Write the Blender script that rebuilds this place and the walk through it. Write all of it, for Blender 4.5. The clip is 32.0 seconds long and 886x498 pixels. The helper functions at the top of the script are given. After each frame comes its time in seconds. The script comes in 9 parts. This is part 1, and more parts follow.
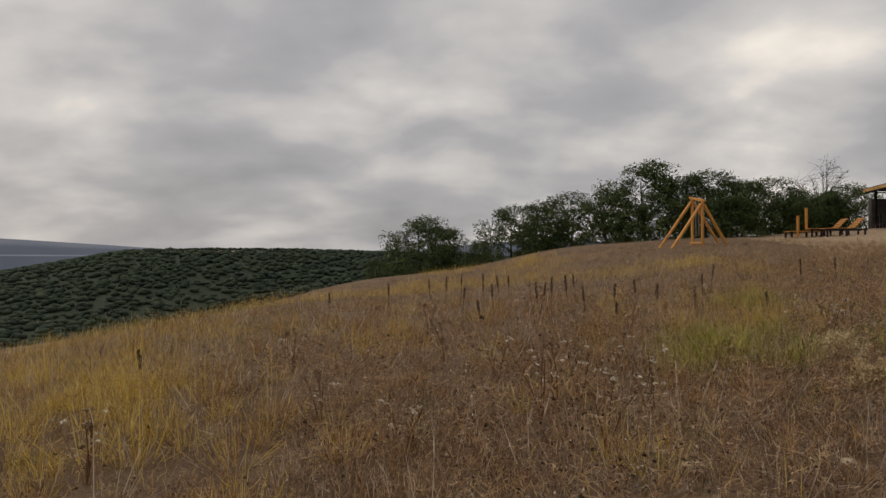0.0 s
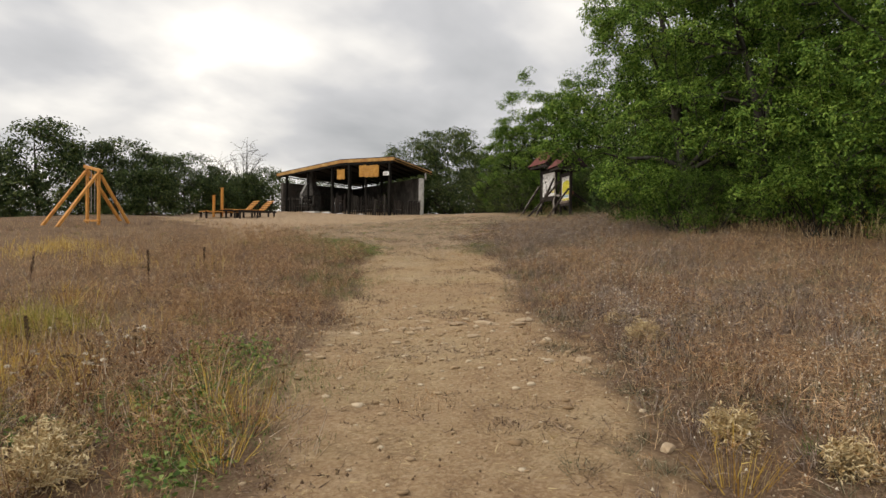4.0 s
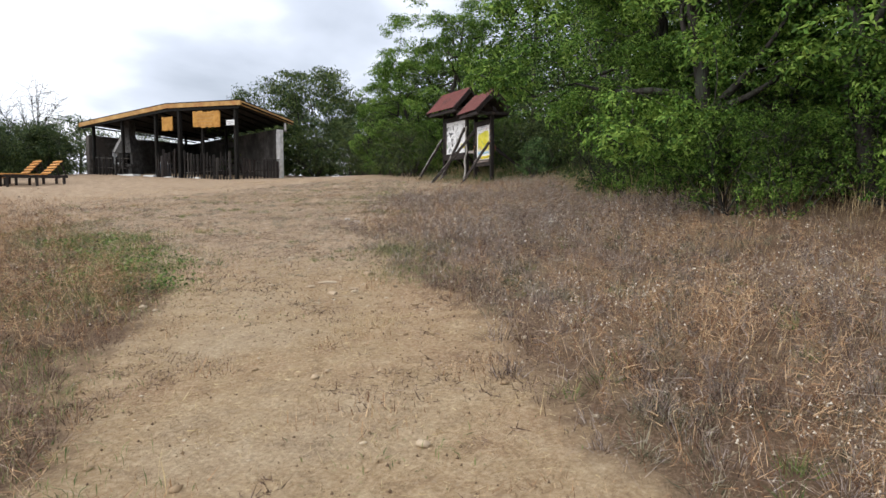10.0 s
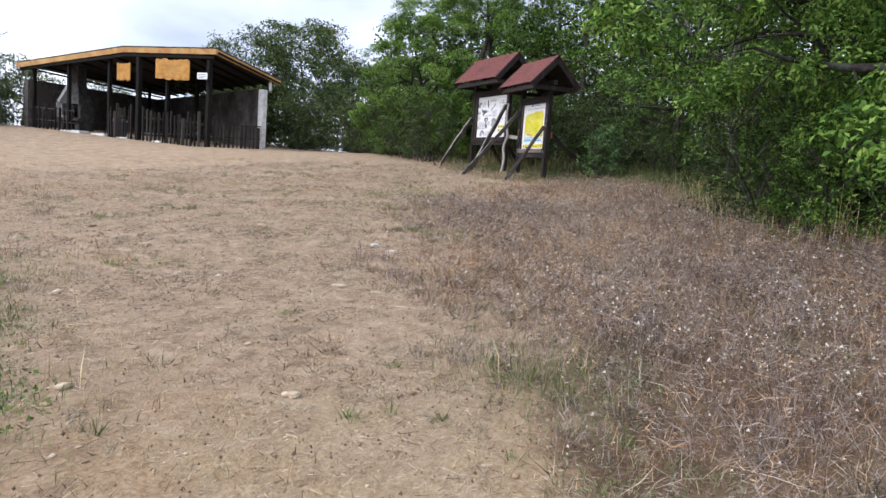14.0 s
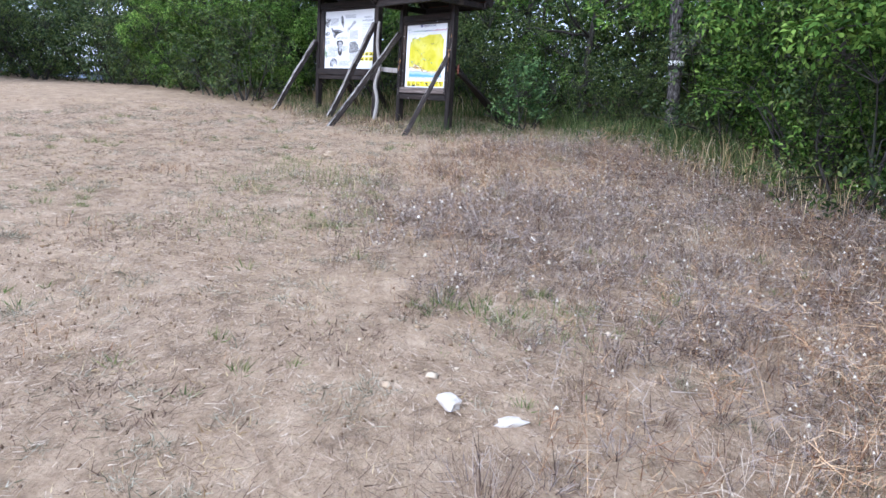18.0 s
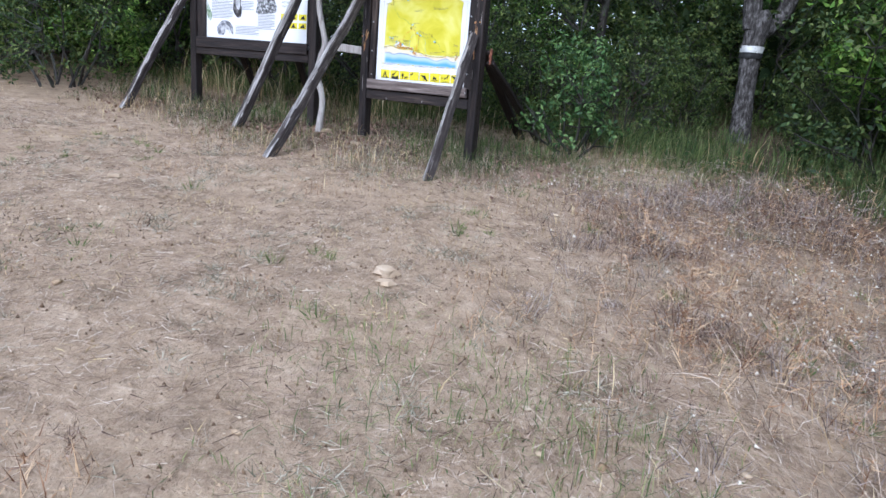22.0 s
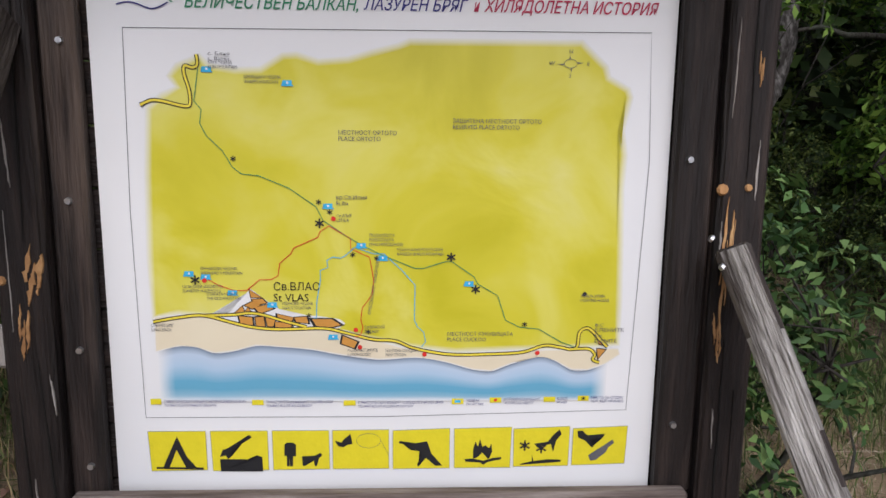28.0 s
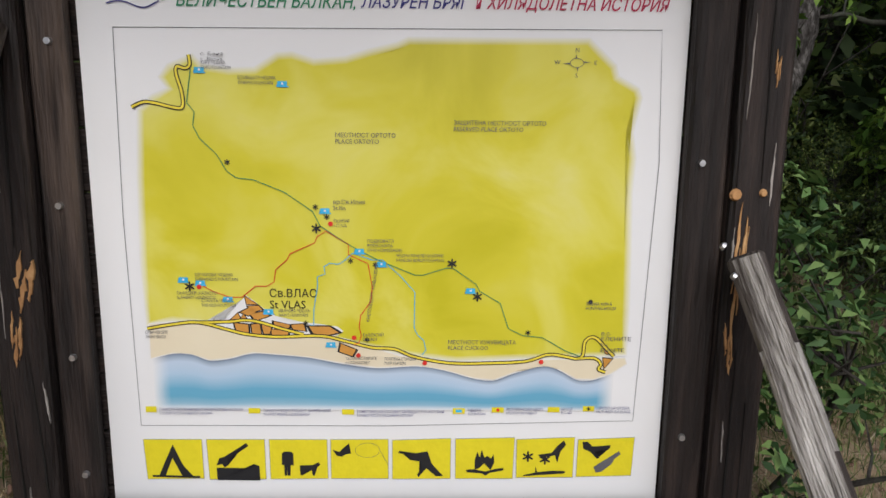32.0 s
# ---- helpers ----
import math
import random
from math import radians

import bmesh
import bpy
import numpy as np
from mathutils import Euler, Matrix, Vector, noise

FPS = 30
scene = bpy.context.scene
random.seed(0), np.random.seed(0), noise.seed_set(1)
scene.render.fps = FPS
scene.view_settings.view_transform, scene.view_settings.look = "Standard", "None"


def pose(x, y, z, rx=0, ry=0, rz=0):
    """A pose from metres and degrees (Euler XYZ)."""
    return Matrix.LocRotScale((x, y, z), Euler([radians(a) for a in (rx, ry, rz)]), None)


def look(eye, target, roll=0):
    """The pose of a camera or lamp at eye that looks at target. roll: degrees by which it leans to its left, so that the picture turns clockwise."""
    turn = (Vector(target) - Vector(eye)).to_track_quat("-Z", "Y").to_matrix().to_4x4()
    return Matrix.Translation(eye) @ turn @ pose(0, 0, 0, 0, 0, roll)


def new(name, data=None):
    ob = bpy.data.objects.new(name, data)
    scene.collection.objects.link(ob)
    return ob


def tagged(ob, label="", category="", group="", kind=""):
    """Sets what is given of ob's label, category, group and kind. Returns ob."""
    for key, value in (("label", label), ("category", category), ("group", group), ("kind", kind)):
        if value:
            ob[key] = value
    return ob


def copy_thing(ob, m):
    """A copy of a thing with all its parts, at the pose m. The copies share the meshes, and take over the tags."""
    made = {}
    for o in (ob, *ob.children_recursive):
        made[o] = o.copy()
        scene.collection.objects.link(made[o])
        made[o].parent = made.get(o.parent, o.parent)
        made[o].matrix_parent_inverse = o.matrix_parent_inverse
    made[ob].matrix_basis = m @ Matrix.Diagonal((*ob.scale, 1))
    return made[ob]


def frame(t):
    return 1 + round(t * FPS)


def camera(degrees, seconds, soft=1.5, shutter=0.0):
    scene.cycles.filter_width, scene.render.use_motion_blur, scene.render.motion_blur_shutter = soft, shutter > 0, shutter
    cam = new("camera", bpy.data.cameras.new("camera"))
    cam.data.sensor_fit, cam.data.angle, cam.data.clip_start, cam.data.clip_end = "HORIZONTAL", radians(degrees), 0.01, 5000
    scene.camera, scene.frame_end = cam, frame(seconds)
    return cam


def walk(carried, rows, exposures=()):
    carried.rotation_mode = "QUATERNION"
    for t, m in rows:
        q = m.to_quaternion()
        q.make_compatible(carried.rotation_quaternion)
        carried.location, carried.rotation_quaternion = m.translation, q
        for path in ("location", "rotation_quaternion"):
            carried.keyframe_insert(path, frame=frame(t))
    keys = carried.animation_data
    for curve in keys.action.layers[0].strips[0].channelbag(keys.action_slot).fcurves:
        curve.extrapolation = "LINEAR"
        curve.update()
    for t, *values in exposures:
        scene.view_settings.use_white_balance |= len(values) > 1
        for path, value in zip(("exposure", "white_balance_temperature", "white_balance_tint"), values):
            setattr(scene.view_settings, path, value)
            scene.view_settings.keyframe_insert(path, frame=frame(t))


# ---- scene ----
cam = camera(65.9, 32.0)
PATH = [
    (0, (0.305, -0.158, 1.457), (0.328, 1.842, 1.481), -0.2),
    (0.5, (0.606, 0.107, 1.445), (0.829, 2.091, 1.553), 0.3),
    (1, (0.968, 0.439, 1.455), (1.311, 2.406, 1.56), 0.5),
    (1.5, (1.344, 0.857, 1.488), (2.004, 2.742, 1.589), 0.9),
    (2, (1.803, 1.298, 1.491), (2.588, 3.134, 1.602), 2.5),
    (2.5, (2.251, 1.7, 1.484), (3.302, 3.401, 1.515), 2.2),
    (3, (2.702, 2.141, 1.523), (3.912, 3.733, 1.552), 1.1),
    (3.5, (3.04, 2.523, 1.625), (4.223, 4.135, 1.697), 1.6),
    (4, (3.431, 2.956, 1.665), (4.84, 4.375, 1.628), 0.8),
    (4.5, (3.885, 3.441, 1.724), (5.294, 4.86, 1.748), 2.1),
    (6.5, (5.835, 5.493, 1.966), (7.494, 6.606, 1.873), 0.7),
    (7, (6.397, 6.088, 1.974), (8.038, 7.219, 1.807), 0.6),
    (7.5, (6.879, 6.696, 1.982), (8.556, 7.773, 1.814), 1.5),
    (8, (7.457, 7.237, 2.042), (9.15, 8.299, 1.951), 1.1),
    (8.5, (7.888, 7.763, 2.101), (9.491, 8.96, 2.116), 1.1),
    (9, (8.34, 8.219, 2.078), (9.993, 9.336, 1.937), 0.5),
    (9.5, (8.844, 8.733, 2.11), (10.411, 9.971, 2.003), 2.5),
    (10, (9.325, 9.237, 2.173), (10.981, 10.348, 2.014), -0.0),
    (10.5, (9.875, 9.773, 2.2), (11.509, 10.911, 2.019), 1.0),
    (11, (10.311, 10.284, 2.233), (11.883, 11.52, 2.205), 2.5),
    (11.5, (10.733, 10.722, 2.332), (12.387, 11.836, 2.189), 0.5),
    (12, (11.251, 11.18, 2.433), (12.892, 12.313, 2.279), 0.5),
    (12.5, (11.701, 11.66, 2.421), (13.392, 12.705, 2.206), 1.0),
    (13, (12.174, 12.145, 2.413), (13.907, 13.103, 2.133), 0.8),
    (13.5, (12.564, 12.685, 2.527), (14.237, 13.761, 2.313), 4.6),
    (15.5, (14.033, 14.948, 2.65), (15.806, 15.821, 2.339), 1.1),
    (16, (14.499, 15.521, 2.702), (16.253, 16.465, 2.527), 3.9),
    (16.5, (14.883, 16.008, 2.84), (16.738, 16.725, 2.623), 2.0),
    (17, (15.336, 16.487, 2.949), (17.183, 17.19, 2.643), 3.6),
    (17.5, (15.766, 16.961, 2.975), (17.661, 17.521, 2.664), 3.5),
    (18, (16.252, 17.424, 2.96), (18.173, 17.805, 2.555), 3.7),
    (18.5, (16.853, 17.977, 3.039), (18.783, 18.361, 2.685), 4.0),
    (19, (17.384, 18.453, 3.098), (19.333, 18.602, 2.678), 2.8),
    (19.5, (18.05, 18.913, 3.115), (20.004, 18.996, 2.696), 1.8),
    (20, (18.713, 19.35, 3.125), (20.675, 19.246, 2.75), 2.8),
    (20.5, (19.306, 19.73, 3.121), (21.258, 19.655, 2.692), 4.3),
    (21, (19.809, 20.13, 3.224), (21.776, 20.248, 2.882), 4.2),
    (21.5, (20.264, 20.411, 3.355), (22.209, 20.334, 2.897), 1.6),
    (22, (20.858, 20.702, 3.411), (22.782, 20.486, 2.909), 4.8),
    (22.5, (21.51, 20.924, 3.537), (23.473, 20.595, 3.341), 2.9),
    (23, (22.035, 21.143, 3.544), (23.988, 20.758, 3.345), 0.7),
    (23.5, (22.67, 21.283, 3.615), (24.595, 20.8, 3.366), 0.8),
    (24, (23.3, 21.404, 3.668), (25.168, 20.745, 3.395), 1.3),
    (24.5, (24.003, 21.456, 3.698), (25.877, 20.803, 3.448), 1.6),
    (25, (24.592, 21.467, 3.729), (26.433, 20.701, 3.57), 0.8),
    (25.5, (25.247, 21.437, 3.8), (27.03, 20.549, 3.622), 0.3),
    (26, (25.814, 21.359, 3.87), (27.589, 20.459, 3.672), 1.1),
    (26.5, (26.3, 21.28, 3.944), (27.99, 20.228, 3.75), 0.9),
    (28.5, (27.027, 21.04, 3.994), (28.529, 19.764, 3.652), 0.8),
    (29, (26.99, 21.055, 4.017), (28.537, 19.827, 3.706), -0.7),
    (29.5, (26.991, 21.041, 4.017), (28.52, 19.794, 3.688), 0.2),
    (30, (26.991, 21.021, 4.011), (28.511, 19.766, 3.668), 0.4),
    (30.5, (26.999, 21.019, 4.01), (28.532, 19.78, 3.669), 0.5),
    (31, (27.004, 21.018, 4.004), (28.532, 19.771, 3.667), 0.2),
    (31.5, (27.008, 21.01, 4.01), (28.539, 19.77, 3.662), 0.1),
    (32, (27.014, 21.01, 4.006), (28.549, 19.779, 3.645), 0.7),
]
walk(cam, [(t, look(eye, target, roll)) for t, eye, target, roll in PATH], (
    (0, -0.42, 7400, 11), (1, -0.40, 7350, 10), (2, -0.39, 7300, 10), (3, 0.08, 7400, 9), (4, 0.28, 7400, 9), (7, 0.72, 7250, 8), (8, 0.85, 6950, 8), (9, 0.74, 6650, 9), (11, 0.75, 6050, 9), (13, 0.98, 5900, 11),
    (16, 1.04, 5650, 13), (18, 1.36, 5200, 13), (20, 1.28, 5200, 11), (22, 1.18, 5200, 12), (23, 1.3, 5200, 14), (25, 1.05, 5500, 22), (26, 0.72, 5600, 24), (29, 0.5, 6300, 11), (32, 0.48, 6350, 11)))

# ---- world, sun, exposure ----
world = bpy.data.worlds.new("overcast_sky")
scene.world = world
world.use_nodes = True
wn, wl = world.node_tree.nodes, world.node_tree.links
wn.clear()


def wnode(kind, **props):
    n = wn.new(kind)
    for key, value in props.items():
        n.inputs[key].default_value = value
    return n


SUN_TURN, SUN_UP = radians(-56), radians(37)
sky = wn.new("ShaderNodeTexSky")
sky.sky_type, sky.sun_disc, sky.sun_elevation, sky.sun_rotation = "NISHITA", False, SUN_UP, SUN_TURN
sky.dust_density = 3.0
coord = wn.new("ShaderNodeTexCoord")
parts3 = wn.new("ShaderNodeSeparateXYZ")
wl.new(coord.outputs["Generated"], parts3.inputs[0])
lift = wn.new("ShaderNodeMath")
lift.operation = "ADD"
lift.inputs[1].default_value = 0.36
wl.new(parts3.outputs["Z"], lift.inputs[0])
floor_z = wn.new("ShaderNodeMath")
floor_z.operation = "MAXIMUM"
floor_z.inputs[1].default_value = 0.05
wl.new(lift.outputs[0], floor_z.inputs[0])
flat = []
for axis in "XY":
    n = wn.new("ShaderNodeMath")
    n.operation = "DIVIDE"
    wl.new(parts3.outputs[axis], n.inputs[0])
    wl.new(floor_z.outputs[0], n.inputs[1])
    flat.append(n)
deck = wn.new("ShaderNodeCombineXYZ")
wl.new(flat[0].outputs[0], deck.inputs[0])
wl.new(flat[1].outputs[0], deck.inputs[1])
stretch = wn.new("ShaderNodeMapping")
stretch.inputs["Scale"].default_value = (0.85, 1.0, 1.0)
wl.new(deck.outputs[0], stretch.inputs["Vector"])
billow = wnode("ShaderNodeTexNoise", Scale=2.3, Detail=5.0, Roughness=0.46, Distortion=0.12)
wl.new(stretch.outputs[0], billow.inputs["Vector"])
broad = wnode("ShaderNodeTexNoise", Scale=0.5, Detail=3.0, Roughness=0.5)
wl.new(stretch.outputs[0], broad.inputs["Vector"])
both = wn.new("ShaderNodeMix")
both.data_type = "FLOAT"
both.inputs[0].default_value = 0.45
wl.new(billow.outputs["Fac"], both.inputs[2])
wl.new(broad.outputs["Fac"], both.inputs[3])
tone = wn.new("ShaderNodeValToRGB")
els = tone.color_ramp.elements
els[0].position, els[0].color = 0.36, (0.37, 0.40, 0.46, 1)
els[1].position, els[1].color = 0.64, (1.36, 1.34, 1.31, 1)
mid = els.new(0.47)
mid.color = (0.53, 0.56, 0.635, 1)
mid2 = els.new(0.56)
mid2.color = (0.83, 0.85, 0.90, 1)
wl.new(both.outputs[0], tone.inputs[0])
# a full cloud cover is brighter overhead than along the horizon
gain = wn.new("ShaderNodeMapRange")
gain.inputs["From Min"].default_value, gain.inputs["From Max"].default_value = 0.0, 1.0
gain.inputs["To Min"].default_value, gain.inputs["To Max"].default_value = 9.0, 10.8
wl.new(parts3.outputs["Z"], gain.inputs["Value"])
cloud = wn.new("ShaderNodeVectorMath")
cloud.operation = "SCALE"
wl.new(tone.outputs[0], cloud.inputs[0])
wl.new(gain.outputs[0], cloud.inputs["Scale"])
cover = wn.new("ShaderNodeMix")
cover.data_type = "RGBA"
cover.inputs[0].default_value = 0.93
wl.new(sky.outputs[0], cover.inputs[6])
wl.new(cloud.outputs[0], cover.inputs[7])
back = wnode("ShaderNodeBackground", Strength=0.105)
wl.new(cover.outputs[2], back.inputs["Color"])
wout = wn.new("ShaderNodeOutputWorld")
wl.new(back.outputs[0], wout.inputs[0])

lamp = bpy.data.lights.new("sun", "SUN")
lamp.energy, lamp.angle, lamp.color = 1.5, radians(40), (1.0, 0.95, 0.88)
sun = new("sun", lamp)
sun.matrix_world = look((0, 0, 60), (-math.sin(SUN_TURN) * math.cos(SUN_UP), -math.cos(SUN_TURN) * math.cos(SUN_UP), 60 - math.sin(SUN_UP)))

# ---- materials ----
def material(name, ramp, scale=6.0, detail=6.0, rough=0.85, bump=0.25, bump_scale=None, stretch=(1, 1, 1), metal=0.0,
             island=0.0, obj_random=0.0, wear=None, wear_scale=1.3, wear_at=(0.52, 0.66), spread=(0.3, 0.7), trans=0.0, coords="Object", spec=0.3):
    """A surface: noise-driven colour ramp, broad stains, fine relief, and variation from piece to piece."""
    m = bpy.data.materials.new(name)
    m.use_nodes = True
    nt = m.node_tree
    n, l = nt.nodes, nt.links
    bsdf = n["Principled BSDF"]
    bsdf.inputs["Roughness"].default_value = rough
    bsdf.inputs["Metallic"].default_value = metal
    bsdf.inputs["Specular IOR Level"].default_value = spec
    tc = n.new("ShaderNodeTexCoord")
    mp = n.new("ShaderNodeMapping")
    mp.inputs["Scale"].default_value = stretch
    l.new(tc.outputs[coords], mp.inputs["Vector"])
    fine = n.new("ShaderNodeTexNoise")
    fine.inputs["Scale"].default_value, fine.inputs["Detail"].default_value, fine.inputs["Roughness"].default_value = scale, detail, 0.62
    l.new(mp.outputs[0], fine.inputs["Vector"])
    fac = fine.outputs["Fac"]
    if island or obj_random:
        src = n.new("ShaderNodeNewGeometry").outputs["Random Per Island"] if island else n.new("ShaderNodeObjectInfo").outputs["Random"]
        mixf = n.new("ShaderNodeMix")
        mixf.data_type = "FLOAT"
        mixf.inputs[0].default_value = island or obj_random
        l.new(fac, mixf.inputs[2])
        l.new(src, mixf.inputs[3])
        fac = mixf.outputs[0]
    cr = n.new("ShaderNodeValToRGB")
    el = cr.color_ramp.elements
    el[0].position, el[1].position = spread
    el[0].color, el[1].color = (*ramp[0], 1), (*ramp[-1], 1)
    for k, c in enumerate(ramp[1:-1]):
        e = el.new(spread[0] + (spread[1] - spread[0]) * (k + 1) / (len(ramp) - 1))
        e.color = (*c, 1)
    l.new(fac, cr.inputs[0])
    color = cr.outputs[0]
    if wear:
        big = n.new("ShaderNodeTexNoise")
        big.inputs["Scale"].default_value, big.inputs["Detail"].default_value, big.inputs["Roughness"].default_value = wear_scale, 5.0, 0.6
        l.new(mp.outputs[0], big.inputs["Vector"])
        mr = n.new("ShaderNodeMapRange")
        mr.inputs["From Min"].default_value, mr.inputs["From Max"].default_value = wear_at
        l.new(big.outputs["Fac"], mr.inputs["Value"])
        mx = n.new("ShaderNodeMix")
        mx.data_type = "RGBA"
        l.new(mr.outputs[0], mx.inputs[0])
        l.new(color, mx.inputs[6])
        mx.inputs[7].default_value = (*wear, 1)
        color = mx.outputs[2]
    l.new(color, bsdf.inputs["Base Color"])
    if bump:
        bn = n.new("ShaderNodeTexNoise")
        bn.inputs["Scale"].default_value, bn.inputs["Detail"].default_value = bump_scale or scale * 3, 5.0
        l.new(mp.outputs[0], bn.inputs["Vector"])
        bp = n.new("ShaderNodeBump")
        bp.inputs["Strength"].default_value, bp.inputs["Distance"].default_value = bump, 0.02
        l.new(bn.outputs["Fac"], bp.inputs["Height"])
        l.new(bp.outputs[0], bsdf.inputs["Normal"])
    if trans:
        tr = n.new("ShaderNodeBsdfTranslucent")
        l.new(color, tr.inputs["Color"])
        ms = n.new("ShaderNodeMixShader")
        ms.inputs[0].default_value = trans
        l.new(bsdf.outputs[0], ms.inputs[1])
        l.new(tr.outputs[0], ms.inputs[2])
        l.new(ms.outputs[0], n["Material Output"].inputs["Surface"])
    return m


def plain(name, rgb, rough=0.7, metal=0.0, vary=0.12, scale=30.0):
    lo, hi = tuple(c * (1 - vary) for c in rgb), tuple(min(1, c * (1 + vary)) for c in rgb)
    return material(name, (lo, rgb, hi), scale=scale, rough=rough, metal=metal, bump=0.08)


LEAF = material("oak_leaf", ((0.027, 0.058, 0.010), (0.064, 0.138, 0.023), (0.132, 0.238, 0.040), (0.225, 0.335, 0.066)), scale=0.85, detail=2, rough=0.62, bump=0, island=0.42, spread=(0.34, 0.66), trans=0.24, spec=0.15)
LEAF_BLUE = material("sumac_leaf", ((0.028, 0.064, 0.02), (0.058, 0.125, 0.036), (0.10, 0.19, 0.055), (0.17, 0.26, 0.08)), scale=0.8, detail=3, rough=0.55, bump=0, island=0.6, trans=0.22)
FORB = material("fresh_forb_leaf", ((0.05, 0.10, 0.02), (0.10, 0.185, 0.038), (0.16, 0.26, 0.06), (0.24, 0.33, 0.09)), scale=0.8, detail=3, rough=0.6, bump=0, island=0.6, trans=0.25)
# brighter copy of oak_leaf: light on the upper crowns put into its colour
LEAF_SUN = material("top_lit_oak_leaf", ((0.038, 0.08, 0.014), (0.092, 0.188, 0.031), (0.172, 0.293, 0.050), (0.265, 0.385, 0.075)), scale=0.85, detail=2, rough=0.62, bump=0, island=0.42, spread=(0.34, 0.66), trans=0.26, spec=0.15)
# leaf darkened to put the shade inside wood and crowns into its colour
LEAF_DARK = material("shade_darkened_leaf", ((0.022, 0.042, 0.014), (0.04, 0.072, 0.02), (0.068, 0.108, 0.028), (0.12, 0.15, 0.042)), scale=0.4, detail=3, rough=0.6, bump=0, island=0.55, trans=0.15)
LEAF_YELLOW = material("autumn_leaf", ((0.0625, 0.106, 0.025), (0.125, 0.163, 0.0375), (0.25, 0.237, 0.05), (0.35, 0.25, 0.05)), scale=0.6, detail=3, rough=0.6, bump=0, island=0.6, trans=0.3)
BARK = material("oak_bark", ((0.016, 0.013, 0.011), (0.042, 0.036, 0.031), (0.085, 0.078, 0.068)), scale=9, rough=0.95, bump=1.0, bump_scale=16, stretch=(2.2, 2.2, 0.5), wear=(0.06, 0.066, 0.05), wear_scale=1.8)
BARK_PALE = material("pale_bark", ((0.022, 0.019, 0.017), (0.075, 0.068, 0.064), (0.20, 0.188, 0.182)), scale=13, rough=0.95, bump=1.0, bump_scale=30, stretch=(2.5, 2.5, 0.8), spread=(0.36, 0.66))

GRASS_STRAW = material("straw_grass", ((0.237, 0.156, 0.0775), (0.4, 0.288, 0.144), (0.537, 0.406, 0.213), (0.65, 0.525, 0.312)), scale=1.2, detail=3, rough=0.8, bump=0, island=0.6, trans=0.2)
GRASS_BROWN = material("dry_stems", ((0.135, 0.062, 0.029), (0.29, 0.152, 0.076), (0.46, 0.278, 0.145), (0.61, 0.43, 0.255)), scale=0.8, detail=3, rough=0.85, bump=0, island=0.7, trans=0.05)
GRASS_GREEN = material("green_grass", ((0.06, 0.095, 0.026), (0.112, 0.158, 0.044), (0.18, 0.22, 0.07), (0.28, 0.285, 0.12)), scale=1.2, detail=3, rough=0.75, bump=0, island=0.6, trans=0.25)
# darker copy of green_grass, with the wood's shade put into its colour
GRASS_SHADE = material("shade_toned_grass", ((0.03, 0.055, 0.014), (0.06, 0.10, 0.024), (0.10, 0.145, 0.038), (0.18, 0.20, 0.075)), scale=1.2, detail=3, rough=0.7, bump=0, island=0.6, trans=0.25)
GRASS_LIME = material("yellow_green_grass", ((0.16, 0.15, 0.03), (0.28, 0.26, 0.05), (0.40, 0.36, 0.08), (0.52, 0.43, 0.14)), scale=1.2, detail=3, rough=0.75, bump=0, island=0.6, trans=0.2)
GRASS_GOLD = material("golden_grass", ((0.33, 0.19, 0.038), (0.52, 0.33, 0.065), (0.66, 0.46, 0.105), (0.72, 0.56, 0.20)), scale=1.0, detail=3, rough=0.75, bump=0, island=0.6, trans=0.25)
SEED_PALE = material("pale_seed_heads", ((0.34, 0.27, 0.19), (0.52, 0.45, 0.34), (0.68, 0.62, 0.52)), scale=3, detail=2, rough=0.9, bump=0, island=0.7)
SEED_DARK = material("dark_seed_heads", ((0.045, 0.026, 0.016), (0.085, 0.052, 0.032), (0.14, 0.09, 0.06)), scale=3, detail=2, rough=0.95, bump=0.2, island=0.6)
DRY_LEAF = material("fallen_leaf", ((0.12, 0.062, 0.042), (0.22, 0.128, 0.092), (0.34, 0.22, 0.165)), scale=3, detail=2, rough=0.85, bump=0, island=0.7)
STEM_DARK = material("dark_dry_stems", ((0.062, 0.036, 0.025), (0.13, 0.08, 0.057), (0.22, 0.148, 0.108), (0.36, 0.27, 0.20)), scale=0.8, detail=3, rough=0.9, bump=0, island=0.7, trans=0.05)
RUST_STEM = material("rusty_dark_stems", ((0.065, 0.026, 0.013), (0.15, 0.066, 0.032), (0.28, 0.138, 0.066), (0.46, 0.28, 0.15)), scale=0.8, detail=3, rough=0.9, bump=0, island=0.7, trans=0.05)
RUSSET = material("russet_stems", ((0.10, 0.042, 0.018), (0.24, 0.112, 0.045), (0.42, 0.225, 0.09), (0.60, 0.40, 0.19)), scale=0.8, detail=3, rough=0.85, bump=0, island=0.7, trans=0.08)
OLIVE_HERB = material("olive_dry_stems", ((0.05, 0.048, 0.026), (0.115, 0.105, 0.06), (0.20, 0.18, 0.11), (0.36, 0.32, 0.22)), scale=0.8, detail=3, rough=0.85, bump=0, island=0.7, trans=0.1)
GREY_GREEN = material("grey_green_stems", ((0.12, 0.112, 0.072), (0.22, 0.205, 0.14), (0.33, 0.305, 0.225), (0.48, 0.44, 0.34)), scale=0.9, detail=3, rough=0.85, bump=0, island=0.7, trans=0.12)
STRAW_PALE = material("bleached_straw", ((0.20, 0.14, 0.095), (0.34, 0.252, 0.18), (0.46, 0.355, 0.265), (0.62, 0.51, 0.40)), scale=1.5, detail=3, rough=0.8, bump=0, island=0.75, trans=0.12)
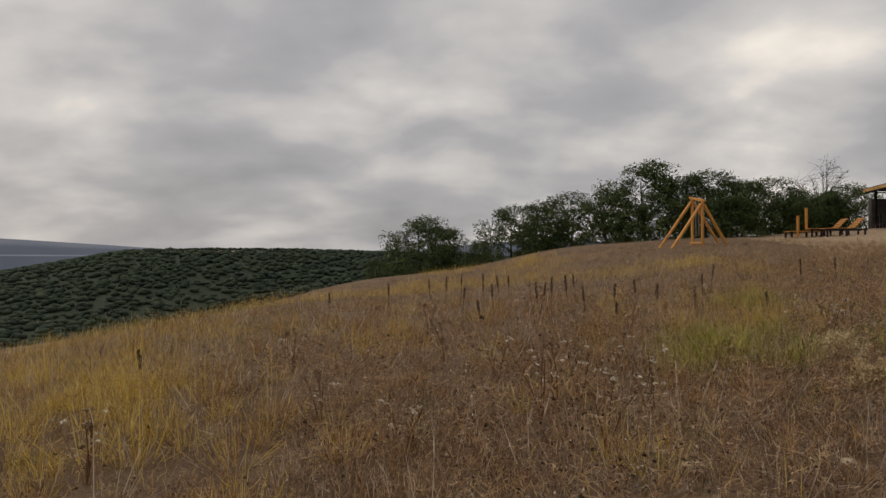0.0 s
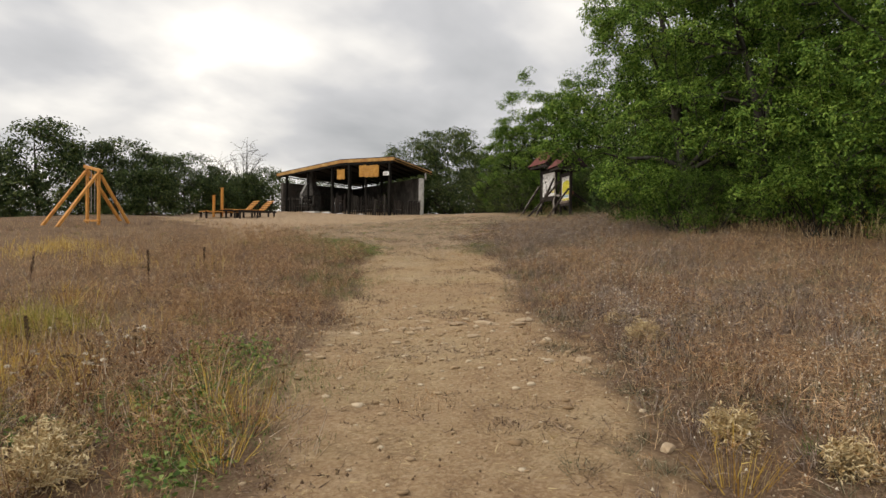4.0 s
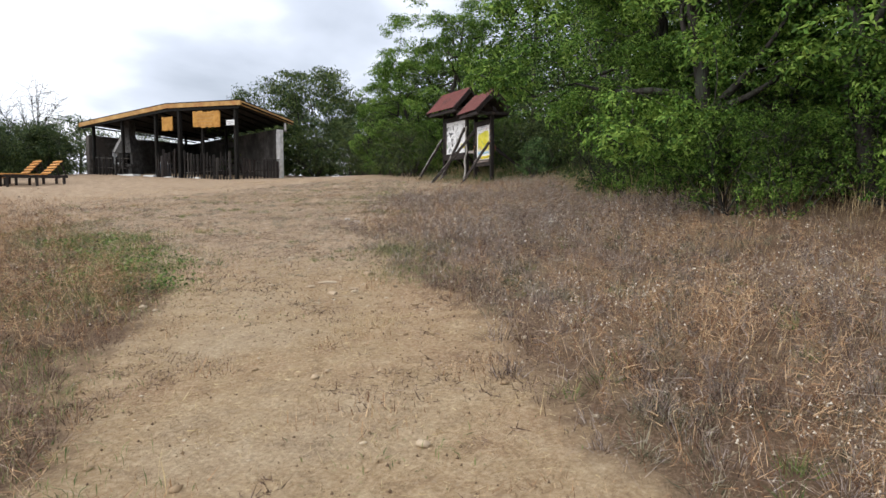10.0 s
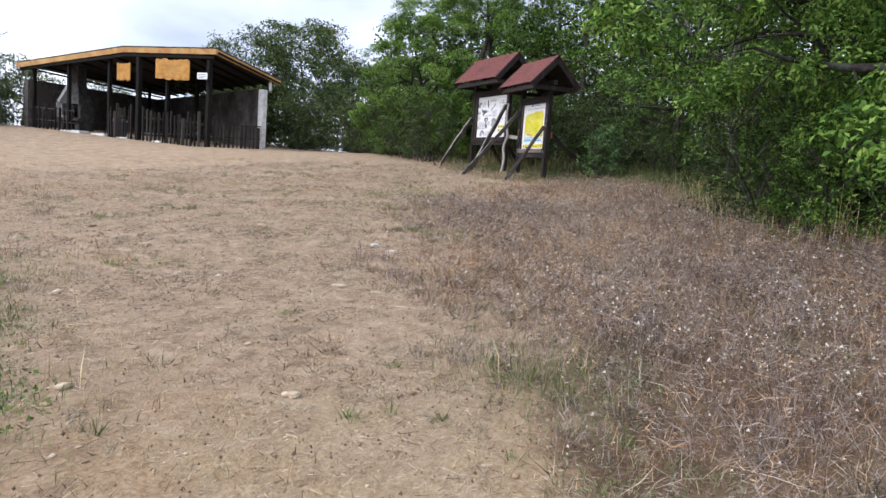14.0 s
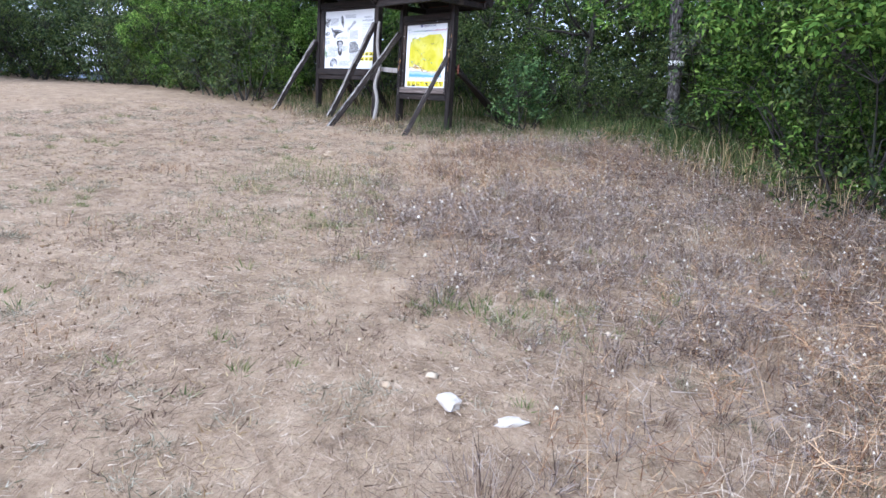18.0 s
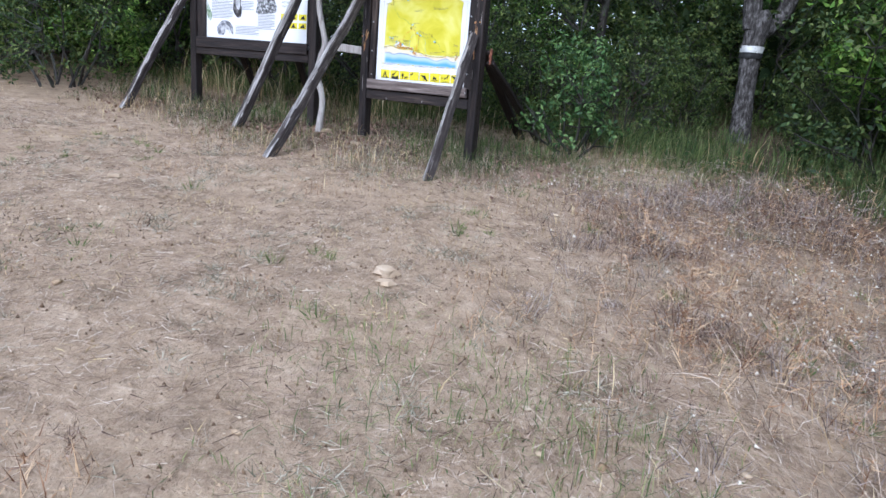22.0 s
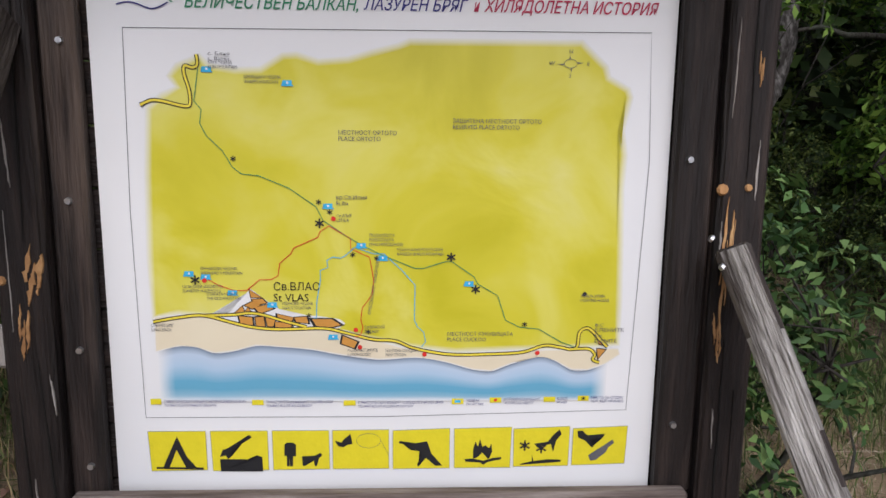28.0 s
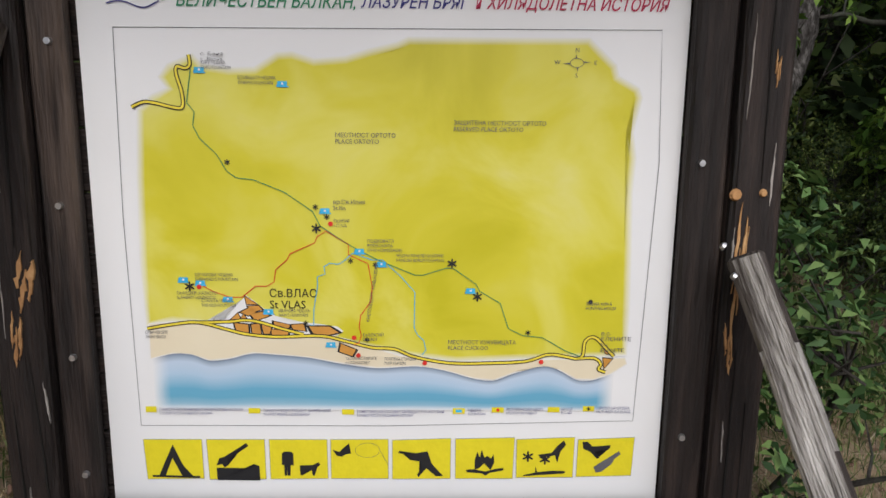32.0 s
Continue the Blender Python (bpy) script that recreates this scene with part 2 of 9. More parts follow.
HEAD_BROWN = material("brown_papery_heads", ((0.09, 0.055, 0.03), (0.20, 0.13, 0.07), (0.36, 0.26, 0.15)), scale=3, detail=2, rough=0.9, bump=0, island=0.7)
GREY_HERB = material("grey_dry_stems", ((0.07, 0.048, 0.039), (0.15, 0.11, 0.093), (0.26, 0.205, 0.175), (0.42, 0.355, 0.31)), scale=0.8, detail=3, rough=0.85, bump=0, island=0.7, trans=0.05)
# between oak_leaf and the darkest leaf; canopy shade put into its green
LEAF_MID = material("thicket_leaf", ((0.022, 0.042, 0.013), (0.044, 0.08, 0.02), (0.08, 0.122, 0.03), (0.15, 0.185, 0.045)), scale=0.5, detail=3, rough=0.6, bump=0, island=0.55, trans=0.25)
THISTLE = material("dry_thistle", ((0.38, 0.26, 0.12), (0.56, 0.43, 0.23), (0.70, 0.58, 0.37)), scale=4, detail=2, rough=0.9, bump=0, island=0.6)
STONE_WHITE = material("white_stone", ((0.42, 0.37, 0.32), (0.56, 0.51, 0.46), (0.66, 0.62, 0.57)), scale=7, rough=0.9, bump=0.5, bump_scale=22, wear=(0.42, 0.35, 0.27))
STONE = material("pale_stone", ((0.27, 0.195, 0.125), (0.42, 0.32, 0.215), (0.56, 0.465, 0.35)), scale=7, rough=0.9, bump=0.5, bump_scale=22, obj_random=0.25, wear=(0.26, 0.18, 0.11))
PEBBLE = material("pebbles", ((0.26, 0.175, 0.10), (0.38, 0.275, 0.17), (0.54, 0.44, 0.32)), scale=7, rough=0.9, bump=0.3, island=0.6)
CLOD = material("soil_clods", ((0.11, 0.068, 0.04), (0.25, 0.17, 0.10), (0.42, 0.31, 0.20)), scale=7, rough=0.95, bump=0, island=0.8)
DARK_STAIN = dict(ramp=((0.005, 0.0034, 0.003), (0.015, 0.0095, 0.008), (0.04, 0.026, 0.021)), scale=5, rough=0.66, bump=0.6, bump_scale=14, wear=(0.10, 0.07, 0.054), wear_scale=1.4, wear_at=(0.60, 0.74), spec=0.4)
DARK_WOOD = material("dark_stained_wood", stretch=(7, 7, 0.6), **DARK_STAIN)
DARK_RAIL = material("dark_stained_rail_wood", stretch=(0.6, 7, 7), **DARK_STAIN)
RAW_WOOD = material("weathered_grey_wood", ((0.08, 0.07, 0.06), (0.22, 0.20, 0.185), (0.36, 0.335, 0.31), (0.52, 0.49, 0.46)), scale=7, rough=0.9, bump=0.9, bump_scale=20, stretch=(9, 9, 0.7), spread=(0.34, 0.66), wear=(0.05, 0.04, 0.034), wear_scale=2.2, wear_at=(0.52, 0.60))
STRUT_SIDE = material("dark_flaking_wood", ((0.016, 0.012, 0.011), (0.045, 0.035, 0.031), (0.11, 0.093, 0.085)), scale=7, rough=0.85, bump=0.8, bump_scale=18, stretch=(8, 8, 0.8), wear=(0.20, 0.18, 0.165), wear_scale=3.0, wear_at=(0.60, 0.66))
PALE_WOOD = material("bleached_grey_wood", ((0.20, 0.175, 0.16), (0.33, 0.30, 0.275), (0.46, 0.43, 0.40)), scale=6, rough=0.9, bump=0.6, bump_scale=16, stretch=(8, 8, 0.5))
LEDGE_WOOD = material("worn_ledge_wood", ((0.075, 0.055, 0.048), (0.17, 0.135, 0.12), (0.31, 0.265, 0.24)), scale=6, rough=0.85, bump=0.6, bump_scale=16, stretch=(0.6, 8, 8), wear=(0.035, 0.022, 0.018), wear_scale=1.5, wear_at=(0.5, 0.6))
ORANGE_WOOD = material("orange_varnished_wood", ((0.42, 0.175, 0.035), (0.55, 0.255, 0.058), (0.66, 0.34, 0.095)), scale=5, rough=0.6, bump=0.25, bump_scale=14, stretch=(6, 6, 0.6), wear=(0.36, 0.15, 0.035))
FASCIA_WOOD = material("orange_fascia_wood", ((0.30, 0.155, 0.05), (0.43, 0.245, 0.08), (0.53, 0.335, 0.13)), scale=3, rough=0.6, bump=0.2, bump_scale=14, wear=(0.34, 0.15, 0.05))
SPLINTER = material("split_wood", ((0.20, 0.09, 0.035), (0.45, 0.24, 0.10), (0.66, 0.42, 0.20)), scale=12, rough=0.8, bump=0.4)
ROOF_RED = material("red_felt_roof", ((0.095, 0.028, 0.024), (0.135, 0.042, 0.036), (0.18, 0.068, 0.058)), scale=14, rough=0.9, bump=0.25, bump_scale=120, wear=(0.085, 0.034, 0.03), wear_scale=1.8)
ROOF_DARK = material("dark_roof_felt", ((0.012, 0.010, 0.010), (0.025, 0.021, 0.020), (0.05, 0.042, 0.04)), scale=8, rough=0.9, bump=0.3)
PLASTER = material("grey_plaster", ((0.06, 0.053, 0.046), (0.10, 0.09, 0.08), (0.165, 0.152, 0.138)), scale=5, rough=0.92, bump=0.4, bump_scale=20, wear=(0.11, 0.095, 0.085), wear_scale=0.9)
WHITEWASH = material("whitewashed_concrete", ((0.42, 0.42, 0.41), (0.56, 0.56, 0.55), (0.68, 0.68, 0.67)), scale=6, rough=0.85, bump=0.3, wear=(0.34, 0.32, 0.29))
BRICK_GREY = material("sooty_grey_brick", ((0.03, 0.028, 0.027), (0.06, 0.057, 0.054), (0.11, 0.104, 0.10)), scale=6, rough=0.9, bump=0.4, wear=(0.03, 0.028, 0.027))
PAPER = material("white_poster_vinyl", ((0.70, 0.70, 0.71), (0.745, 0.745, 0.755), (0.79, 0.79, 0.80)), scale=1.4, detail=2, rough=0.42, bump=0.10, bump_scale=5, spec=0.4)
SAND = plain("map_sand_print", (0.72, 0.63, 0.46), 0.45, vary=0.04)
INK = plain("black_print", (0.018, 0.018, 0.02), 0.5)
INK_GREY = plain("grey_print", (0.11, 0.11, 0.12), 0.5)
INK_LIGHT = plain("light_grey_print", (0.27, 0.275, 0.29), 0.5)
INK_GREEN = plain("green_print", (0.02, 0.21, 0.10), 0.5)
INK_NAVY = plain("navy_print", (0.035, 0.035, 0.19), 0.5)
INK_CRIMSON = plain("crimson_print", (0.42, 0.018, 0.065), 0.5)
INK_RED = plain("red_print", (0.62, 0.03, 0.02), 0.5)
INK_CYAN = plain("cyan_print", (0.05, 0.40, 0.68), 0.5)
INK_ORANGE = plain("ochre_print", (0.55, 0.26, 0.05), 0.5)
ROAD_YELLOW = plain("road_yellow_print", (0.72, 0.58, 0.05), 0.5)
ICON_YELLOW = plain("icon_yellow_print", (0.70, 0.60, 0.02), 0.45, vary=0.05)
STEEL = plain("galvanised_steel", (0.55, 0.55, 0.56), 0.35, 0.9)
SIGN_WHITE = plain("white_sign_enamel", (0.72, 0.73, 0.74), 0.5)
SIGN_ORANGE = material("orange_carved_sign", ((0.28, 0.125, 0.02), (0.43, 0.21, 0.04), (0.55, 0.30, 0.075)), scale=4, rough=0.6, bump=0.2)
SOOT = plain("soot", (0.012, 0.011, 0.010), 0.95)
BLUE_BIN = plain("blue_grey_plastic", (0.07, 0.11, 0.16), 0.5)
TORN_WOOD = plain("torn_reddish_wood", (0.20, 0.075, 0.045), 0.8, vary=0.4)
BAND_WHITE = material("white_trail_paint", ((0.48, 0.48, 0.46), (0.66, 0.66, 0.64), (0.75, 0.75, 0.73)), scale=14, rough=0.8, bump=0.6, bump_scale=20)
BAND_BLACK = material("black_trail_paint", ((0.012, 0.012, 0.012), (0.022, 0.022, 0.022), (0.05, 0.05, 0.05)), scale=14, rough=0.8, bump=0.6, bump_scale=20)
HILL_TREE = material("hillside_woods", ((0.016, 0.028, 0.018), (0.026, 0.042, 0.024), (0.040, 0.058, 0.032)), scale=0.02, detail=4, rough=0.95, bump=0, island=0.5)
# blue-grey puts the haze of distance into the hills' own colour
HAZE_BLUE = material("haze_tinted_hills", ((0.135, 0.16, 0.21), (0.155, 0.18, 0.235), (0.18, 0.20, 0.25)), scale=0.004, rough=1.0, bump=0)
PICTURE_MOTTLED, PICTURE_MID, PICTURE_PALE, PICTURE_DARK, PICTURE_GREEN = [material(nm, rp, scale=sc, detail=4, rough=0.5, bump=0, spread=(0.38, 0.62)) for nm, rp, sc in (
    ("mottled_picture_print", ((0.03, 0.03, 0.03), (0.20, 0.20, 0.20), (0.62, 0.62, 0.63)), 34), ("grey_picture_print", ((0.10, 0.10, 0.11), (0.24, 0.24, 0.26), (0.44, 0.44, 0.46)), 16),
    ("pale_picture_print", ((0.28, 0.28, 0.29), (0.46, 0.46, 0.47), (0.64, 0.64, 0.65)), 16), ("dark_picture_print", ((0.02, 0.018, 0.018), (0.06, 0.055, 0.055), (0.2, 0.19, 0.19)), 16),
    ("green_picture_print", ((0.10, 0.16, 0.08), (0.28, 0.36, 0.24), (0.5, 0.54, 0.46)), 20))]

# ---- tools ----
def link_mesh(name, verts, faces, mat, parent=None, label="", smooth=False):
    """A mesh object from arrays of vertices and of faces that all have the same number of corners."""
    verts, faces = np.asarray(verts, np.float32), np.asarray(faces, np.int32)
    me = bpy.data.meshes.new(name)
    me.vertices.add(len(verts))
    me.vertices.foreach_set("co", verts.ravel())
    me.loops.add(faces.size)
    me.loops.foreach_set("vertex_index", faces.ravel())
    me.polygons.add(len(faces))
    k = faces.shape[1]
    me.polygons.foreach_set("loop_start", np.arange(0, faces.size, k, dtype=np.int32))
    if smooth:
        me.polygons.foreach_set("use_smooth", np.ones(len(faces), bool))
    me.update(calc_edges=True)
    for m in mat if isinstance(mat, (list, tuple)) else [mat]:
        me.materials.append(m)
    ob = new(name, me)
    ob.parent = parent
    if label:
        tagged(ob, label)
    return ob


def part(name, bm, mat, parent=None, label="", smooth=False):
    """A bmesh as one mesh object under a thing or a part."""
    me = bpy.data.meshes.new(name)
    if smooth:
        for f in bm.faces:
            f.smooth = True
    bm.to_mesh(me)
    bm.free()
    me.materials.append(mat)
    ob = new(name, me)
    ob.parent = parent
    if label:
        tagged(ob, label)
    return ob


def thing(name, m, label, category, group="", kind=""):
    ob = new(name)
    ob.empty_display_size = 0.2
    ob.matrix_basis = m
    return tagged(ob, label, category, group, kind)


def box(x0, x1, y0, y1, z0, z1, bevel=0.006, m=None, bm=None):
    bm2 = bmesh.new()
    bmesh.ops.create_cube(bm2, size=1, matrix=Matrix.Translation(((x0 + x1) / 2, (y0 + y1) / 2, (z0 + z1) / 2)) @ Matrix.Diagonal((x1 - x0, y1 - y0, z1 - z0, 1)))
    if bevel:
        bmesh.ops.bevel(bm2, geom=bm2.edges[:], offset=bevel, segments=1, affect="EDGES")
    if m is not None:
        bm2.transform(m)
    return bm2


def thicken(bm, way):
    """Give a flat sheet thickness along a vector."""
    out = bmesh.ops.extrude_face_region(bm, geom=bm.faces[:])
    bmesh.ops.translate(bm, verts=[v for v in out["geom"] if isinstance(v, bmesh.types.BMVert)], vec=way)
    bmesh.ops.recalc_face_normals(bm, faces=bm.faces[:])


def beam(a, b, w, d, bevel=0.008, twist=0.0, rough=0.0, cuts=0, seed=0):
    """A squared timber from a to b, a little uneven along its length."""
    a, b = Vector(a), Vector(b)
    n = (b - a).length
    bm = bmesh.new()
    bmesh.ops.create_cube(bm, size=1, matrix=Matrix.Translation((0, 0, n / 2)) @ Matrix.Diagonal((w, d, n, 1)))
    if cuts:
        bmesh.ops.subdivide_edges(bm, edges=[e for e in bm.edges if abs(e.verts[0].co.z - e.verts[1].co.z) > n * 0.9], cuts=cuts)
    if bevel:
        bmesh.ops.bevel(bm, geom=[e for e in bm.edges if len(e.link_faces) == 2 and e.calc_face_angle(0) > 0.5], offset=bevel, segments=1, affect="EDGES")
    if rough:
        for v in bm.verts:
            q = Vector((v.co.x * 2, v.co.y * 2, v.co.z * 3 + seed * 7.3))
            v.co += Vector((noise.noise(q), noise.noise(q + Vector((5, 2, 1))), 0)) * rough
            bow = math.sin(math.pi * v.co.z / n)
            v.co.x += bow * rough * math.sin(seed * 1.7)
    bm.transform(Matrix.Translation(a) @ (b - a).to_track_quat("Z", "Y").to_matrix().to_4x4() @ Matrix.Rotation(twist, 4, "Z"))
    return bm


def tubes(lines, sides=7):
    """Tapered tubes along polylines of (point, radius): vertices and quads."""
    vs, fs, at = [], [], 0
    ring = np.linspace(0, 2 * np.pi, sides, endpoint=False)
    for line in lines:
        p = np.array([q for q, _ in line], float)
        r = np.array([q for _, q in line], float)
        way = np.gradient(p, axis=0)
        way /= np.linalg.norm(way, axis=1)[:, None] + 1e-9
        side = np.cross(way, [0.31, 0.12, 0.94] if abs(way[0][2]) < 0.8 else [1, 0.1, 0])
        side /= np.linalg.norm(side, axis=1)[:, None] + 1e-9
        up = np.cross(way, side)
        v = p[:, None] + r[:, None, None] * (np.cos(ring)[None, :, None] * side[:, None] + np.sin(ring)[None, :, None] * up[:, None])
        k = len(p)
        i, j = np.meshgrid(np.arange(k - 1), np.arange(sides), indexing="ij")
        j2 = (j + 1) % sides
        fs.append(np.stack([i * sides + j, i * sides + j2, (i + 1) * sides + j2, (i + 1) * sides + j], -1).reshape(-1, 4) + at)
        vs.append(v.reshape(-1, 3))
        at += k * sides
    return np.concatenate(vs), np.concatenate(fs)


# ---- the ground ----
HILL = ((0, 0, 1.0881), (0, 1, 0.7097), (0, 2, 0.5522), (0, 3, -0.1255), (0, 4, -0.092), (1, 0, 1.1678), (1, 1, -0.8431), (1, 2, 0.9265),
        (1, 3, -0.2821), (2, 0, 0.9588), (2, 1, -1.0934), (2, 2, 0.3523), (3, 0, 0.4707), (3, 1, -0.0525), (4, 0, -0.466))


def wave(x, y, s, seed):
    """Smooth cheap noise in -1..1 for arrays."""
    r = np.random.RandomState(seed)
    out = 0
    for k in range(5):
        a, ph, f = r.uniform(0, 6.28), r.uniform(0, 6.28), r.uniform(0.6, 1.7) / s
        out = out + np.sin((x * np.cos(a) + y * np.sin(a)) * f + ph + 0.7 * np.sin((y * np.cos(a) - x * np.sin(a)) * f * 0.8 + k))
    return out / 3.2


def land(x, y):
    """Height of the ground, for arrays."""
    x, y = np.asarray(x, float), np.asarray(y, float)
    cx, cy = np.clip(x, -14, 36), np.clip(y, -6, 44)
    u, v = (cx - 12) / 20, (cy - 15) / 20
    z = sum(c * u**i * v**j for i, j, c in HILL)
    # the brow falls away to the north-west
    s1, s2, s3 = np.clip((9 - cx) / 9, 0, 1), np.clip((cy - 13) / 15, 0, 1), np.clip((-3 - cx) / 7, 0, 1)
    z = z - 0.95 * s1 * s1 * (3 - 2 * s1) * s2 * s2 * (3 - 2 * s2) - 0.5 * s3 * s3 * (3 - 2 * s3) - 0.8 * np.clip((cy - 36) / 8, 0, 1) ** 2 * np.clip((16 - cx) / 8, 0, 1)
    # a shallow dip round the pavilion
    d1, d2 = np.clip((cx - 15) / 5, 0, 1), np.clip((cy - 26) / 6, 0, 1)
    z = z - 0.2 * d1 * d1 * (3 - 2 * d1) * d2 * d2 * (3 - 2 * d2)
    out = np.hypot(x - cx, y - cy)
    west = np.clip((-x + 0.35 * y - 16) / 40, 0, 1) * 0.19
    z = z - out * (0.012 + west) - np.clip(out - 20, 0, None) * 0.03
    # the valley floor and the wooded ridge beyond it
    r = np.hypot(x, y)
    az = np.degrees(np.arctan2(x, y))
    crest = 9 * np.exp(-((az + 12) / 16) ** 2) - 26 * np.clip((-az - 24) / 12, 0, 1.6) + 2
    k = np.clip((r - 330) / 520, 0, 1)
    far = -52 + (52 + crest) * k * k * (3 - 2 * k) + 4 * wave(x, y, 120, 5) * np.clip((r - 250) / 200, 0, 1) - 0.05 * np.clip(r - 900, 0, None)
    b = np.clip((r - 120) / 200, 0, 1)
    b = b * b * (3 - 2 * b)
    z = np.maximum(z, -60) * (1 - b) + far * b
    near = np.clip(1 - out / 8, 0, 1)
    return z + near * (0.035 * wave(x, y, 1.6, 1) + 0.012 * wave(x, y, 0.35, 2))


RIGHT_EDGE = ((-3, 2.2), (2, 1.8), (5.5, 1.41), (7, 1.48), (8.9, 1.48), (9.8, 1.27), (11.5, 1.33), (12.8, 1.58), (13.6, 1.42), (14.7, 0.93), (17, 0.7), (18.2, 0.85), (19.3, 1.55), (20.5, 2.1), (22, 2.9), (22.8, 4.6), (24, 8), (30, 8))
LEFT_EDGE = ((-3, 0.9), (2, 0.2), (3.4, -0.5), (4.4, -0.7), (7.4, -0.75), (10.1, -0.95), (12.5, -1.4), (14.2, -1.3), (16.1, -2.2), (19.7, -4.2), (21.4, -4.8), (25, -9), (30, -13), (36, -14))


def soften(u):
    """The worn ground ends sharply on the climb and fades out slowly on the clearing."""
    return 1 + 1.6 * np.clip((u - 15) / 4, 0, 1)


def track(x, y):
    """How far inside the worn track and clearing a place lies, in metres (negative: in the meadow)."""
    u, v = (x + y) / 2, (x - y) / math.sqrt(2)
    right = np.interp(u, *zip(*RIGHT_EDGE)) - v
    left = v - np.interp(u, *zip(*LEFT_EDGE))
    return np.minimum(right, left) / soften(u) + 0.24 * wave(x, y, 0.7, 11) + 0.16 * wave(x, y, 0.22, 12)


def spaced(lo, hi, step, grow, reach):
    core = list(np.arange(lo, hi + step / 2, step))
    s, p, out = step, core[-1], []
    while p < reach:
        s *= grow
        p += s
        out.append(p)
    s, p, before = step, core[0], []
    while p > -reach:
        s *= grow
        p -= s
        before.append(p)
    return np.array(before[::-1] + core + out)


gx, gy = spaced(-9, 36, 0.35, 1.1, 3200), spaced(-5, 46, 0.35, 1.1, 3200)
GX, GY = np.meshgrid(gx, gy, indexing="ij")
gi, gj = np.meshgrid(np.arange(len(gx) - 1), np.arange(len(gy) - 1), indexing="ij")
gn = len(gy)
g_faces = np.stack([gi * gn + gj, (gi + 1) * gn + gj, (gi + 1) * gn + gj + 1, gi * gn + gj + 1], -1).reshape(-1, 4)


def ground_material():
    """Bare sandy track, dry litter of the meadow, leaf mould under the trees and far fields, blended by a vertex weight."""
    m = bpy.data.materials.new("meadow_ground")
    m.use_nodes = True
    n, l = m.node_tree.nodes, m.node_tree.links
    bsdf = n["Principled BSDF"]
    bsdf.inputs["Roughness"].default_value, bsdf.inputs["Specular IOR Level"].default_value = 0.95, 0.15
    tc = n.new("ShaderNodeTexCoord")

    def noise_ramp(scale, stops, detail=8.0, rough=0.65):
        t = n.new("ShaderNodeTexNoise")
        t.inputs["Scale"].default_value, t.inputs["Detail"].default_value, t.inputs["Roughness"].default_value = scale, detail, rough
        l.new(tc.outputs["Object"], t.inputs["Vector"])
        cr = n.new("ShaderNodeValToRGB")
        e = cr.color_ramp.elements
        e[0].position, e[0].color = stops[0][0], (*stops[0][1], 1)
        e[1].position, e[1].color = stops[-1][0], (*stops[-1][1], 1)
        for p, c in stops[1:-1]:
            e.new(p).color = (*c, 1)
        l.new(t.outputs["Fac"], cr.inputs[0])
        return cr.outputs[0]

    def blend(fac, a, b, kind="MIX"):
        mx = n.new("ShaderNodeMix")
        mx.data_type, mx.blend_type = "RGBA", kind
        if isinstance(fac, float):
            mx.inputs[0].default_value = fac
        else:
            l.new(fac, mx.inputs[0])
        l.new(a, mx.inputs[6])
        l.new(b, mx.inputs[7])
        return mx.outputs[2]

    def weight(name, rough_edge=0.5, scale=3.0):
        a = n.new("ShaderNodeAttribute")
        a.attribute_name = name
        t = n.new("ShaderNodeTexNoise")
        t.inputs["Scale"].default_value, t.inputs["Detail"].default_value = scale, 6.0
        l.new(tc.outputs["Object"], t.inputs["Vector"])
        add = n.new("ShaderNodeMath")
        add.operation = "MULTIPLY_ADD"
        l.new(t.outputs["Fac"], add.inputs[0])
        add.inputs[1].default_value = rough_edge
        l.new(a.outputs["Fac"], add.inputs[2])
        mr = n.new("ShaderNodeMapRange")
        mr.inputs["From Min"].default_value, mr.inputs["From Max"].default_value = 0.45 + rough_edge * 0.3, 0.55 + rough_edge * 0.7
        l.new(add.outputs[0], mr.inputs["Value"])
        return mr.outputs[0]

    dirt = blend(0.5, noise_ramp(1.1, ((0.36, (0.206, 0.135, 0.0687)), (0.5, (0.391, 0.27, 0.146)), (0.7, (0.466, 0.351, 0.213)))),
                 noise_ramp(11, ((0.25, (0.185, 0.119, 0.0645)), (0.5, (0.38, 0.265, 0.146)), (0.75, (0.564, 0.432, 0.271)))))
    dirt = blend(0.5, dirt, noise_ramp(4.5, ((0.38, (0.10, 0.062, 0.038)), (0.45, (0.33, 0.225, 0.13)), (0.55, (0.44, 0.325, 0.195)), (0.64, (0.60, 0.48, 0.33)))))
    dirt = blend(0.42, dirt, noise_ramp(34, ((0.34, (0.13, 0.085, 0.05)), (0.5, (0.41, 0.295, 0.178)), (0.66, (0.74, 0.60, 0.42)))))
    dirt = blend(0.28, dirt, noise_ramp(0.45, ((0.42, (0.30, 0.17, 0.10)), (0.52, (0.40, 0.285, 0.165)), (0.62, (0.46, 0.37, 0.26)))))
    cropped = blend(0.55, noise_ramp(2.2, ((0.3, (0.216, 0.142, 0.0883)), (0.5, (0.368, 0.263, 0.168)), (0.68, (0.483, 0.362, 0.241)))),
                    noise_ramp(45, ((0.3, (0.0889, 0.0597, 0.0386)), (0.48, (0.37, 0.268, 0.18)), (0.7, (0.78, 0.63, 0.48)))))
    cropped = blend(0.45, cropped, noise_ramp(9, ((0.36, (0.114, 0.0762, 0.0497)), (0.48, (0.368, 0.263, 0.172)), (0.64, (0.584, 0.444, 0.304)))))
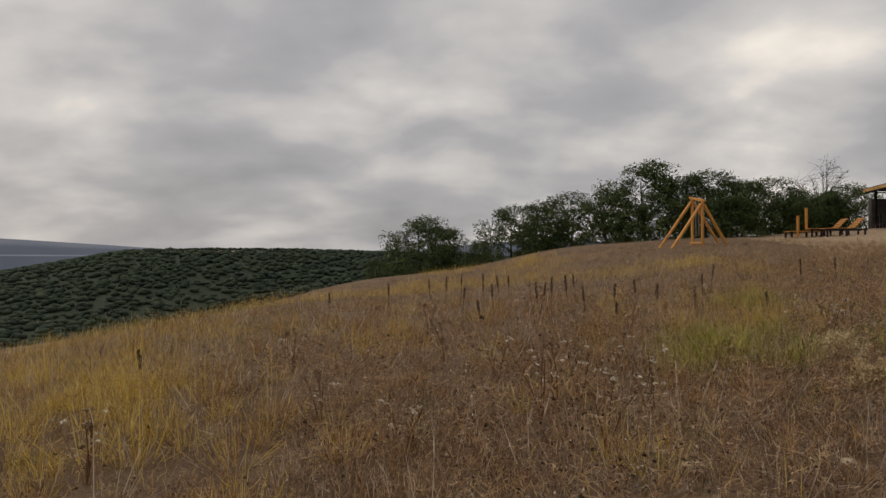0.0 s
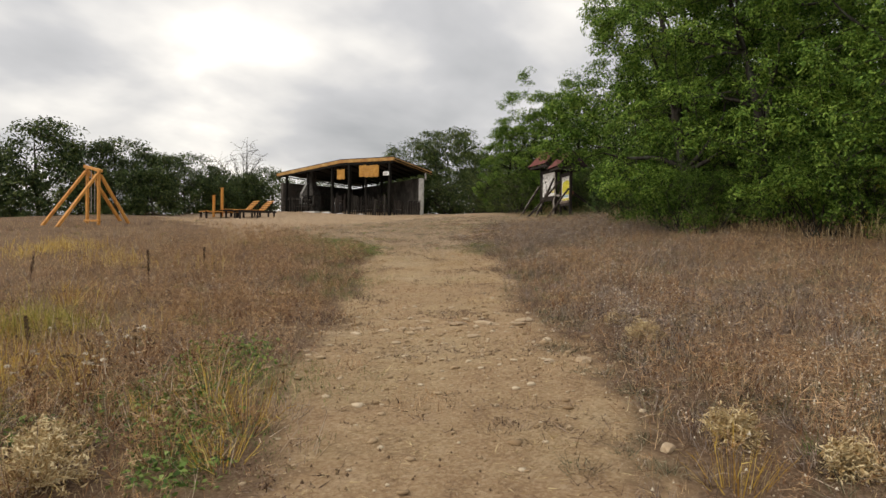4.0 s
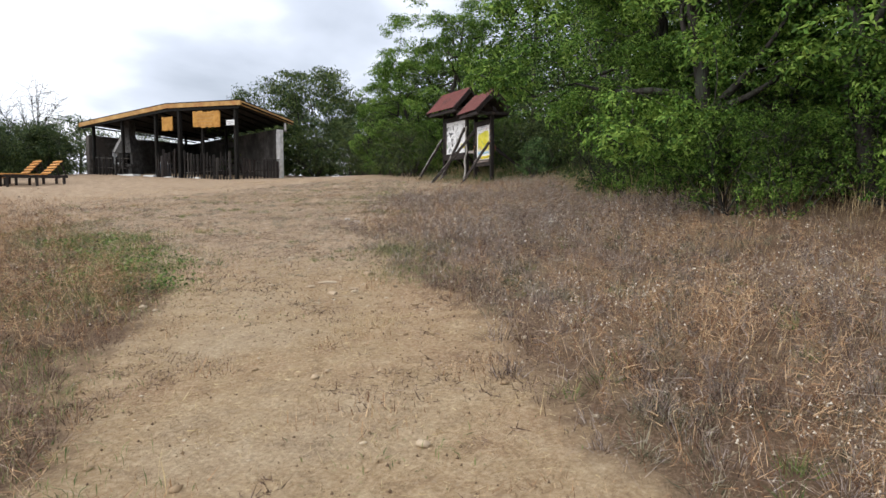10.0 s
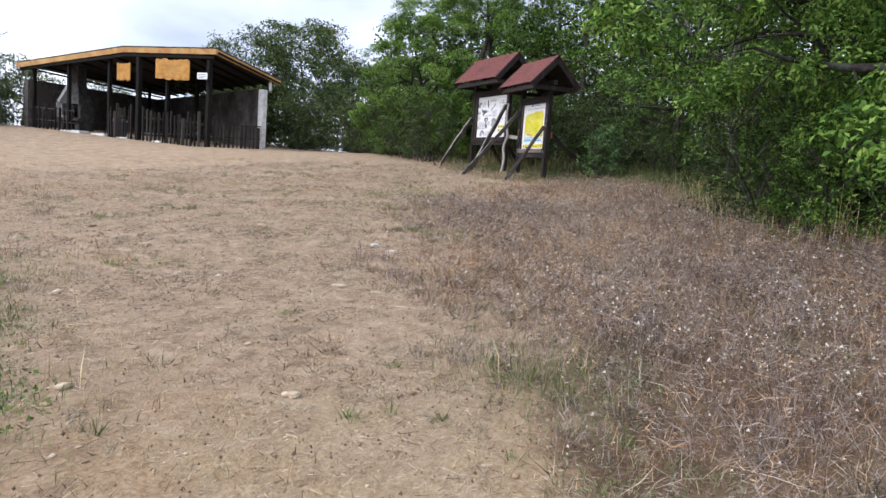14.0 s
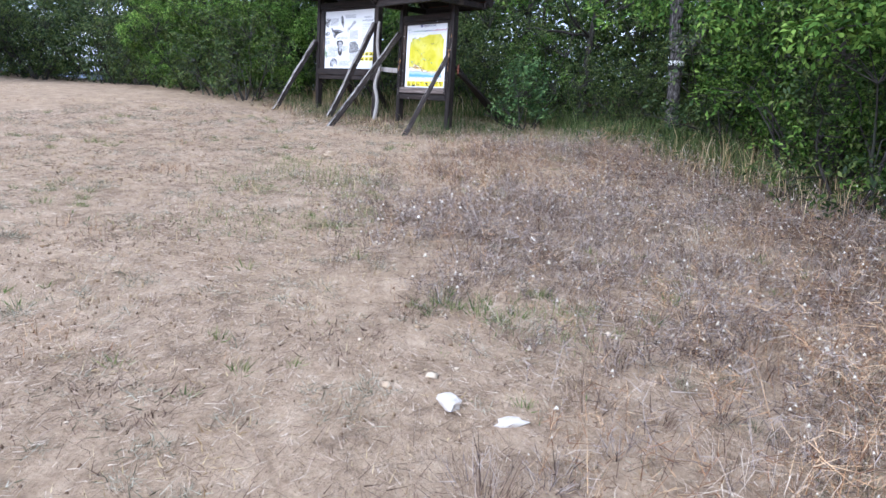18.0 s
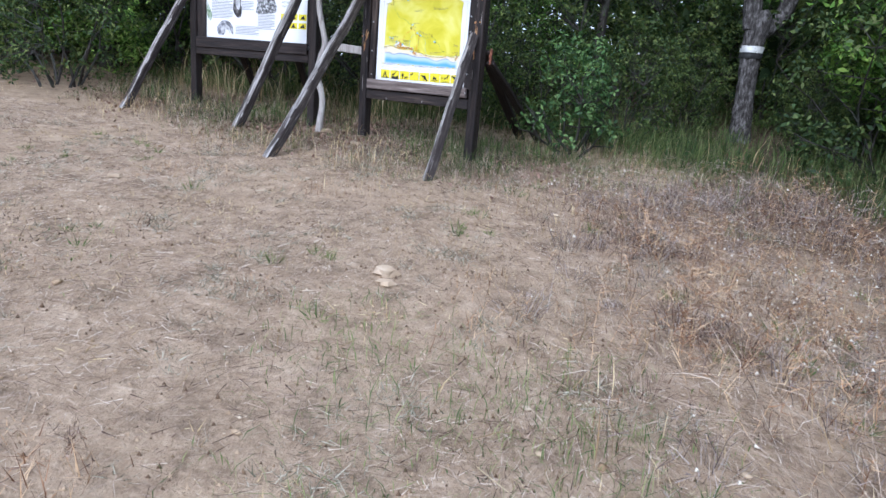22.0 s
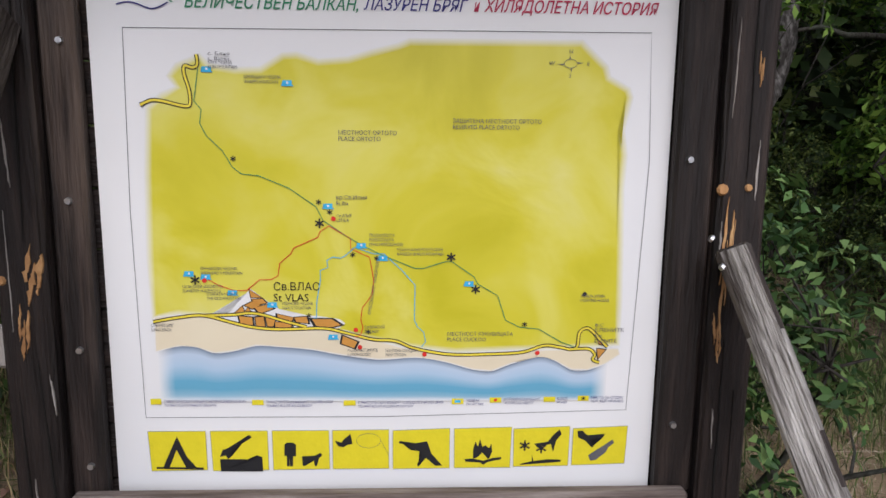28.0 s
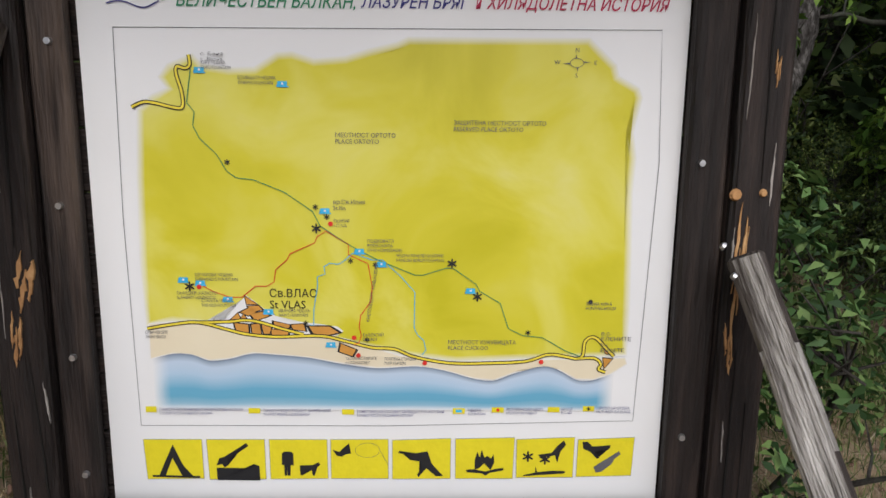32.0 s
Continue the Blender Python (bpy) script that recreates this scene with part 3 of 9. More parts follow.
    cropped = blend(0.38, cropped, noise_ramp(3.6, ((0.38, (0.108, 0.0737, 0.0497)), (0.45, (0.318, 0.229, 0.149)), (0.55, (0.394, 0.286, 0.19)), (0.66, (0.597, 0.464, 0.331)))))
    litter = blend(0.5, noise_ramp(0.9, ((0.3, (0.115, 0.07, 0.042)), (0.5, (0.20, 0.128, 0.078)), (0.7, (0.28, 0.205, 0.115)))),
                   noise_ramp(42, ((0.32, (0.035, 0.023, 0.016)), (0.5, (0.125, 0.08, 0.053)), (0.68, (0.36, 0.265, 0.19)))))
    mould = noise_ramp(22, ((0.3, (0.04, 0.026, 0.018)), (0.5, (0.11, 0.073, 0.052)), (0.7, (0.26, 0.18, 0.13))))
    woods = noise_ramp(0.03, ((0.35, (0.016, 0.026, 0.016)), (0.6, (0.028, 0.042, 0.024))))
    fields = noise_ramp(0.006, ((0.40, (0.20, 0.145, 0.10)), (0.52, (0.27, 0.20, 0.14)), (0.6, (0.15, 0.12, 0.085))))
    col = blend(weight("bare", 0.9, 5.0), litter, dirt)
    col = blend(weight("cropped"), col, cropped)
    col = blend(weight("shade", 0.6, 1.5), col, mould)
    col = blend(weight("woods", 0.3, 0.02), col, woods)
    col = blend(weight("fields", 0.1, 0.01), col, fields)
    l.new(col, bsdf.inputs["Base Color"])
    bump_in = None
    for sc, st in ((70, 0.55), (24, 0.6), (7, 0.6)):
        t = n.new("ShaderNodeTexNoise")
        t.inputs["Scale"].default_value, t.inputs["Detail"].default_value, t.inputs["Roughness"].default_value = sc, 7.0, 0.7
        l.new(tc.outputs["Object"], t.inputs["Vector"])
        b = n.new("ShaderNodeBump")
        b.inputs["Strength"].default_value, b.inputs["Distance"].default_value = st, 0.9 / sc
        l.new(t.outputs["Fac"], b.inputs["Height"])
        if bump_in:
            l.new(bump_in, b.inputs["Normal"])
        bump_in = b.outputs[0]
    l.new(bump_in, bsdf.inputs["Normal"])
    return m


FOREST_EDGE = ((-8, 15.5), (0, 17.2), (6.4, 19.6), (9.9, 21.4), (12, 22.3), (14, 23.4), (15.7, 25.6), (16.7, 28.0), (19, 29.6), (22, 31.3), (25, 33.0), (29, 34.8), (34, 37), (48, 46))


def in_forest(x, y):
    """Metres beyond the edge of the wood (positive: inside)."""
    return (x - np.interp(y, *zip(*FOREST_EDGE))) * 0.8 + 0.5 * wave(x, y, 2.5, 21)


def by_boards(x, y):
    """Distance from the line of the two notice boards."""
    f = np.clip(((x - 27.8) * 2.1 + (y - 19.6) * 3.3) / (2.1**2 + 3.3**2), 0, 1)
    return np.hypot(x - 27.8 - 2.1 * f, y - 19.6 - 3.3 * f)


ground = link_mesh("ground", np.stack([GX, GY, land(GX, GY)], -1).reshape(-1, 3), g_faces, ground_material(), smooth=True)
tagged(ground, "dry sloping meadow with a worn sandy footpath, valley beyond", "ground", kind="structure")
g_track, g_late = track(GX, GY), np.clip(((GX + GY) / 2 - 13.5) / 4, 0, 1)
g_r = np.hypot(GX, GY)
g_az = np.degrees(np.arctan2(GX, GY))
field = np.clip(1.4 - np.hypot((g_az + 40) / 7, (g_r - 620) / 200), 0, 1) + np.clip(1.3 - np.hypot((g_az + 17) / 6, (g_r - 830) / 45), 0, 1)
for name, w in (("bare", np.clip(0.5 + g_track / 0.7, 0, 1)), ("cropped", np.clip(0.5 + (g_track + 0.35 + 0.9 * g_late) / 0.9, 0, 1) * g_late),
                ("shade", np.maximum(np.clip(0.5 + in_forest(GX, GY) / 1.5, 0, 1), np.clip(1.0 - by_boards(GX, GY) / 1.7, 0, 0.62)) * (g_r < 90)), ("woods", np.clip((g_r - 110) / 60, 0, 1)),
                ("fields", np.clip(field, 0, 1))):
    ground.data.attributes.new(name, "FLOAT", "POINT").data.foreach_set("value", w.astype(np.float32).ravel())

# ---- far woods and hills ----
rs = np.random.RandomState(5)
n_far = 9000
f_az, f_r = np.radians(rs.uniform(-52, 4, n_far)), np.sqrt(rs.uniform(170**2, 930**2, n_far))
fx, fy = f_r * np.sin(f_az), f_r * np.cos(f_az)
deg_az = np.degrees(f_az)
keep = (np.hypot((deg_az + 40) / 7, (f_r - 620) / 200) > 1.0) & ((np.hypot((deg_az + 17) / 6, (f_r - 830) / 45) > 1.0) | (rs.rand(n_far) < 0.15))
fx, fy = fx[keep], fy[keep]
ico = bmesh.new()
bmesh.ops.create_icosphere(ico, subdivisions=1, radius=1)
iv = np.array([v.co[:] for v in ico.verts])
ifc = np.array([[v.index for v in f.verts] for f in ico.faces])
ico.free()
size = rs.uniform(1.5, 3.6, len(fx))
lump = iv[None] * rs.uniform(0.7, 1.25, (len(fx), len(iv), 1)) * size[:, None, None] * np.array([1.25, 1.25, 0.6])
lump += np.stack([fx, fy, land(fx, fy) + size * 0.45], -1)[:, None]
far_woods = link_mesh("far_woods", lump.reshape(-1, 3), (ifc[None] + (np.arange(len(fx)) * len(iv))[:, None, None]).reshape(-1, 3), HILL_TREE)
tagged(far_woods, "dark green wooded hillside across the valley", "woods", kind="stuff")
# far ridges, their haze painted in as a blue-grey tone
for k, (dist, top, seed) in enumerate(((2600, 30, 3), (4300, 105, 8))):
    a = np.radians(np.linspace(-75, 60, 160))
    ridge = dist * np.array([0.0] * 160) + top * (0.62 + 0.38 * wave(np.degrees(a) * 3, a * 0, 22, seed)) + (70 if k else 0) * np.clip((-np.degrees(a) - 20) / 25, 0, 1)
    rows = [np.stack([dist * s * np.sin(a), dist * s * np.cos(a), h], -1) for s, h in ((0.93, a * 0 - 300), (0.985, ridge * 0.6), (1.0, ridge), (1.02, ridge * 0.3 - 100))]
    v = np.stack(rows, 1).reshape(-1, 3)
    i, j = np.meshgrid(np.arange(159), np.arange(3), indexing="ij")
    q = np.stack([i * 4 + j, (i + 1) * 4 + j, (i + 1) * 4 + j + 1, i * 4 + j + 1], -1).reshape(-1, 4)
    tagged(link_mesh("backdrop_hills", v, q, HAZE_BLUE, smooth=True), "far hills on the horizon, haze painted in blue-grey", "hills", kind="structure")

# ---- trees and shrubs ----
def leaf_quads(centres, size, rs, flat=0.35, ratio=0.55):
    """A folded lozenge for each leaf."""
    n = len(centres)
    a = rs.normal(size=(n, 3))
    a[:, 2] *= 0.6
    a /= np.linalg.norm(a, axis=1)[:, None]
    nrm = rs.normal(size=(n, 3)) * (1 - flat) + np.array([0, 0, 1.0]) * (0.4 + flat)
    b = np.cross(nrm, a)
    b /= np.linalg.norm(b, axis=1)[:, None] + 1e-9
    c = np.cross(a, b)
    s = (size * rs.uniform(0.65, 1.3, n))[:, None]
    v = np.stack([centres - a * s * 0.5, centres + b * s * ratio * 0.5 + c * s * 0.12 + a * s * 0.1, centres + a * s * 0.5, centres - b * s * ratio * 0.5 + c * s * 0.12 + a * s * 0.1], 1)
    return v.reshape(-1, 3), np.arange(4 * n).reshape(-1, 4)


def limb(start, way, length, r0, r1, rs, bend=0.25, steps=6, lift=0.0):
    """A crooked tapering limb as a list of (point, radius)."""
    p, w, out = np.array(start, float), np.array(way, float), []
    w /= np.linalg.norm(w)
    for k in range(steps + 1):
        out.append((p.copy(), r0 + (r1 - r0) * k / steps))
        w = w + rs.normal(size=3) * bend / math.sqrt(steps) + np.array([0, 0, lift / steps])
        w /= np.linalg.norm(w)
        p = p + w * length / steps
    return out


def leaf_clumps(centres, radii, per, size, rs, ratio=0.42):
    """Rosettes of leaves over the tops of rounded clumps; each leaf spreads outwards from its rosette, broadest near the tip."""
    rosette = 6 if size < 0.12 else 3
    sprays = max(per // rosette, 1)
    k = np.repeat(np.arange(len(centres)), sprays)
    n = len(k)
    d = rs.normal(size=(n, 3)) + np.array([0, 0, 0.5])
    d /= np.linalg.norm(d, axis=1)[:, None]
    heart = centres[k] + d * (radii[k] * rs.uniform(0.45, 1.08, n) ** 0.6)[:, None] * np.array([1, 1, 0.66])
    face = d * 0.8 + np.array([0, 0, 0.4]) + rs.normal(size=(n, 3)) * 0.25
    face /= np.linalg.norm(face, axis=1)[:, None]
    q = np.repeat(np.arange(n), rosette)
    m = len(q)
    a = rs.normal(size=(m, 3))
    a -= (a * face[q]).sum(1)[:, None] * face[q] * rs.uniform(0.7, 1.3, m)[:, None]
    a = a / (np.linalg.norm(a, axis=1)[:, None] + 1e-9) + face[q] * rs.uniform(-0.45, 0.35, m)[:, None]
    a /= np.linalg.norm(a, axis=1)[:, None]
    b = np.cross(face[q] + rs.normal(size=(m, 3)) * 0.35, a)
    b /= np.linalg.norm(b, axis=1)[:, None] + 1e-9
    c = np.cross(a, b)
    s = (size * rs.uniform(0.65, 1.3, m))[:, None]
    p = heart[q] + a * s * rs.uniform(0.05, 0.5, m)[:, None] + rs.normal(size=(m, 3)) * size * 0.18
    v = np.stack([p, p + a * s * 0.62 + b * s * ratio * 0.5 + c * s * 0.1, p + a * s - c * s * 0.12, p + a * s * 0.62 - b * s * ratio * 0.5 + c * s * 0.1], 1)
    v = v[v[:, :, 2].min(axis=1) > 0.03]
    return v.reshape(-1, 3), np.arange(4 * len(v)).reshape(-1, 4)


def make_tree(name, seed, height, girth, spread, low, n_limbs, n_clumps, per, leaf, mat, bark, label, category="tree", clump=0.42, boughs=24, trunk_lines=None, hollow=0.5):
    """A tapered trunk with crooked limbs, and an uneven dome of leafy boughs from height low up, with gaps between them."""
    rs = np.random.RandomState(seed)
    root = thing(name, Matrix(), label, category, group="wood at the meadow's edge")
    stem = trunk_lines[0] if trunk_lines else limb((0, 0, -0.15), (rs.normal() * 0.05, rs.normal() * 0.05, 1), height * 0.86, girth, girth * 0.22, rs, 0.16, 9)
    stem[0] = (stem[0][0], girth * 1.35)
    lines = list(trunk_lines or [stem])
    pts = [q for ln in lines for q in ln if q[0][2] > max(low * 0.9, 0.14 * height)]
    for k in range(n_limbs):
        p, r = pts[rs.randint(len(pts))]
        ang = k * 2.4 + rs.uniform(-0.5, 0.5)
        reach = spread * rs.uniform(0.5, 0.85) * (1.0 if p[2] < 0.6 * height else 0.65)
        lines.append(limb(p, (math.cos(ang), math.sin(ang), rs.uniform(0.1, 0.8)), reach, r * 0.6, 0.018, rs, 0.5, 7, 0.1))
    nodes = np.array([q for ln in lines for q, _ in ln[2:]])
    u = (np.arange(boughs) + rs.uniform(0.1, 0.9, boughs)) / boughs
    ang = np.arange(boughs) * 2.4 + rs.uniform(-0.4, 0.4, boughs)
    wide = spread * np.sqrt(np.clip(1 - np.abs((u - 0.36) / 0.66) ** 2.3, 0.02, 1)) * (1 + 0.10 * np.sin(ang * 2 + seed) + 0.12 * np.sin(ang * 5 + u * 7 + seed * 2))
    rad = wide * rs.uniform(hollow, 1, boughs) ** 0.7
    bough = np.stack([rad * np.cos(ang), rad * np.sin(ang), low + (height - low) * u * (0.93 + 0.1 * np.sin(ang * 3 + seed))], -1)
    reach = spread * rs.uniform(0.24, 0.42, boughs) * (1.15 - 0.4 * u)
    k = rs.randint(boughs, size=n_clumps)
    d = rs.normal(size=(n_clumps, 3)) + np.array([0, 0, 0.55]) + 0.6 * np.stack([np.cos(ang[k]), np.sin(ang[k]), 0 * ang[k]], -1)
    d /= np.linalg.norm(d, axis=1)[:, None]
    cent = bough[k] + d * (reach[k] * rs.uniform(0.35, 1.05, n_clumps) ** 0.6)[:, None] * np.array([1.1, 1.1, 0.6])
    cent[:, 2] = np.maximum(cent[:, 2], low * 0.9 + 0.1)
    twigs = []
    for c in sorted(cent, key=lambda q: np.min(((nodes - q) ** 2).sum(1))):
        d = nodes - c
        near = nodes[np.argmin((d * d).sum(1) + np.where(d[:, 2] > 0.3, 2.0, 0.0))]
        mid = (near + c) / 2 + rs.normal(size=3) * 0.12 + (0, 0, -0.05)
        twigs.append([(near, 0.014), (mid, 0.010), (c, 0.005)])
        nodes = np.concatenate([nodes, [mid, c]])
    for k, line in enumerate(lines):
        v, f = (furrowed(line, seed + k) if trunk_lines and k < len(trunk_lines) else tubes([line], 8))
        link_mesh("limb" if k else "trunk", v, f, bark, root, smooth=True)
    v, f = tubes(twigs, 3)
    tagged(link_mesh("twig", v, f, bark, root), kind="stuff")
    v, f = leaf_clumps(cent, clump * rs.uniform(0.6, 1.35, n_clumps), per, leaf, rs)
    link_mesh("crown", v, f, mat, root)
    return root


def furrowed(line, seed, sides=30):
    """A stem with furrowed bark: a smooth tube through the points, its skin raised in long uneven plates."""
    p = np.array([q for q, _ in line], float)
    r = np.array([q for _, q in line], float)
    span = np.concatenate([[0], np.cumsum(np.linalg.norm(np.diff(p, axis=0), axis=1))])
    at = np.linspace(0, span[-1], max(int(span[-1] / 0.035), 8))
    mid = np.stack([np.interp(at, span, p[:, k]) for k in range(3)] + [np.interp(at, span, r)], -1)
    for _ in range(4):
        mid[1:-1] = (mid[:-2] + 2 * mid[1:-1] + mid[2:]) / 4
    v, f = tubes([[(q[:3], q[3]) for q in mid]], sides)
    axis = np.repeat(mid[:, :3], sides, 0)
    out = v - axis
    turn = np.tile(np.arange(sides) / sides * 2 * np.pi, len(mid))
    push = np.array([0.5 * abs(noise.noise(Vector((math.cos(a) * 7, math.sin(a) * 7, h * 9 + seed)))) + 0.3 * abs(noise.noise(Vector((math.cos(a) * 16, math.sin(a) * 16, h * 17 + seed)))) + 0.25 * noise.noise(Vector((math.cos(a), math.sin(a), h * 2.2 + seed)))
                     for a, h in zip(turn, np.repeat(at, sides))])
    return axis + out * (0.93 + 0.42 * push)[:, None], f


def make_shrub(name, seed, height, width, n_clumps, per, leaf, mat, label, clump=0.27):
    """Several thin stems from the ground, leafy down to the grass."""
    rs = np.random.RandomState(seed)
    root = thing(name, Matrix(), label, "shrub", group="undergrowth at the wood's edge")
    lines = []
    for k in range(9):
        ang = k * 2.4 + rs.uniform(-0.4, 0.4)
        lines.append(limb((rs.normal() * 0.12, rs.normal() * 0.12, -0.1), (math.cos(ang) * 0.6, math.sin(ang) * 0.6, 1), height * rs.uniform(0.55, 0.9), 0.026, 0.007, rs, 0.35, 6))
    nodes = np.array([q for ln in lines for q, _ in ln[1:]])
    u, ang = rs.uniform(0, 1, n_clumps), rs.uniform(0, 2 * np.pi, n_clumps)
    rad = width / 2 * np.sqrt(np.clip(1 - np.abs((u - 0.3) / 0.74) ** 2.2, 0.03, 1)) * (1 + 0.3 * np.sin(ang * 3 + seed + u * 5)) * rs.uniform(0.35, 1, n_clumps) ** 0.6
    cent = np.stack([rad * np.cos(ang), rad * np.sin(ang), 0.12 + height * u], -1)
    for c in cent:
        near = nodes[np.argmin(((nodes - c) ** 2).sum(1))]
        lines.append([(near, 0.008), ((near + c) / 2 + rs.normal(size=3) * 0.05, 0.006), (c, 0.003)])
    v, f = tubes(lines, 3)
    tagged(link_mesh("stem", v, f, BARK, root, smooth=True), kind="stuff")
    v, f = leaf_clumps(cent, clump * rs.uniform(0.6, 1.4, n_clumps), per, leaf, rs)
    link_mesh("foliage", v, f, mat, root)
    return root


def at_ground(x, y, turn=0.0, scale=1.0, sink=0.05):
    return Matrix.Translation((x, y, float(land(x, y)) - sink)) @ Matrix.Rotation(turn, 4, "Z") @ Matrix.Diagonal((scale, scale, scale, 1))


oaks = [make_tree("oak_tree", 31 + k, h, g, sp, lo, 15, n, 216, 0.088, LEAF_SUN if k != 1 else LEAF, BARK, lab, clump=0.43, boughs=b, hollow=0.62) for k, (h, g, sp, lo, n, b, lab) in enumerate((
    (9.6, 0.19, 3.2, 0.3, 270, 30, "leafy green oak at the edge of the dry meadow"),
    (10.6, 0.22, 3.3, 1.9, 250, 28, "tall green oak with a broken, airy crown"),
    (8.8, 0.17, 3.3, 0.2, 270, 30, "green oak with branches down to the grass")))]
wood_oaks = [make_tree("wood_oak", 51 + k, h, g, 2.6, lo, 11, 95, 54, 0.13, LEAF, BARK, lab, clump=0.55, boughs=18, hollow=0.15) for k, (h, g, lo, lab) in enumerate((
    (9.6, 0.14, 3.0, "slender oak inside the shaded wood"), (8.6, 0.11, 2.4, "thin-stemmed oak inside the shaded wood")))]
shrubs = [make_shrub("hazel_shrub", 71 + k, h, w, n, per, lf, mt, lab, clump=cl) for k, (h, w, n, per, lf, mt, cl, lab) in enumerate((
    (2.9, 2.8, 78, 54, 0.072, LEAF, 0.33, "green oak scrub leafy to the ground"),
    (2.0, 2.5, 66, 54, 0.068, LEAF, 0.30, "green bush at the edge of the wood"),
    (3.1, 2.7, 66, 48, 0.10, LEAF_DARK, 0.3, "tall bush inside the wood, leaf colour darkened for shade"),
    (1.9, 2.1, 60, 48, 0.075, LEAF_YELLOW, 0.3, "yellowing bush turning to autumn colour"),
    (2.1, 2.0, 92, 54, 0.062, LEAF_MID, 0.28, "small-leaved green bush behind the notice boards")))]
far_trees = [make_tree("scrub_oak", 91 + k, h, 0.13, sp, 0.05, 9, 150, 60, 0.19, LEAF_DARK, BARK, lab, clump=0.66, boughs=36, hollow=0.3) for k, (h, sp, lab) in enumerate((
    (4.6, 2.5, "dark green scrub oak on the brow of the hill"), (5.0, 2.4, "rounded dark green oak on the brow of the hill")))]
far_trees.append(make_tree("field_elm", 97, 5.4, 0.1, 2.3, 0.1, 9, 170, 54, 0.14, LEAF_MID, BARK, "tall green field elm thicket beside the pavilion", clump=0.45, boughs=30, hollow=0.5))


def place(kinds, spots, seed, scale=(0.9, 1.12)):
    rs = np.random.RandomState(seed)
    used = set()
    for k, (x, y, *rest) in enumerate(spots):
        kind = kinds[rest[1] if len(rest) > 1 else k % len(kinds)]
        s = rest[0] if rest else rs.uniform(*scale)
        m = at_ground(x, y, rs.uniform(0, 6.28), s)
        if kind.name in used:
            copy_thing(kind, m)
        else:
            kind.matrix_basis = m
            used.add(kind.name)


place(oaks, ((21.9, 9.6, 1.0, 2), (23.0, 12.3, 1.0, 0), (25.9, 13.2, 0.86, 1), (20.3, 5.6, 0.95, 0), (19.6, 2.0, 1.0, 2), (18.6, -2.6, 1.0, 1), (32.7, 25.0, 0.76, 0), (27.1, 12.1, 0.86, 0), (32.2, 27.2, 0.46, 0),
             (24.6, 9.0, 1.1, 1), (26.5, 11.6, 1.1, 2), (23.5, 5.0, 1.0, 0), (34.6, 26.0, 0.64, 2), (33.7, 24.3, 0.72, 1), (32.6, 26.2, 0.6, 2)), 3)
rs = np.random.RandomState(17)
inside = []
for x in np.arange(24, 46, 2.5):
    for y in np.arange(-2, 33, 2.6):
        px, py = x + rs.uniform(-1, 1), y + rs.uniform(-1, 1)
        d = float(in_forest(np.array(px), np.array(py)))
        if 2.0 < d < 9 and math.hypot(px - 29.5, py - 16) > 1.5 and px < 29.5 + 9:
            inside.append((px, py, rs.uniform(0.8, 1.1)))
sector = lambda q: -57 < math.degrees(math.atan2(q[1] - 21.5, q[0] - 24.6)) < -31 and math.hypot(q[0] - 24.6, q[1] - 21.5) > 8
inside = [q for k, q in enumerate(inside[:30]) if not sector(q)]
place(wood_oaks, inside + [(30.9, 17.6, 0.7, 1), (31.6, 14.2, 0.62, 1), (32.6, 12.9, 0.66, 0)], 19)
edge = []
for y in np.arange(-4, 34, 0.95):
    x = float(np.interp(y, *zip(*FOREST_EDGE)))
    if 18.7 < y < 24.4:
        x += 0.9
    if 5 < y < 15.6 and rs.rand() < (0.75 if y < 10.5 else 0.45):
        edge.append((x + rs.uniform(-0.1, 0.5), y + 0.45, rs.uniform(0.6, 1.15), int(rs.choice([0, 1, 4]))))
    edge.append((x + rs.uniform(0.5, 1.3), y + rs.uniform(-0.3, 0.3), rs.uniform(0.65, 1.05), int(rs.choice([0, 1, 4, 3, 1] if y < 10 else [4, 2, 4, 1])) if y < 20 else int(rs.choice([4, 2, 4, 1]))))
for y in np.arange(8, 33, 1.2):
    x = float(np.interp(y, *zip(*FOREST_EDGE)))
    edge.append((x + rs.uniform(2.2, 3.6), y + rs.uniform(-0.4, 0.4), rs.uniform(0.8, 1.15), int(rs.choice([4, 2, 2]))))
edge = [e for e in edge if math.hypot(e[0] - 29.5, e[1] - 16) > 1.1 and math.hypot(e[0] - 28.7, e[1] - 16.6) > 1.5 and not (24.5 < e[0] < 28.6 and 15.4 < e[1] < 17.0)]
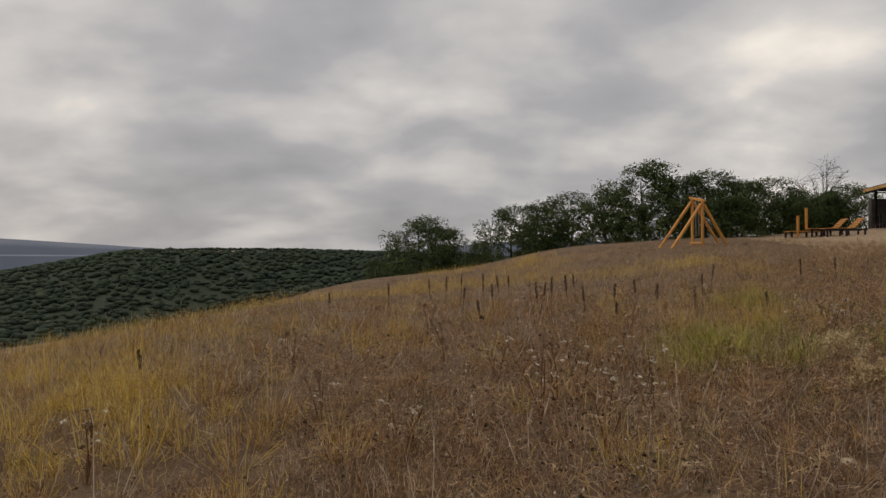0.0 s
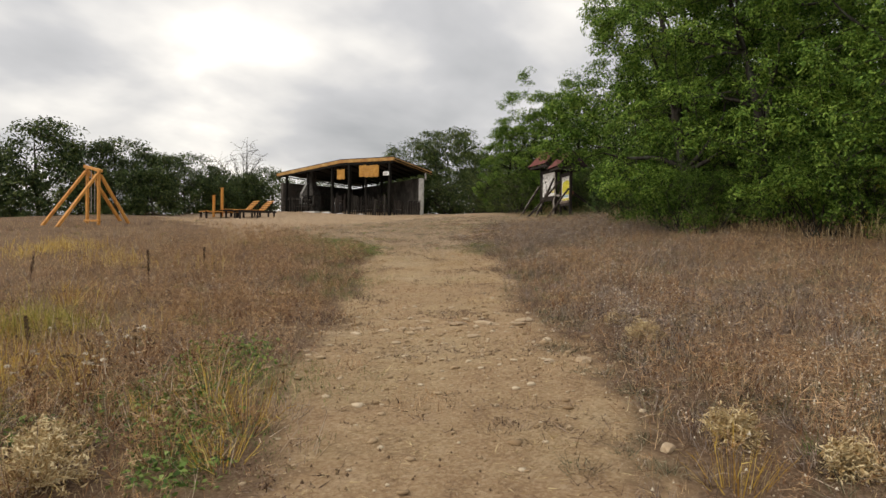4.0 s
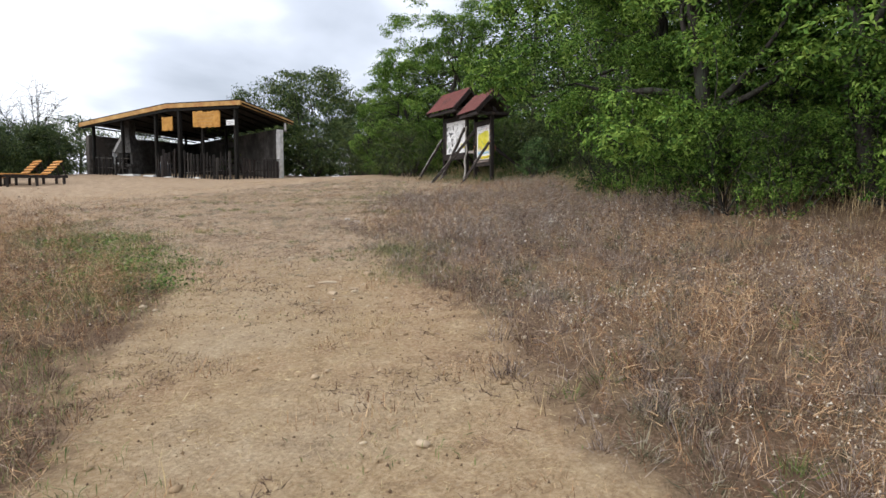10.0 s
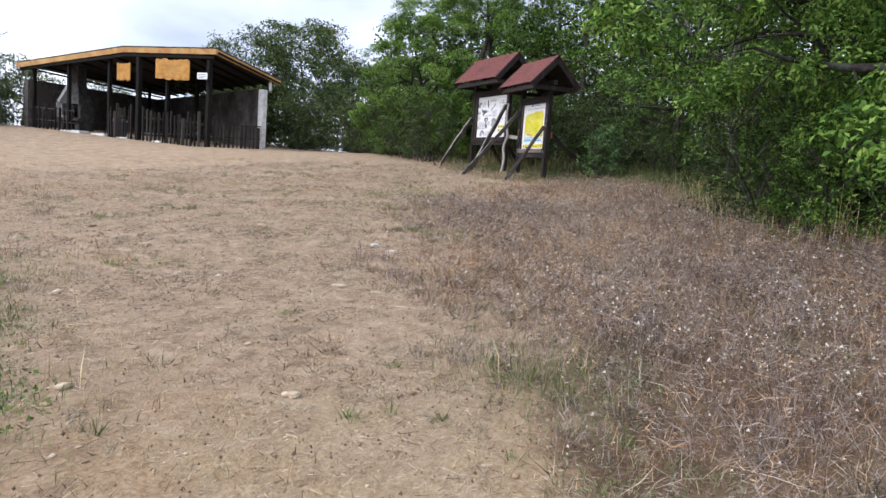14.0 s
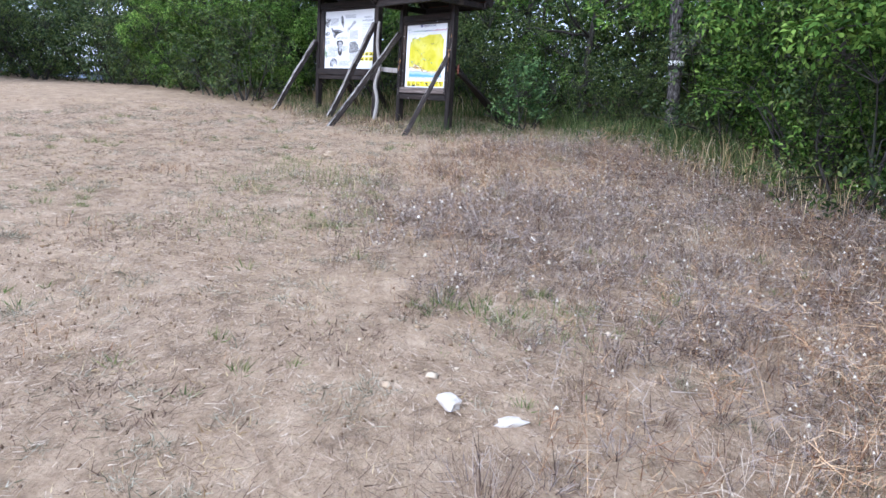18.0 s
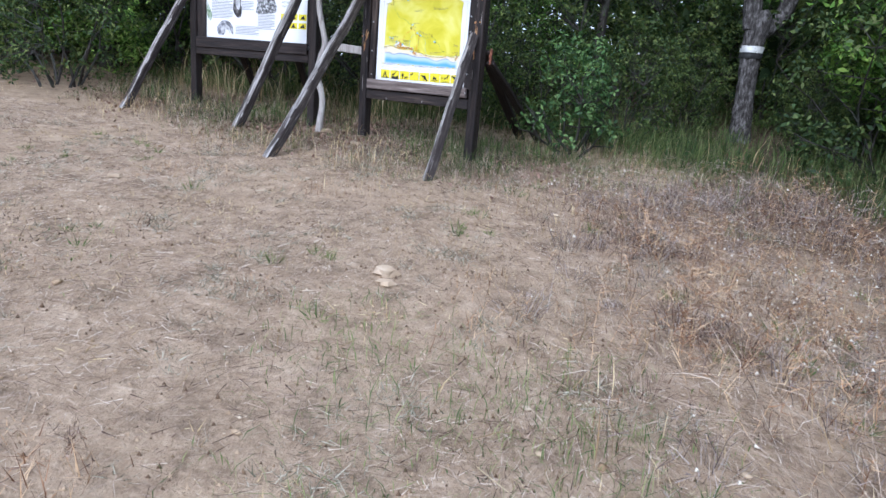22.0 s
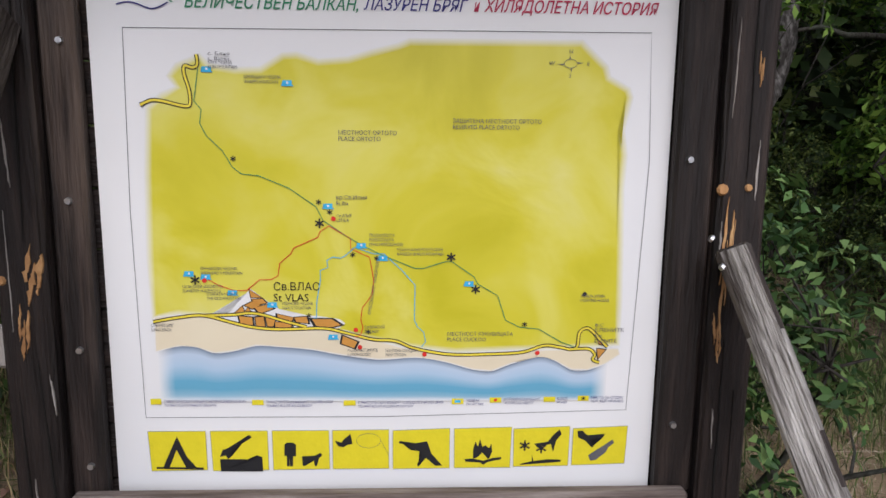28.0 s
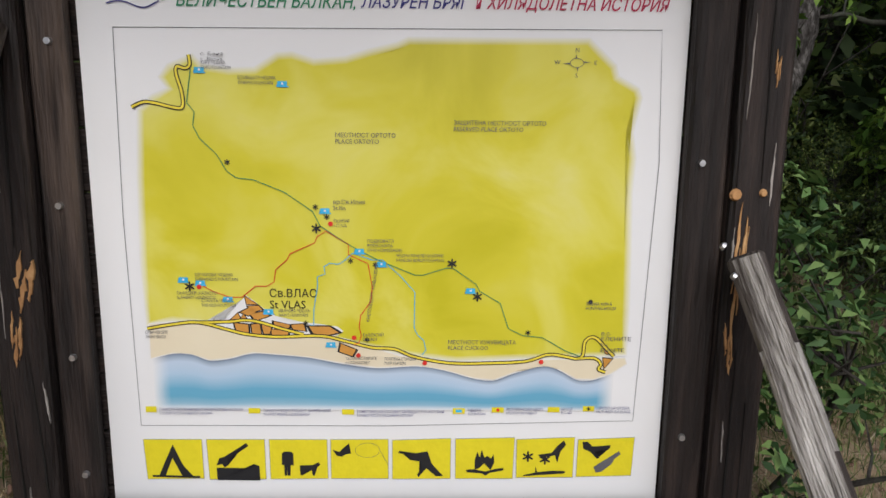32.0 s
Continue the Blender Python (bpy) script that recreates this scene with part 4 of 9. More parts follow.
edge += [(33.0, 32.4, 1.0, 4), (33.8, 33.5, 1.05, 4), (34.8, 34.6, 1.1, 4), (28.6, 14.2, 0.5, 4), (28.1, 13.5, 0.55, 4), (29.3, 15.0, 0.5, 4), (27.7, 13.0, 0.6, 4), (29.9, 16.6, 0.5, 4), (29.0, 14.6, 0.42, 4), (29.6, 13.9, 0.6, 4), (30.2, 24.7, 0.95, 4), (30.8, 25.8, 1.0, 4), (31.5, 26.9, 1.05, 4), (32.2, 28.0, 1.1, 4), (32.9, 29.2, 1.1, 4), (30.7, 15.0, 1.0, 4), (31.2, 16.9, 1.1, 4), (32.2, 15.6, 1.3, 4), (31.0, 18.4, 1.0, 4), (32.4, 18.0, 1.3, 4), (30.2, 19.6, 0.8, 4), (31.0, 20.6, 0.95, 4), (31.6, 22.2, 1.1, 4), (30.0, 14.0, 1.1, 4),
         (28.9, 14.7, 0.6, 4), (29.9, 14.9, 0.55, 4), (30.4, 16.4, 0.6, 4), (28.5, 15.5, 0.45, 4), (29.2, 17.6, 0.6, 4), (29.5, 18.9, 0.55, 4), (32.6, 20.0, 1.3, 4), (32.6, 23.8, 1.2, 4), (21.7, 12.5, 0.72, 0), (21.1, 11.6, 0.8, 1), (22.7, 13.8, 0.65, 0), (20.7, 10.7, 0.75, 0)]
place(shrubs, edge, 23)
sumac = make_shrub("sumac_shrub", 78, 1.15, 0.95, 60, 40, 0.06, LEAF_BLUE, "young green sumac bush beside the notice board", clump=0.16)
sumac.matrix_basis = at_ground(28.25, 18.6, 0.4, 1.0)
place(far_trees, ((-0.6, 44.5, 0.84, 0), (1.2, 45.5, 0.66, 1), (3.4, 48, 0.62, 1), (5.4, 45, 0.93, 0), (7.4, 44.5, 1.06, 1), (9.3, 45, 0.97, 0), (11.2, 43, 1.08, 1), (13.4, 42.2, 1.2, 0), (15.4, 42.6, 1.14, 1), (17.4, 43, 1.02, 0), (19.6, 42.6, 1.1, 1),
                  (21.8, 44, 0.89, 0), (23.8, 45.5, 0.76, 1), (25.8, 46.8, 0.71, 0), (28, 48.5, 0.76, 1), (31, 49.5, 0.84, 0), (34.4, 47.5, 0.97, 1), (12.3, 40.9, 0.66, 1), (16.6, 40.6, 0.71, 1), (18.6, 40.9, 0.66, 0), (6.6, 43, 0.53, 0),
                  (36, 39.5, 0.98, 1), (37.4, 37.4, 1.05, 2), (35.9, 35.9, 0.9, 2), (38.6, 34.6, 0.78, 2), (37, 33, 0.66, 2), (40, 38.6, 1.09, 2), (36, 31, 0.6, 1), (37.5, 42.5, 0.93, 1), (39, 30.5, 0.72, 1),
                  (34.9, 28.9, 0.6, 2), (41, 34, 0.76, 2), (-13, 58, 0.62, 1), (-3.6, 46.5, 0.44, 0), (34.2, 37.2, 0.85, 2), (35.3, 40.4, 0.88, 1), (24.4, 43.8, 0.6, 1), (26.0, 44.8, 0.62, 0), (23.0, 42.6, 0.55, 0), (26.6, 44.3, 0.64, 0), (27.4, 46.2, 0.62, 1)), 29)
brow = np.random.RandomState(37)
place([copy_thing(shrubs[2], Matrix()), shrubs[3]][:1], [(bx + brow.uniform(-0.5, 0.5), 41.0 + 3.2 * abs(bx - 14) / 15 + brow.uniform(-0.4, 0.6), brow.uniform(0.7, 1.0)) for bx in np.arange(-1.5, 27, 2.5)] + [(34.5 + 0.4 * k, 33 + k, 1.0) for k in range(0, 9, 2)] + [(33.2, 30.0, 1.0), (34.0, 31.4, 1.1)], 39)

# deep thicket that closes the wood behind its edge, leaves darkened for shade
tr = np.random.RandomState(61)
tx, ty = tr.uniform(20, 48, 230000), tr.uniform(-8, 40, 230000)
td = in_forest(tx, ty)
ok = (td > 4.5) & (td < 12)
tx, ty = tx[ok][:90000], ty[ok][:90000]
tz = land(tx, ty) + tr.uniform(0.0, 1.0, len(tx)) ** 1.0 * (7.4 + 1.8 * wave(tx, ty, 2.0, 63)) * (0.34 + 0.66 * np.clip((ty - 15.5) / 3, 0, 1) + 0.4 * np.clip((5 - ty) / 3, 0, 1))
v, f = leaf_quads(np.stack([tx, ty, tz], -1), 0.27, tr)
tagged(link_mesh("deep_thicket", v, f, LEAF_DARK), "dense thicket deep in the wood, leaf colour darkened for shade", "thicket", kind="stuff")


def trail_tree():
    """The forked pale-barked oak with a white and black trail mark."""
    rs = np.random.RandomState(7)
    V = lambda *p: np.array(p, float)
    stem = [(V(0, -0.03, -0.15), 0.162), (V(0.0, -0.02, 0.1), 0.131), (V(0.01, 0.0, 0.5), 0.115), (V(0, 0.03, 0.95), 0.112), (V(0, 0.04, 1.2), 0.117), (V(0, 0.02, 1.42), 0.139), (V(0.0, 0.0, 1.6), 0.154), (V(0.0, 0.02, 1.68), 0.092)]
    a = [(V(0.0, 0.08, 1.45), 0.108), (V(0.03, 0.12, 1.8), 0.108), (V(-0.02, 0.14, 2.1), 0.108), (V(0.0, 0.19, 2.45), 0.109), (V(0.05, 0.19, 3.0), 0.091), (V(0.1, 0.25, 4.2), 0.069), (V(0.0, 0.1, 5.4), 0.046)]
    b = [(V(0, -0.06, 1.42), 0.092), (V(0.0, -0.2, 1.53), 0.100), (V(0.02, -0.32, 1.68), 0.099), (V(-0.02, -0.36, 1.96), 0.097), (V(0.05, -0.5, 2.44), 0.086), (V(0, -0.57, 3.0), 0.073), (V(0.1, -0.75, 4.0), 0.058), (V(0.2, -0.7, 5.0), 0.039)]
    c = [(V(0.0, 0.19, 2.5), 0.077), (V(0.0, 0.3, 2.62), 0.073), (V(0.0, 0.52, 2.78), 0.065), (V(-0.05, 0.87, 2.92), 0.058), (V(0, 1.2, 3.25), 0.046), (V(0.1, 1.5, 3.9), 0.035)]
    root = make_tree("trail_oak", 7, 7.8, 0.12, 2.5, 3.5, 9, 80, 84, 0.095, LEAF, BARK_PALE, "forked pale-barked oak with a white and black trail mark", trunk_lines=[stem, a, b, c], boughs=16)
    for nm, z0, z1, mat, lab in (("trail_mark_white", 1.165, 1.245, BAND_WHITE, "white painted trail stripe"), ("trail_mark_black", 1.095, 1.163, BAND_BLACK, "black painted trail stripe")):
        v, f = furrowed([((0.0, 0.037, z), 0.131) for z in np.linspace(z0, z1, 4)], 7)
        link_mesh(nm, v, f, mat, root, lab, smooth=True)
    root.matrix_basis = at_ground(29.5, 15.98)


trail_tree()


def leaning_oak():
    """The dark oak beside the trail oak, with one limb that bends back over the path."""
    V = lambda *p: np.array(p, float)
    stem = [(V(0, 0, -0.15), 0.2), (V(0.05, 0.02, 0.6), 0.15), (V(0.15, 0.1, 1.3), 0.14), (V(0.28, 0.22, 2.05), 0.13), (V(0.4, 0.1, 3.0), 0.11), (V(0.3, 0.0, 4.6), 0.07)]
    a = [(V(0.28, 0.22, 2.0), 0.11), (V(0.33, 0.48, 2.14), 0.10), (V(0.4, 0.75, 2.34), 0.095), (V(0.45, 0.9, 2.56), 0.09), (V(0.52, 1.02, 2.98), 0.075), (V(0.5, 1.2, 3.9), 0.05)]
    root = make_tree("leaning_oak", 13, 7.6, 0.15, 2.4, 3.5, 8, 78, 78, 0.095, LEAF, BARK, "dark oak with a bent limb in the wood", trunk_lines=[stem, a], boughs=14)
    root.matrix_basis = at_ground(30.08, 13.03)


leaning_oak()


def reaching_oak():
    """An oak at the wood's edge with one low limb that hangs out over the grass."""
    rs = np.random.RandomState(23)
    V = lambda *p: np.array(p, float)
    stem = [(V(0, 0, -0.15), 0.2), (V(0.03, 0.0, 1.0), 0.15), (V(0.0, 0.05, 2.2), 0.14), (V(-0.1, 0.1, 3.4), 0.12), (V(-0.1, 0.1, 5.2), 0.07)]
    arm = [(V(-0.08, 0.08, 2.9), 0.06), (V(-0.25, 0.9, 2.95), 0.042), (V(-0.5, 1.8, 2.6), 0.03), (V(-0.75, 2.5, 2.2), 0.02), (V(-0.9, 3.0, 1.85), 0.01)]
    root = make_tree("reaching_oak", 23, 7.4, 0.15, 2.0, 3.6, 8, 76, 90, 0.1, LEAF, BARK, "dark oak with a low limb hanging over the grass", trunk_lines=[stem, arm], boughs=16)
    at = np.array([q for q, _ in arm[2:]])[rs.randint(3, size=22)] + rs.normal(size=(22, 3)) * (0.26, 0.24, 0.2)
    v, f = tubes([[(p * 0.6 + arm[3][0] * 0.4, 0.008), (p, 0.004)] for p in at], 3)
    tagged(link_mesh("twig", v, f, BARK, root), kind="stuff")
    v, f = leaf_clumps(at, rs.uniform(0.12, 0.22, 22), 66, 0.078, rs)
    link_mesh("hanging_leaves", v, f, LEAF, root, "light green leaves on the hanging limb")
    root.matrix_basis = at_ground(26.4, 14.2)


reaching_oak()


def bare_tree():
    rs = np.random.RandomState(12)
    root = thing("bare_tree", at_ground(27.6, 47.9, 0, 1.15), "small leafless dead tree behind the trees on the brow", "tree")
    trunk = limb((0, 0, -0.1), (0.05, 0.03, 1), 1.9, 0.09, 0.06, rs, 0.15, 5)
    lines = [trunk]
    for k in range(11):
        a = k * 2.4
        big = limb(trunk[3 + k % 3][0], (0.62 * math.cos(a), 0.62 * math.sin(a), 1), rs.uniform(1.8, 3.0), 0.032, 0.008, rs, 0.35, 7, 0.25)
        lines.append(big)
        for j in range(2, 8):
            for _ in range(3):
                twig = limb(big[j][0], rs.normal(size=3) * 0.7 + (math.cos(a) * 0.5, math.sin(a) * 0.5, 0.7), rs.uniform(0.4, 1.0), 0.010, 0.005, rs, 0.45, 4)
                lines.append(twig)
                lines.append(limb(twig[2][0], rs.normal(size=3) + (0, 0, 0.5), rs.uniform(0.2, 0.5), 0.006, 0.004, rs, 0.4, 3))
    v, f = tubes(lines, 4)
    link_mesh("branch", v, f, BARK, root, smooth=True)


bare_tree()


# ---- the two notice boards ----
def gable_roof(root, x0, x1, eave_y, eave_z, ridge_z, seed):
    """Red felt over boards on both slopes, with eave beams, rafters and gable boards."""
    for s, nm in ((-1, "front"), (1, "rear")):
        dy, dz = s * eave_y, eave_z - ridge_z
        n = math.hypot(eave_y, dz)
        bm = bmesh.new()
        nx, ny = 14, 5
        grid = [[None] * (ny + 1) for _ in range(nx + 1)]
        for i in range(nx + 1):
            for j in range(ny + 1):
                f, x = j / ny * 1.06, x0 + (x1 - x0) * i / nx
                sag = 0.010 * noise.noise(Vector((x * 3, f * 2 + s, seed))) - (0.004 + 0.009 * noise.noise(Vector((x * 5, 0, seed)))) * (j == ny)
                grid[i][j] = bm.verts.new((x, dy * f, ridge_z + dz * f + 0.035 + sag))
        for i in range(nx):
            for j in range(ny):
                bm.faces.new((grid[i][j], grid[i + 1][j], grid[i + 1][j + 1], grid[i][j + 1]))
        bmesh.ops.recalc_face_normals(bm, faces=bm.faces)
        thicken(bm, (0, 0, 0.008))
        felt = part("roof_felt", bm, ROOF_RED, root, "faded red roofing felt")
        slope = Matrix.Translation((0, 0, ridge_z)) @ Matrix.Rotation(math.atan2(dz, dy) if s > 0 else math.atan2(dz, dy), 4, "X")
        planks = 5
        for k in range(planks):
            a, b = n * k / planks + 0.003, n * (k + 1) / planks - 0.003
            p0, p1 = Vector((0, dy * a / n, ridge_z + dz * a / n)), Vector((0, dy * b / n, ridge_z + dz * b / n))
            up = Vector((0, -dz * s, eave_y)).normalized() * 0.022
            bm = bmesh.new()
            vs = []
            for x in (x0 + 0.02, x1 - 0.02):
                for q in (p0, p1, p1 + up, p0 + up):
                    vs.append(bm.verts.new((x, q.y, q.z)))
            for q in ((0, 1, 2, 3), (7, 6, 5, 4), (0, 4, 5, 1), (1, 5, 6, 2), (2, 6, 7, 3), (3, 7, 4, 0)):
                bm.faces.new([vs[i] for i in q])
            bmesh.ops.recalc_face_normals(bm, faces=bm.faces)
            part("roof_board", bm, DARK_RAIL, root)
        part("eave_beam", box(x0 + 0.05, x1 - 0.05, dy * 0.88 - 0.03, dy * 0.88 + 0.03, eave_z - 0.135, eave_z - 0.03), DARK_RAIL, root)
        for x in (x0 + 0.06, (x0 + x1) / 2 - 0.12, x1 - 0.06):
            part("rafter", beam((x, 0, ridge_z - 0.05), (x, dy * 1.02, eave_z - 0.045), 0.05, 0.075), DARK_WOOD, root)
        for x in (x0 + 0.02, x1 - 0.02):
            part("gable_board", beam((x, 0, ridge_z - 0.05), (x, dy * 1.05, eave_z - 0.07), 0.026, 0.14), DARK_WOOD, root)
    for x in (x0 + 0.12, x1 - 0.12):
        part("cross_tie", box(x - 0.04, x + 0.04, -eave_y * 0.83, eave_y * 0.83, eave_z - 0.135, eave_z - 0.045), DARK_WOOD, root)
    part("tie_beam", box(x0 + 0.05, x1 - 0.05, -0.05, 0.05, eave_z - 0.02, eave_z + 0.09), DARK_RAIL, root)


def text_part(words, x, z, size, mat, parent, y=-0.0012, align="LEFT", bold=0.0, italic=0.0, squeeze=1.0, name="lettering", label=""):
    """Flat printed lettering on the poster's face."""
    cu = bpy.data.curves.new(name, "FONT")
    cu.body, cu.size, cu.align_x, cu.offset, cu.shear, cu.resolution_u = words, size, align, bold, italic, 2
    ob = new(name, cu)
    me = bpy.data.meshes.new_from_object(ob)
    bpy.data.objects.remove(ob)
    bpy.data.curves.remove(cu)
    me.transform(Matrix.Translation((x, y, z)) @ Matrix.Rotation(math.pi / 2, 4, "X") @ Matrix.Diagonal((squeeze, 1, 1, 1)))
    me.materials.append(mat)
    out = new(name, me)
    out.parent = parent
    if label:
        tagged(out, label)
    return out


def flat_poly(pts, y):
    bm = bmesh.new()
    f = bm.faces.new([bm.verts.new((x, y, z)) for x, z in pts])
    bmesh.ops.triangulate(bm, faces=[f])
    bmesh.ops.recalc_face_normals(bm, faces=bm.faces)
    if bm.faces[0].normal.y > 0:
        bmesh.ops.reverse_faces(bm, faces=bm.faces[:])
    return bm


def stroke(pts, w, y):
    """A flat line of width w along points on the poster's face."""
    bm = bmesh.new()
    p = [Vector((a, b)) for a, b in pts]
    left, right = [], []
    for k, q in enumerate(p):
        d = (p[min(k + 1, len(p) - 1)] - p[max(k - 1, 0)]).normalized()
        o = Vector((-d.y, d.x)) * w / 2
        left.append(bm.verts.new((q.x + o.x, y, q.y + o.y)))
        right.append(bm.verts.new((q.x - o.x, y, q.y - o.y)))
    for k in range(len(p) - 1):
        bm.faces.new((left[k], right[k], right[k + 1], left[k + 1]))
    return bm


def discs(spots, r, y, sides=10):
    bm = bmesh.new()
    for x, z in spots:
        bm.faces.new([bm.verts.new((x + r * math.cos(a), y, z + r * math.sin(a))) for a in [2 * math.pi * k / sides for k in range(sides)]])
    return bm


def rects(spots, y):
    bm = bmesh.new()
    for x0, x1, z0, z1 in spots:
        bm.faces.new([bm.verts.new(q) for q in ((x0, y, z0), (x1, y, z0), (x1, y, z1), (x0, y, z1))])
    return bm


def stars(spots, r, y):
    bm = bmesh.new()
    for x, z in spots:
        for k in range(3):
            a = k * math.pi / 3 + math.pi / 6
            dx, dz, w = r * math.cos(a), r * math.sin(a), r * 0.17
            nx, nz = -math.sin(a) * w, math.cos(a) * w
            bm.faces.new([bm.verts.new(q) for q in ((x - dx + nx, y - k * 0.0001, z - dz + nz), (x - dx - nx, y - k * 0.0001, z - dz - nz), (x + dx - nx, y - k * 0.0001, z + dz - nz), (x + dx + nx, y - k * 0.0001, z + dz + nz))])
    return bm


def smooth_line(pts, per=6):
    """A rounded line through a few points (Catmull-Rom)."""
    out = []
    for k in range(len(pts) - 1):
        p0, p1, p2, p3 = pts[max(k - 1, 0)], pts[k], pts[k + 1], pts[min(k + 2, len(pts) - 1)]
        for j in range(per):
            t = j / per
            out.append(tuple(0.5 * (2 * p1[i] + (p2[i] - p0[i]) * t + (2 * p0[i] - 5 * p1[i] + 4 * p2[i] - p3[i]) * t * t + (3 * p1[i] - p0[i] - 3 * p2[i] + p3[i]) * t**3) for i in range(2)))
    return out + [pts[-1]]


def board_frame(root, half, post_l, post_r, z0, z1, top, base_l, base_r):
    """Posts, rails, backing and ledge round a poster of half-width half between heights z0 and z1."""
    part("post", beam((post_l, 0, base_l), (post_l, 0, top), 0.095, 0.11, rough=0.004, cuts=8, seed=1), DARK_WOOD, root)
    part("post", beam((post_r, 0, base_r), (post_r, 0, top), 0.095, 0.11, rough=0.004, cuts=8, seed=2), DARK_WOOD, root)
    inner_l, inner_r = post_l + 0.05, post_r - 0.05
    part("header_beam", box(inner_l, inner_r, -0.05, 0.045, z1 + 0.05, z1 + 0.16), DARK_RAIL, root)
    part("lower_beam", box(inner_l, inner_r, -0.055, 0.04, z0 - 0.205, z0 - 0.112), DARK_RAIL, root)
    part("top_rail", box(inner_l, inner_r, -0.035, 0.0, z1 + 0.002, z1 + 0.045), DARK_RAIL, root)
    part("side_rail", box(inner_l, -half - 0.004, -0.035, 0.0, z0 - 0.02, z1), DARK_WOOD, root)
    part("side_rail", box(half + 0.004, inner_r, -0.035, 0.0, z0 - 0.02, z1), DARK_WOOD, root)
    k = 0
    z = z0 - 0.12
    while z < z1 + 0.04:
        h = min(0.12, z1 + 0.045 - z)
        part("backing_board", box(inner_l, inner_r, 0.006, 0.03, z + 0.002, z + h - 0.002, bevel=0.003), DARK_RAIL, root)
        z += 0.12
        k += 1


def strut(root, foot, top, w, d, mat, seed, label, lay=0.0):
    """A rough prop turned by lay about its length, bleached on one face and dark stained on the others."""
    foot, top = Vector(foot), Vector(top)
    bm = beam((0, 0, 0), (0, 0, (top - foot).length), w, d, rough=0.010, cuts=18, seed=seed, twist=lay)
    turn = (top - foot).to_track_quat("Z", "Y").to_matrix()
    bm.normal_update()
    if mat is RAW_WOOD:
        flake = random.Random(seed)
        for f in bm.faces:
            pale = f.normal.dot(Vector((math.cos(lay), math.sin(lay), 0)))
            f.material_index = 0 if pale > 0.8 or (pale > 0.5 and flake.random() < 0.45) else 1
    ob = part("strut", bm, mat, root, label)
    if mat is RAW_WOOD:
        ob.data.materials.append(STRUT_SIDE)
    ob.matrix_basis = Matrix.Translation(foot) @ turn.to_4x4()
    return ob


B2 = pose(28.09, 20.29, 2.58, 0, 0, -127.4)
B1 = pose(29.38, 22.15, 2.72, 0, 0, -121.5)
I2, I1 = B2.inverted(), B1.inverted()
map_board = thing("notice_board", B2, "dark timber notice board with red roof and yellow trail map", "notice board", group="notice boards")
rules_board = thing("notice_board", B1, "dark timber notice board with red roof and white rules poster", "notice board", group="notice boards")
board_frame(map_board, 0.555, -0.675, 0.685, 0.69, 1.745, 2.16, -0.06, -0.1)
part("ledge", box(-0.615, 0.615, -0.075, -0.04, 0.592, 0.692), LEDGE_WOOD, map_board, "worn grey ledge plank")
gable_roof(map_board, -0.82, 0.93, 0.58, 2.14, 2.74, 1.0)
board_frame(rules_board, 0.75, -0.93, 0.85, 0.86, 1.955, 2.38, -0.05, -0.12)
part("ledge", box(-0.87, 0.79, -0.075, -0.04, 0.74, 0.862), DARK_RAIL, rules_board)
gable_roof(rules_board, -1.17, 1.15, 0.58, 2.31, 2.95, 2.0)


def fixings(ob, n):
    """Two screws and a drying crack near the head of a prop, on its bleached face."""
    tops = sorted((f for f in ob.data.polygons if f.material_index == 0), key=lambda f: -f.center.z)
    for k in range(n):
        f = tops[0]
        m = Matrix.Translation(f.center + f.normal * 0.002 + Vector((0, 0, 0.03 - 0.06 * k))) @ f.normal.to_track_quat("Z", "Y").to_matrix().to_4x4()
        bm = bmesh.new()
        bmesh.ops.create_cone(bm, cap_ends=True, segments=10, radius1=0.008, radius2=0.006, depth=0.006, matrix=m)
        part("screw", bm, STEEL, ob)


def foot_at(x, y, inv):
    return inv @ Vector((x, y, float(land(x, y)) - 0.04))


prop_a = strut(map_board, foot_at(27.15, 21.66, I2), (-0.685, -0.075, 1.60), 0.09, 0.08, RAW_WOOD, 1, "weathered grey timber prop", 1.3)
prop_b = strut(map_board, foot_at(26.69, 20.24, I2), (0.66, -0.085, 1.19), 0.075, 0.065, RAW_WOOD, 2, "weathered grey timber prop", 0.85)
fixings(prop_a, 2)
fixings(prop_b, 2)
strut(rules_board, foot_at(29.15, 23.6, I1), (-0.97, -0.075, 1.4), 0.085, 0.075, RAW_WOOD, 3, "weathered grey timber prop", 1.75)
strut(rules_board, foot_at(28.5, 22.2, I1), (0.84, -0.085, 1.68), 0.09, 0.085, RAW_WOOD, 4, "weathered grey timber prop", 1.95)
strut(map_board, foot_at(29.0, 18.95, I2), (0.70, 0.08, 1.05), 0.10, 0.05, DARK_WOOD, 5, "dark timber rear prop")
strut(map_board, foot_at(28.85, 18.75, I2), (0.76, 0.10, 0.95), 0.09, 0.045, DARK_WOOD, 6, "dark timber rear prop")
strut(rules_board, foot_at(30.6, 22.3, I1), (-0.4, 0.06, 1.0), 0.08, 0.07, DARK_WOOD, 7, "dark timber rear prop")
strut(rules_board, foot_at(30.2, 21.5, I1), (0.45, 0.06, 1.0), 0.08, 0.07, DARK_WOOD, 8, "dark timber rear prop")
a, b = I2 @ Vector((28.86, 21.32, 3.585)), Vector((-0.66, 0.02, 0.965))
part("tie_rail", beam(a, b, 0.032, 0.085, rough=0.004, cuts=4), PALE_WOOD, map_board, "pale grey rail tying the two boards")
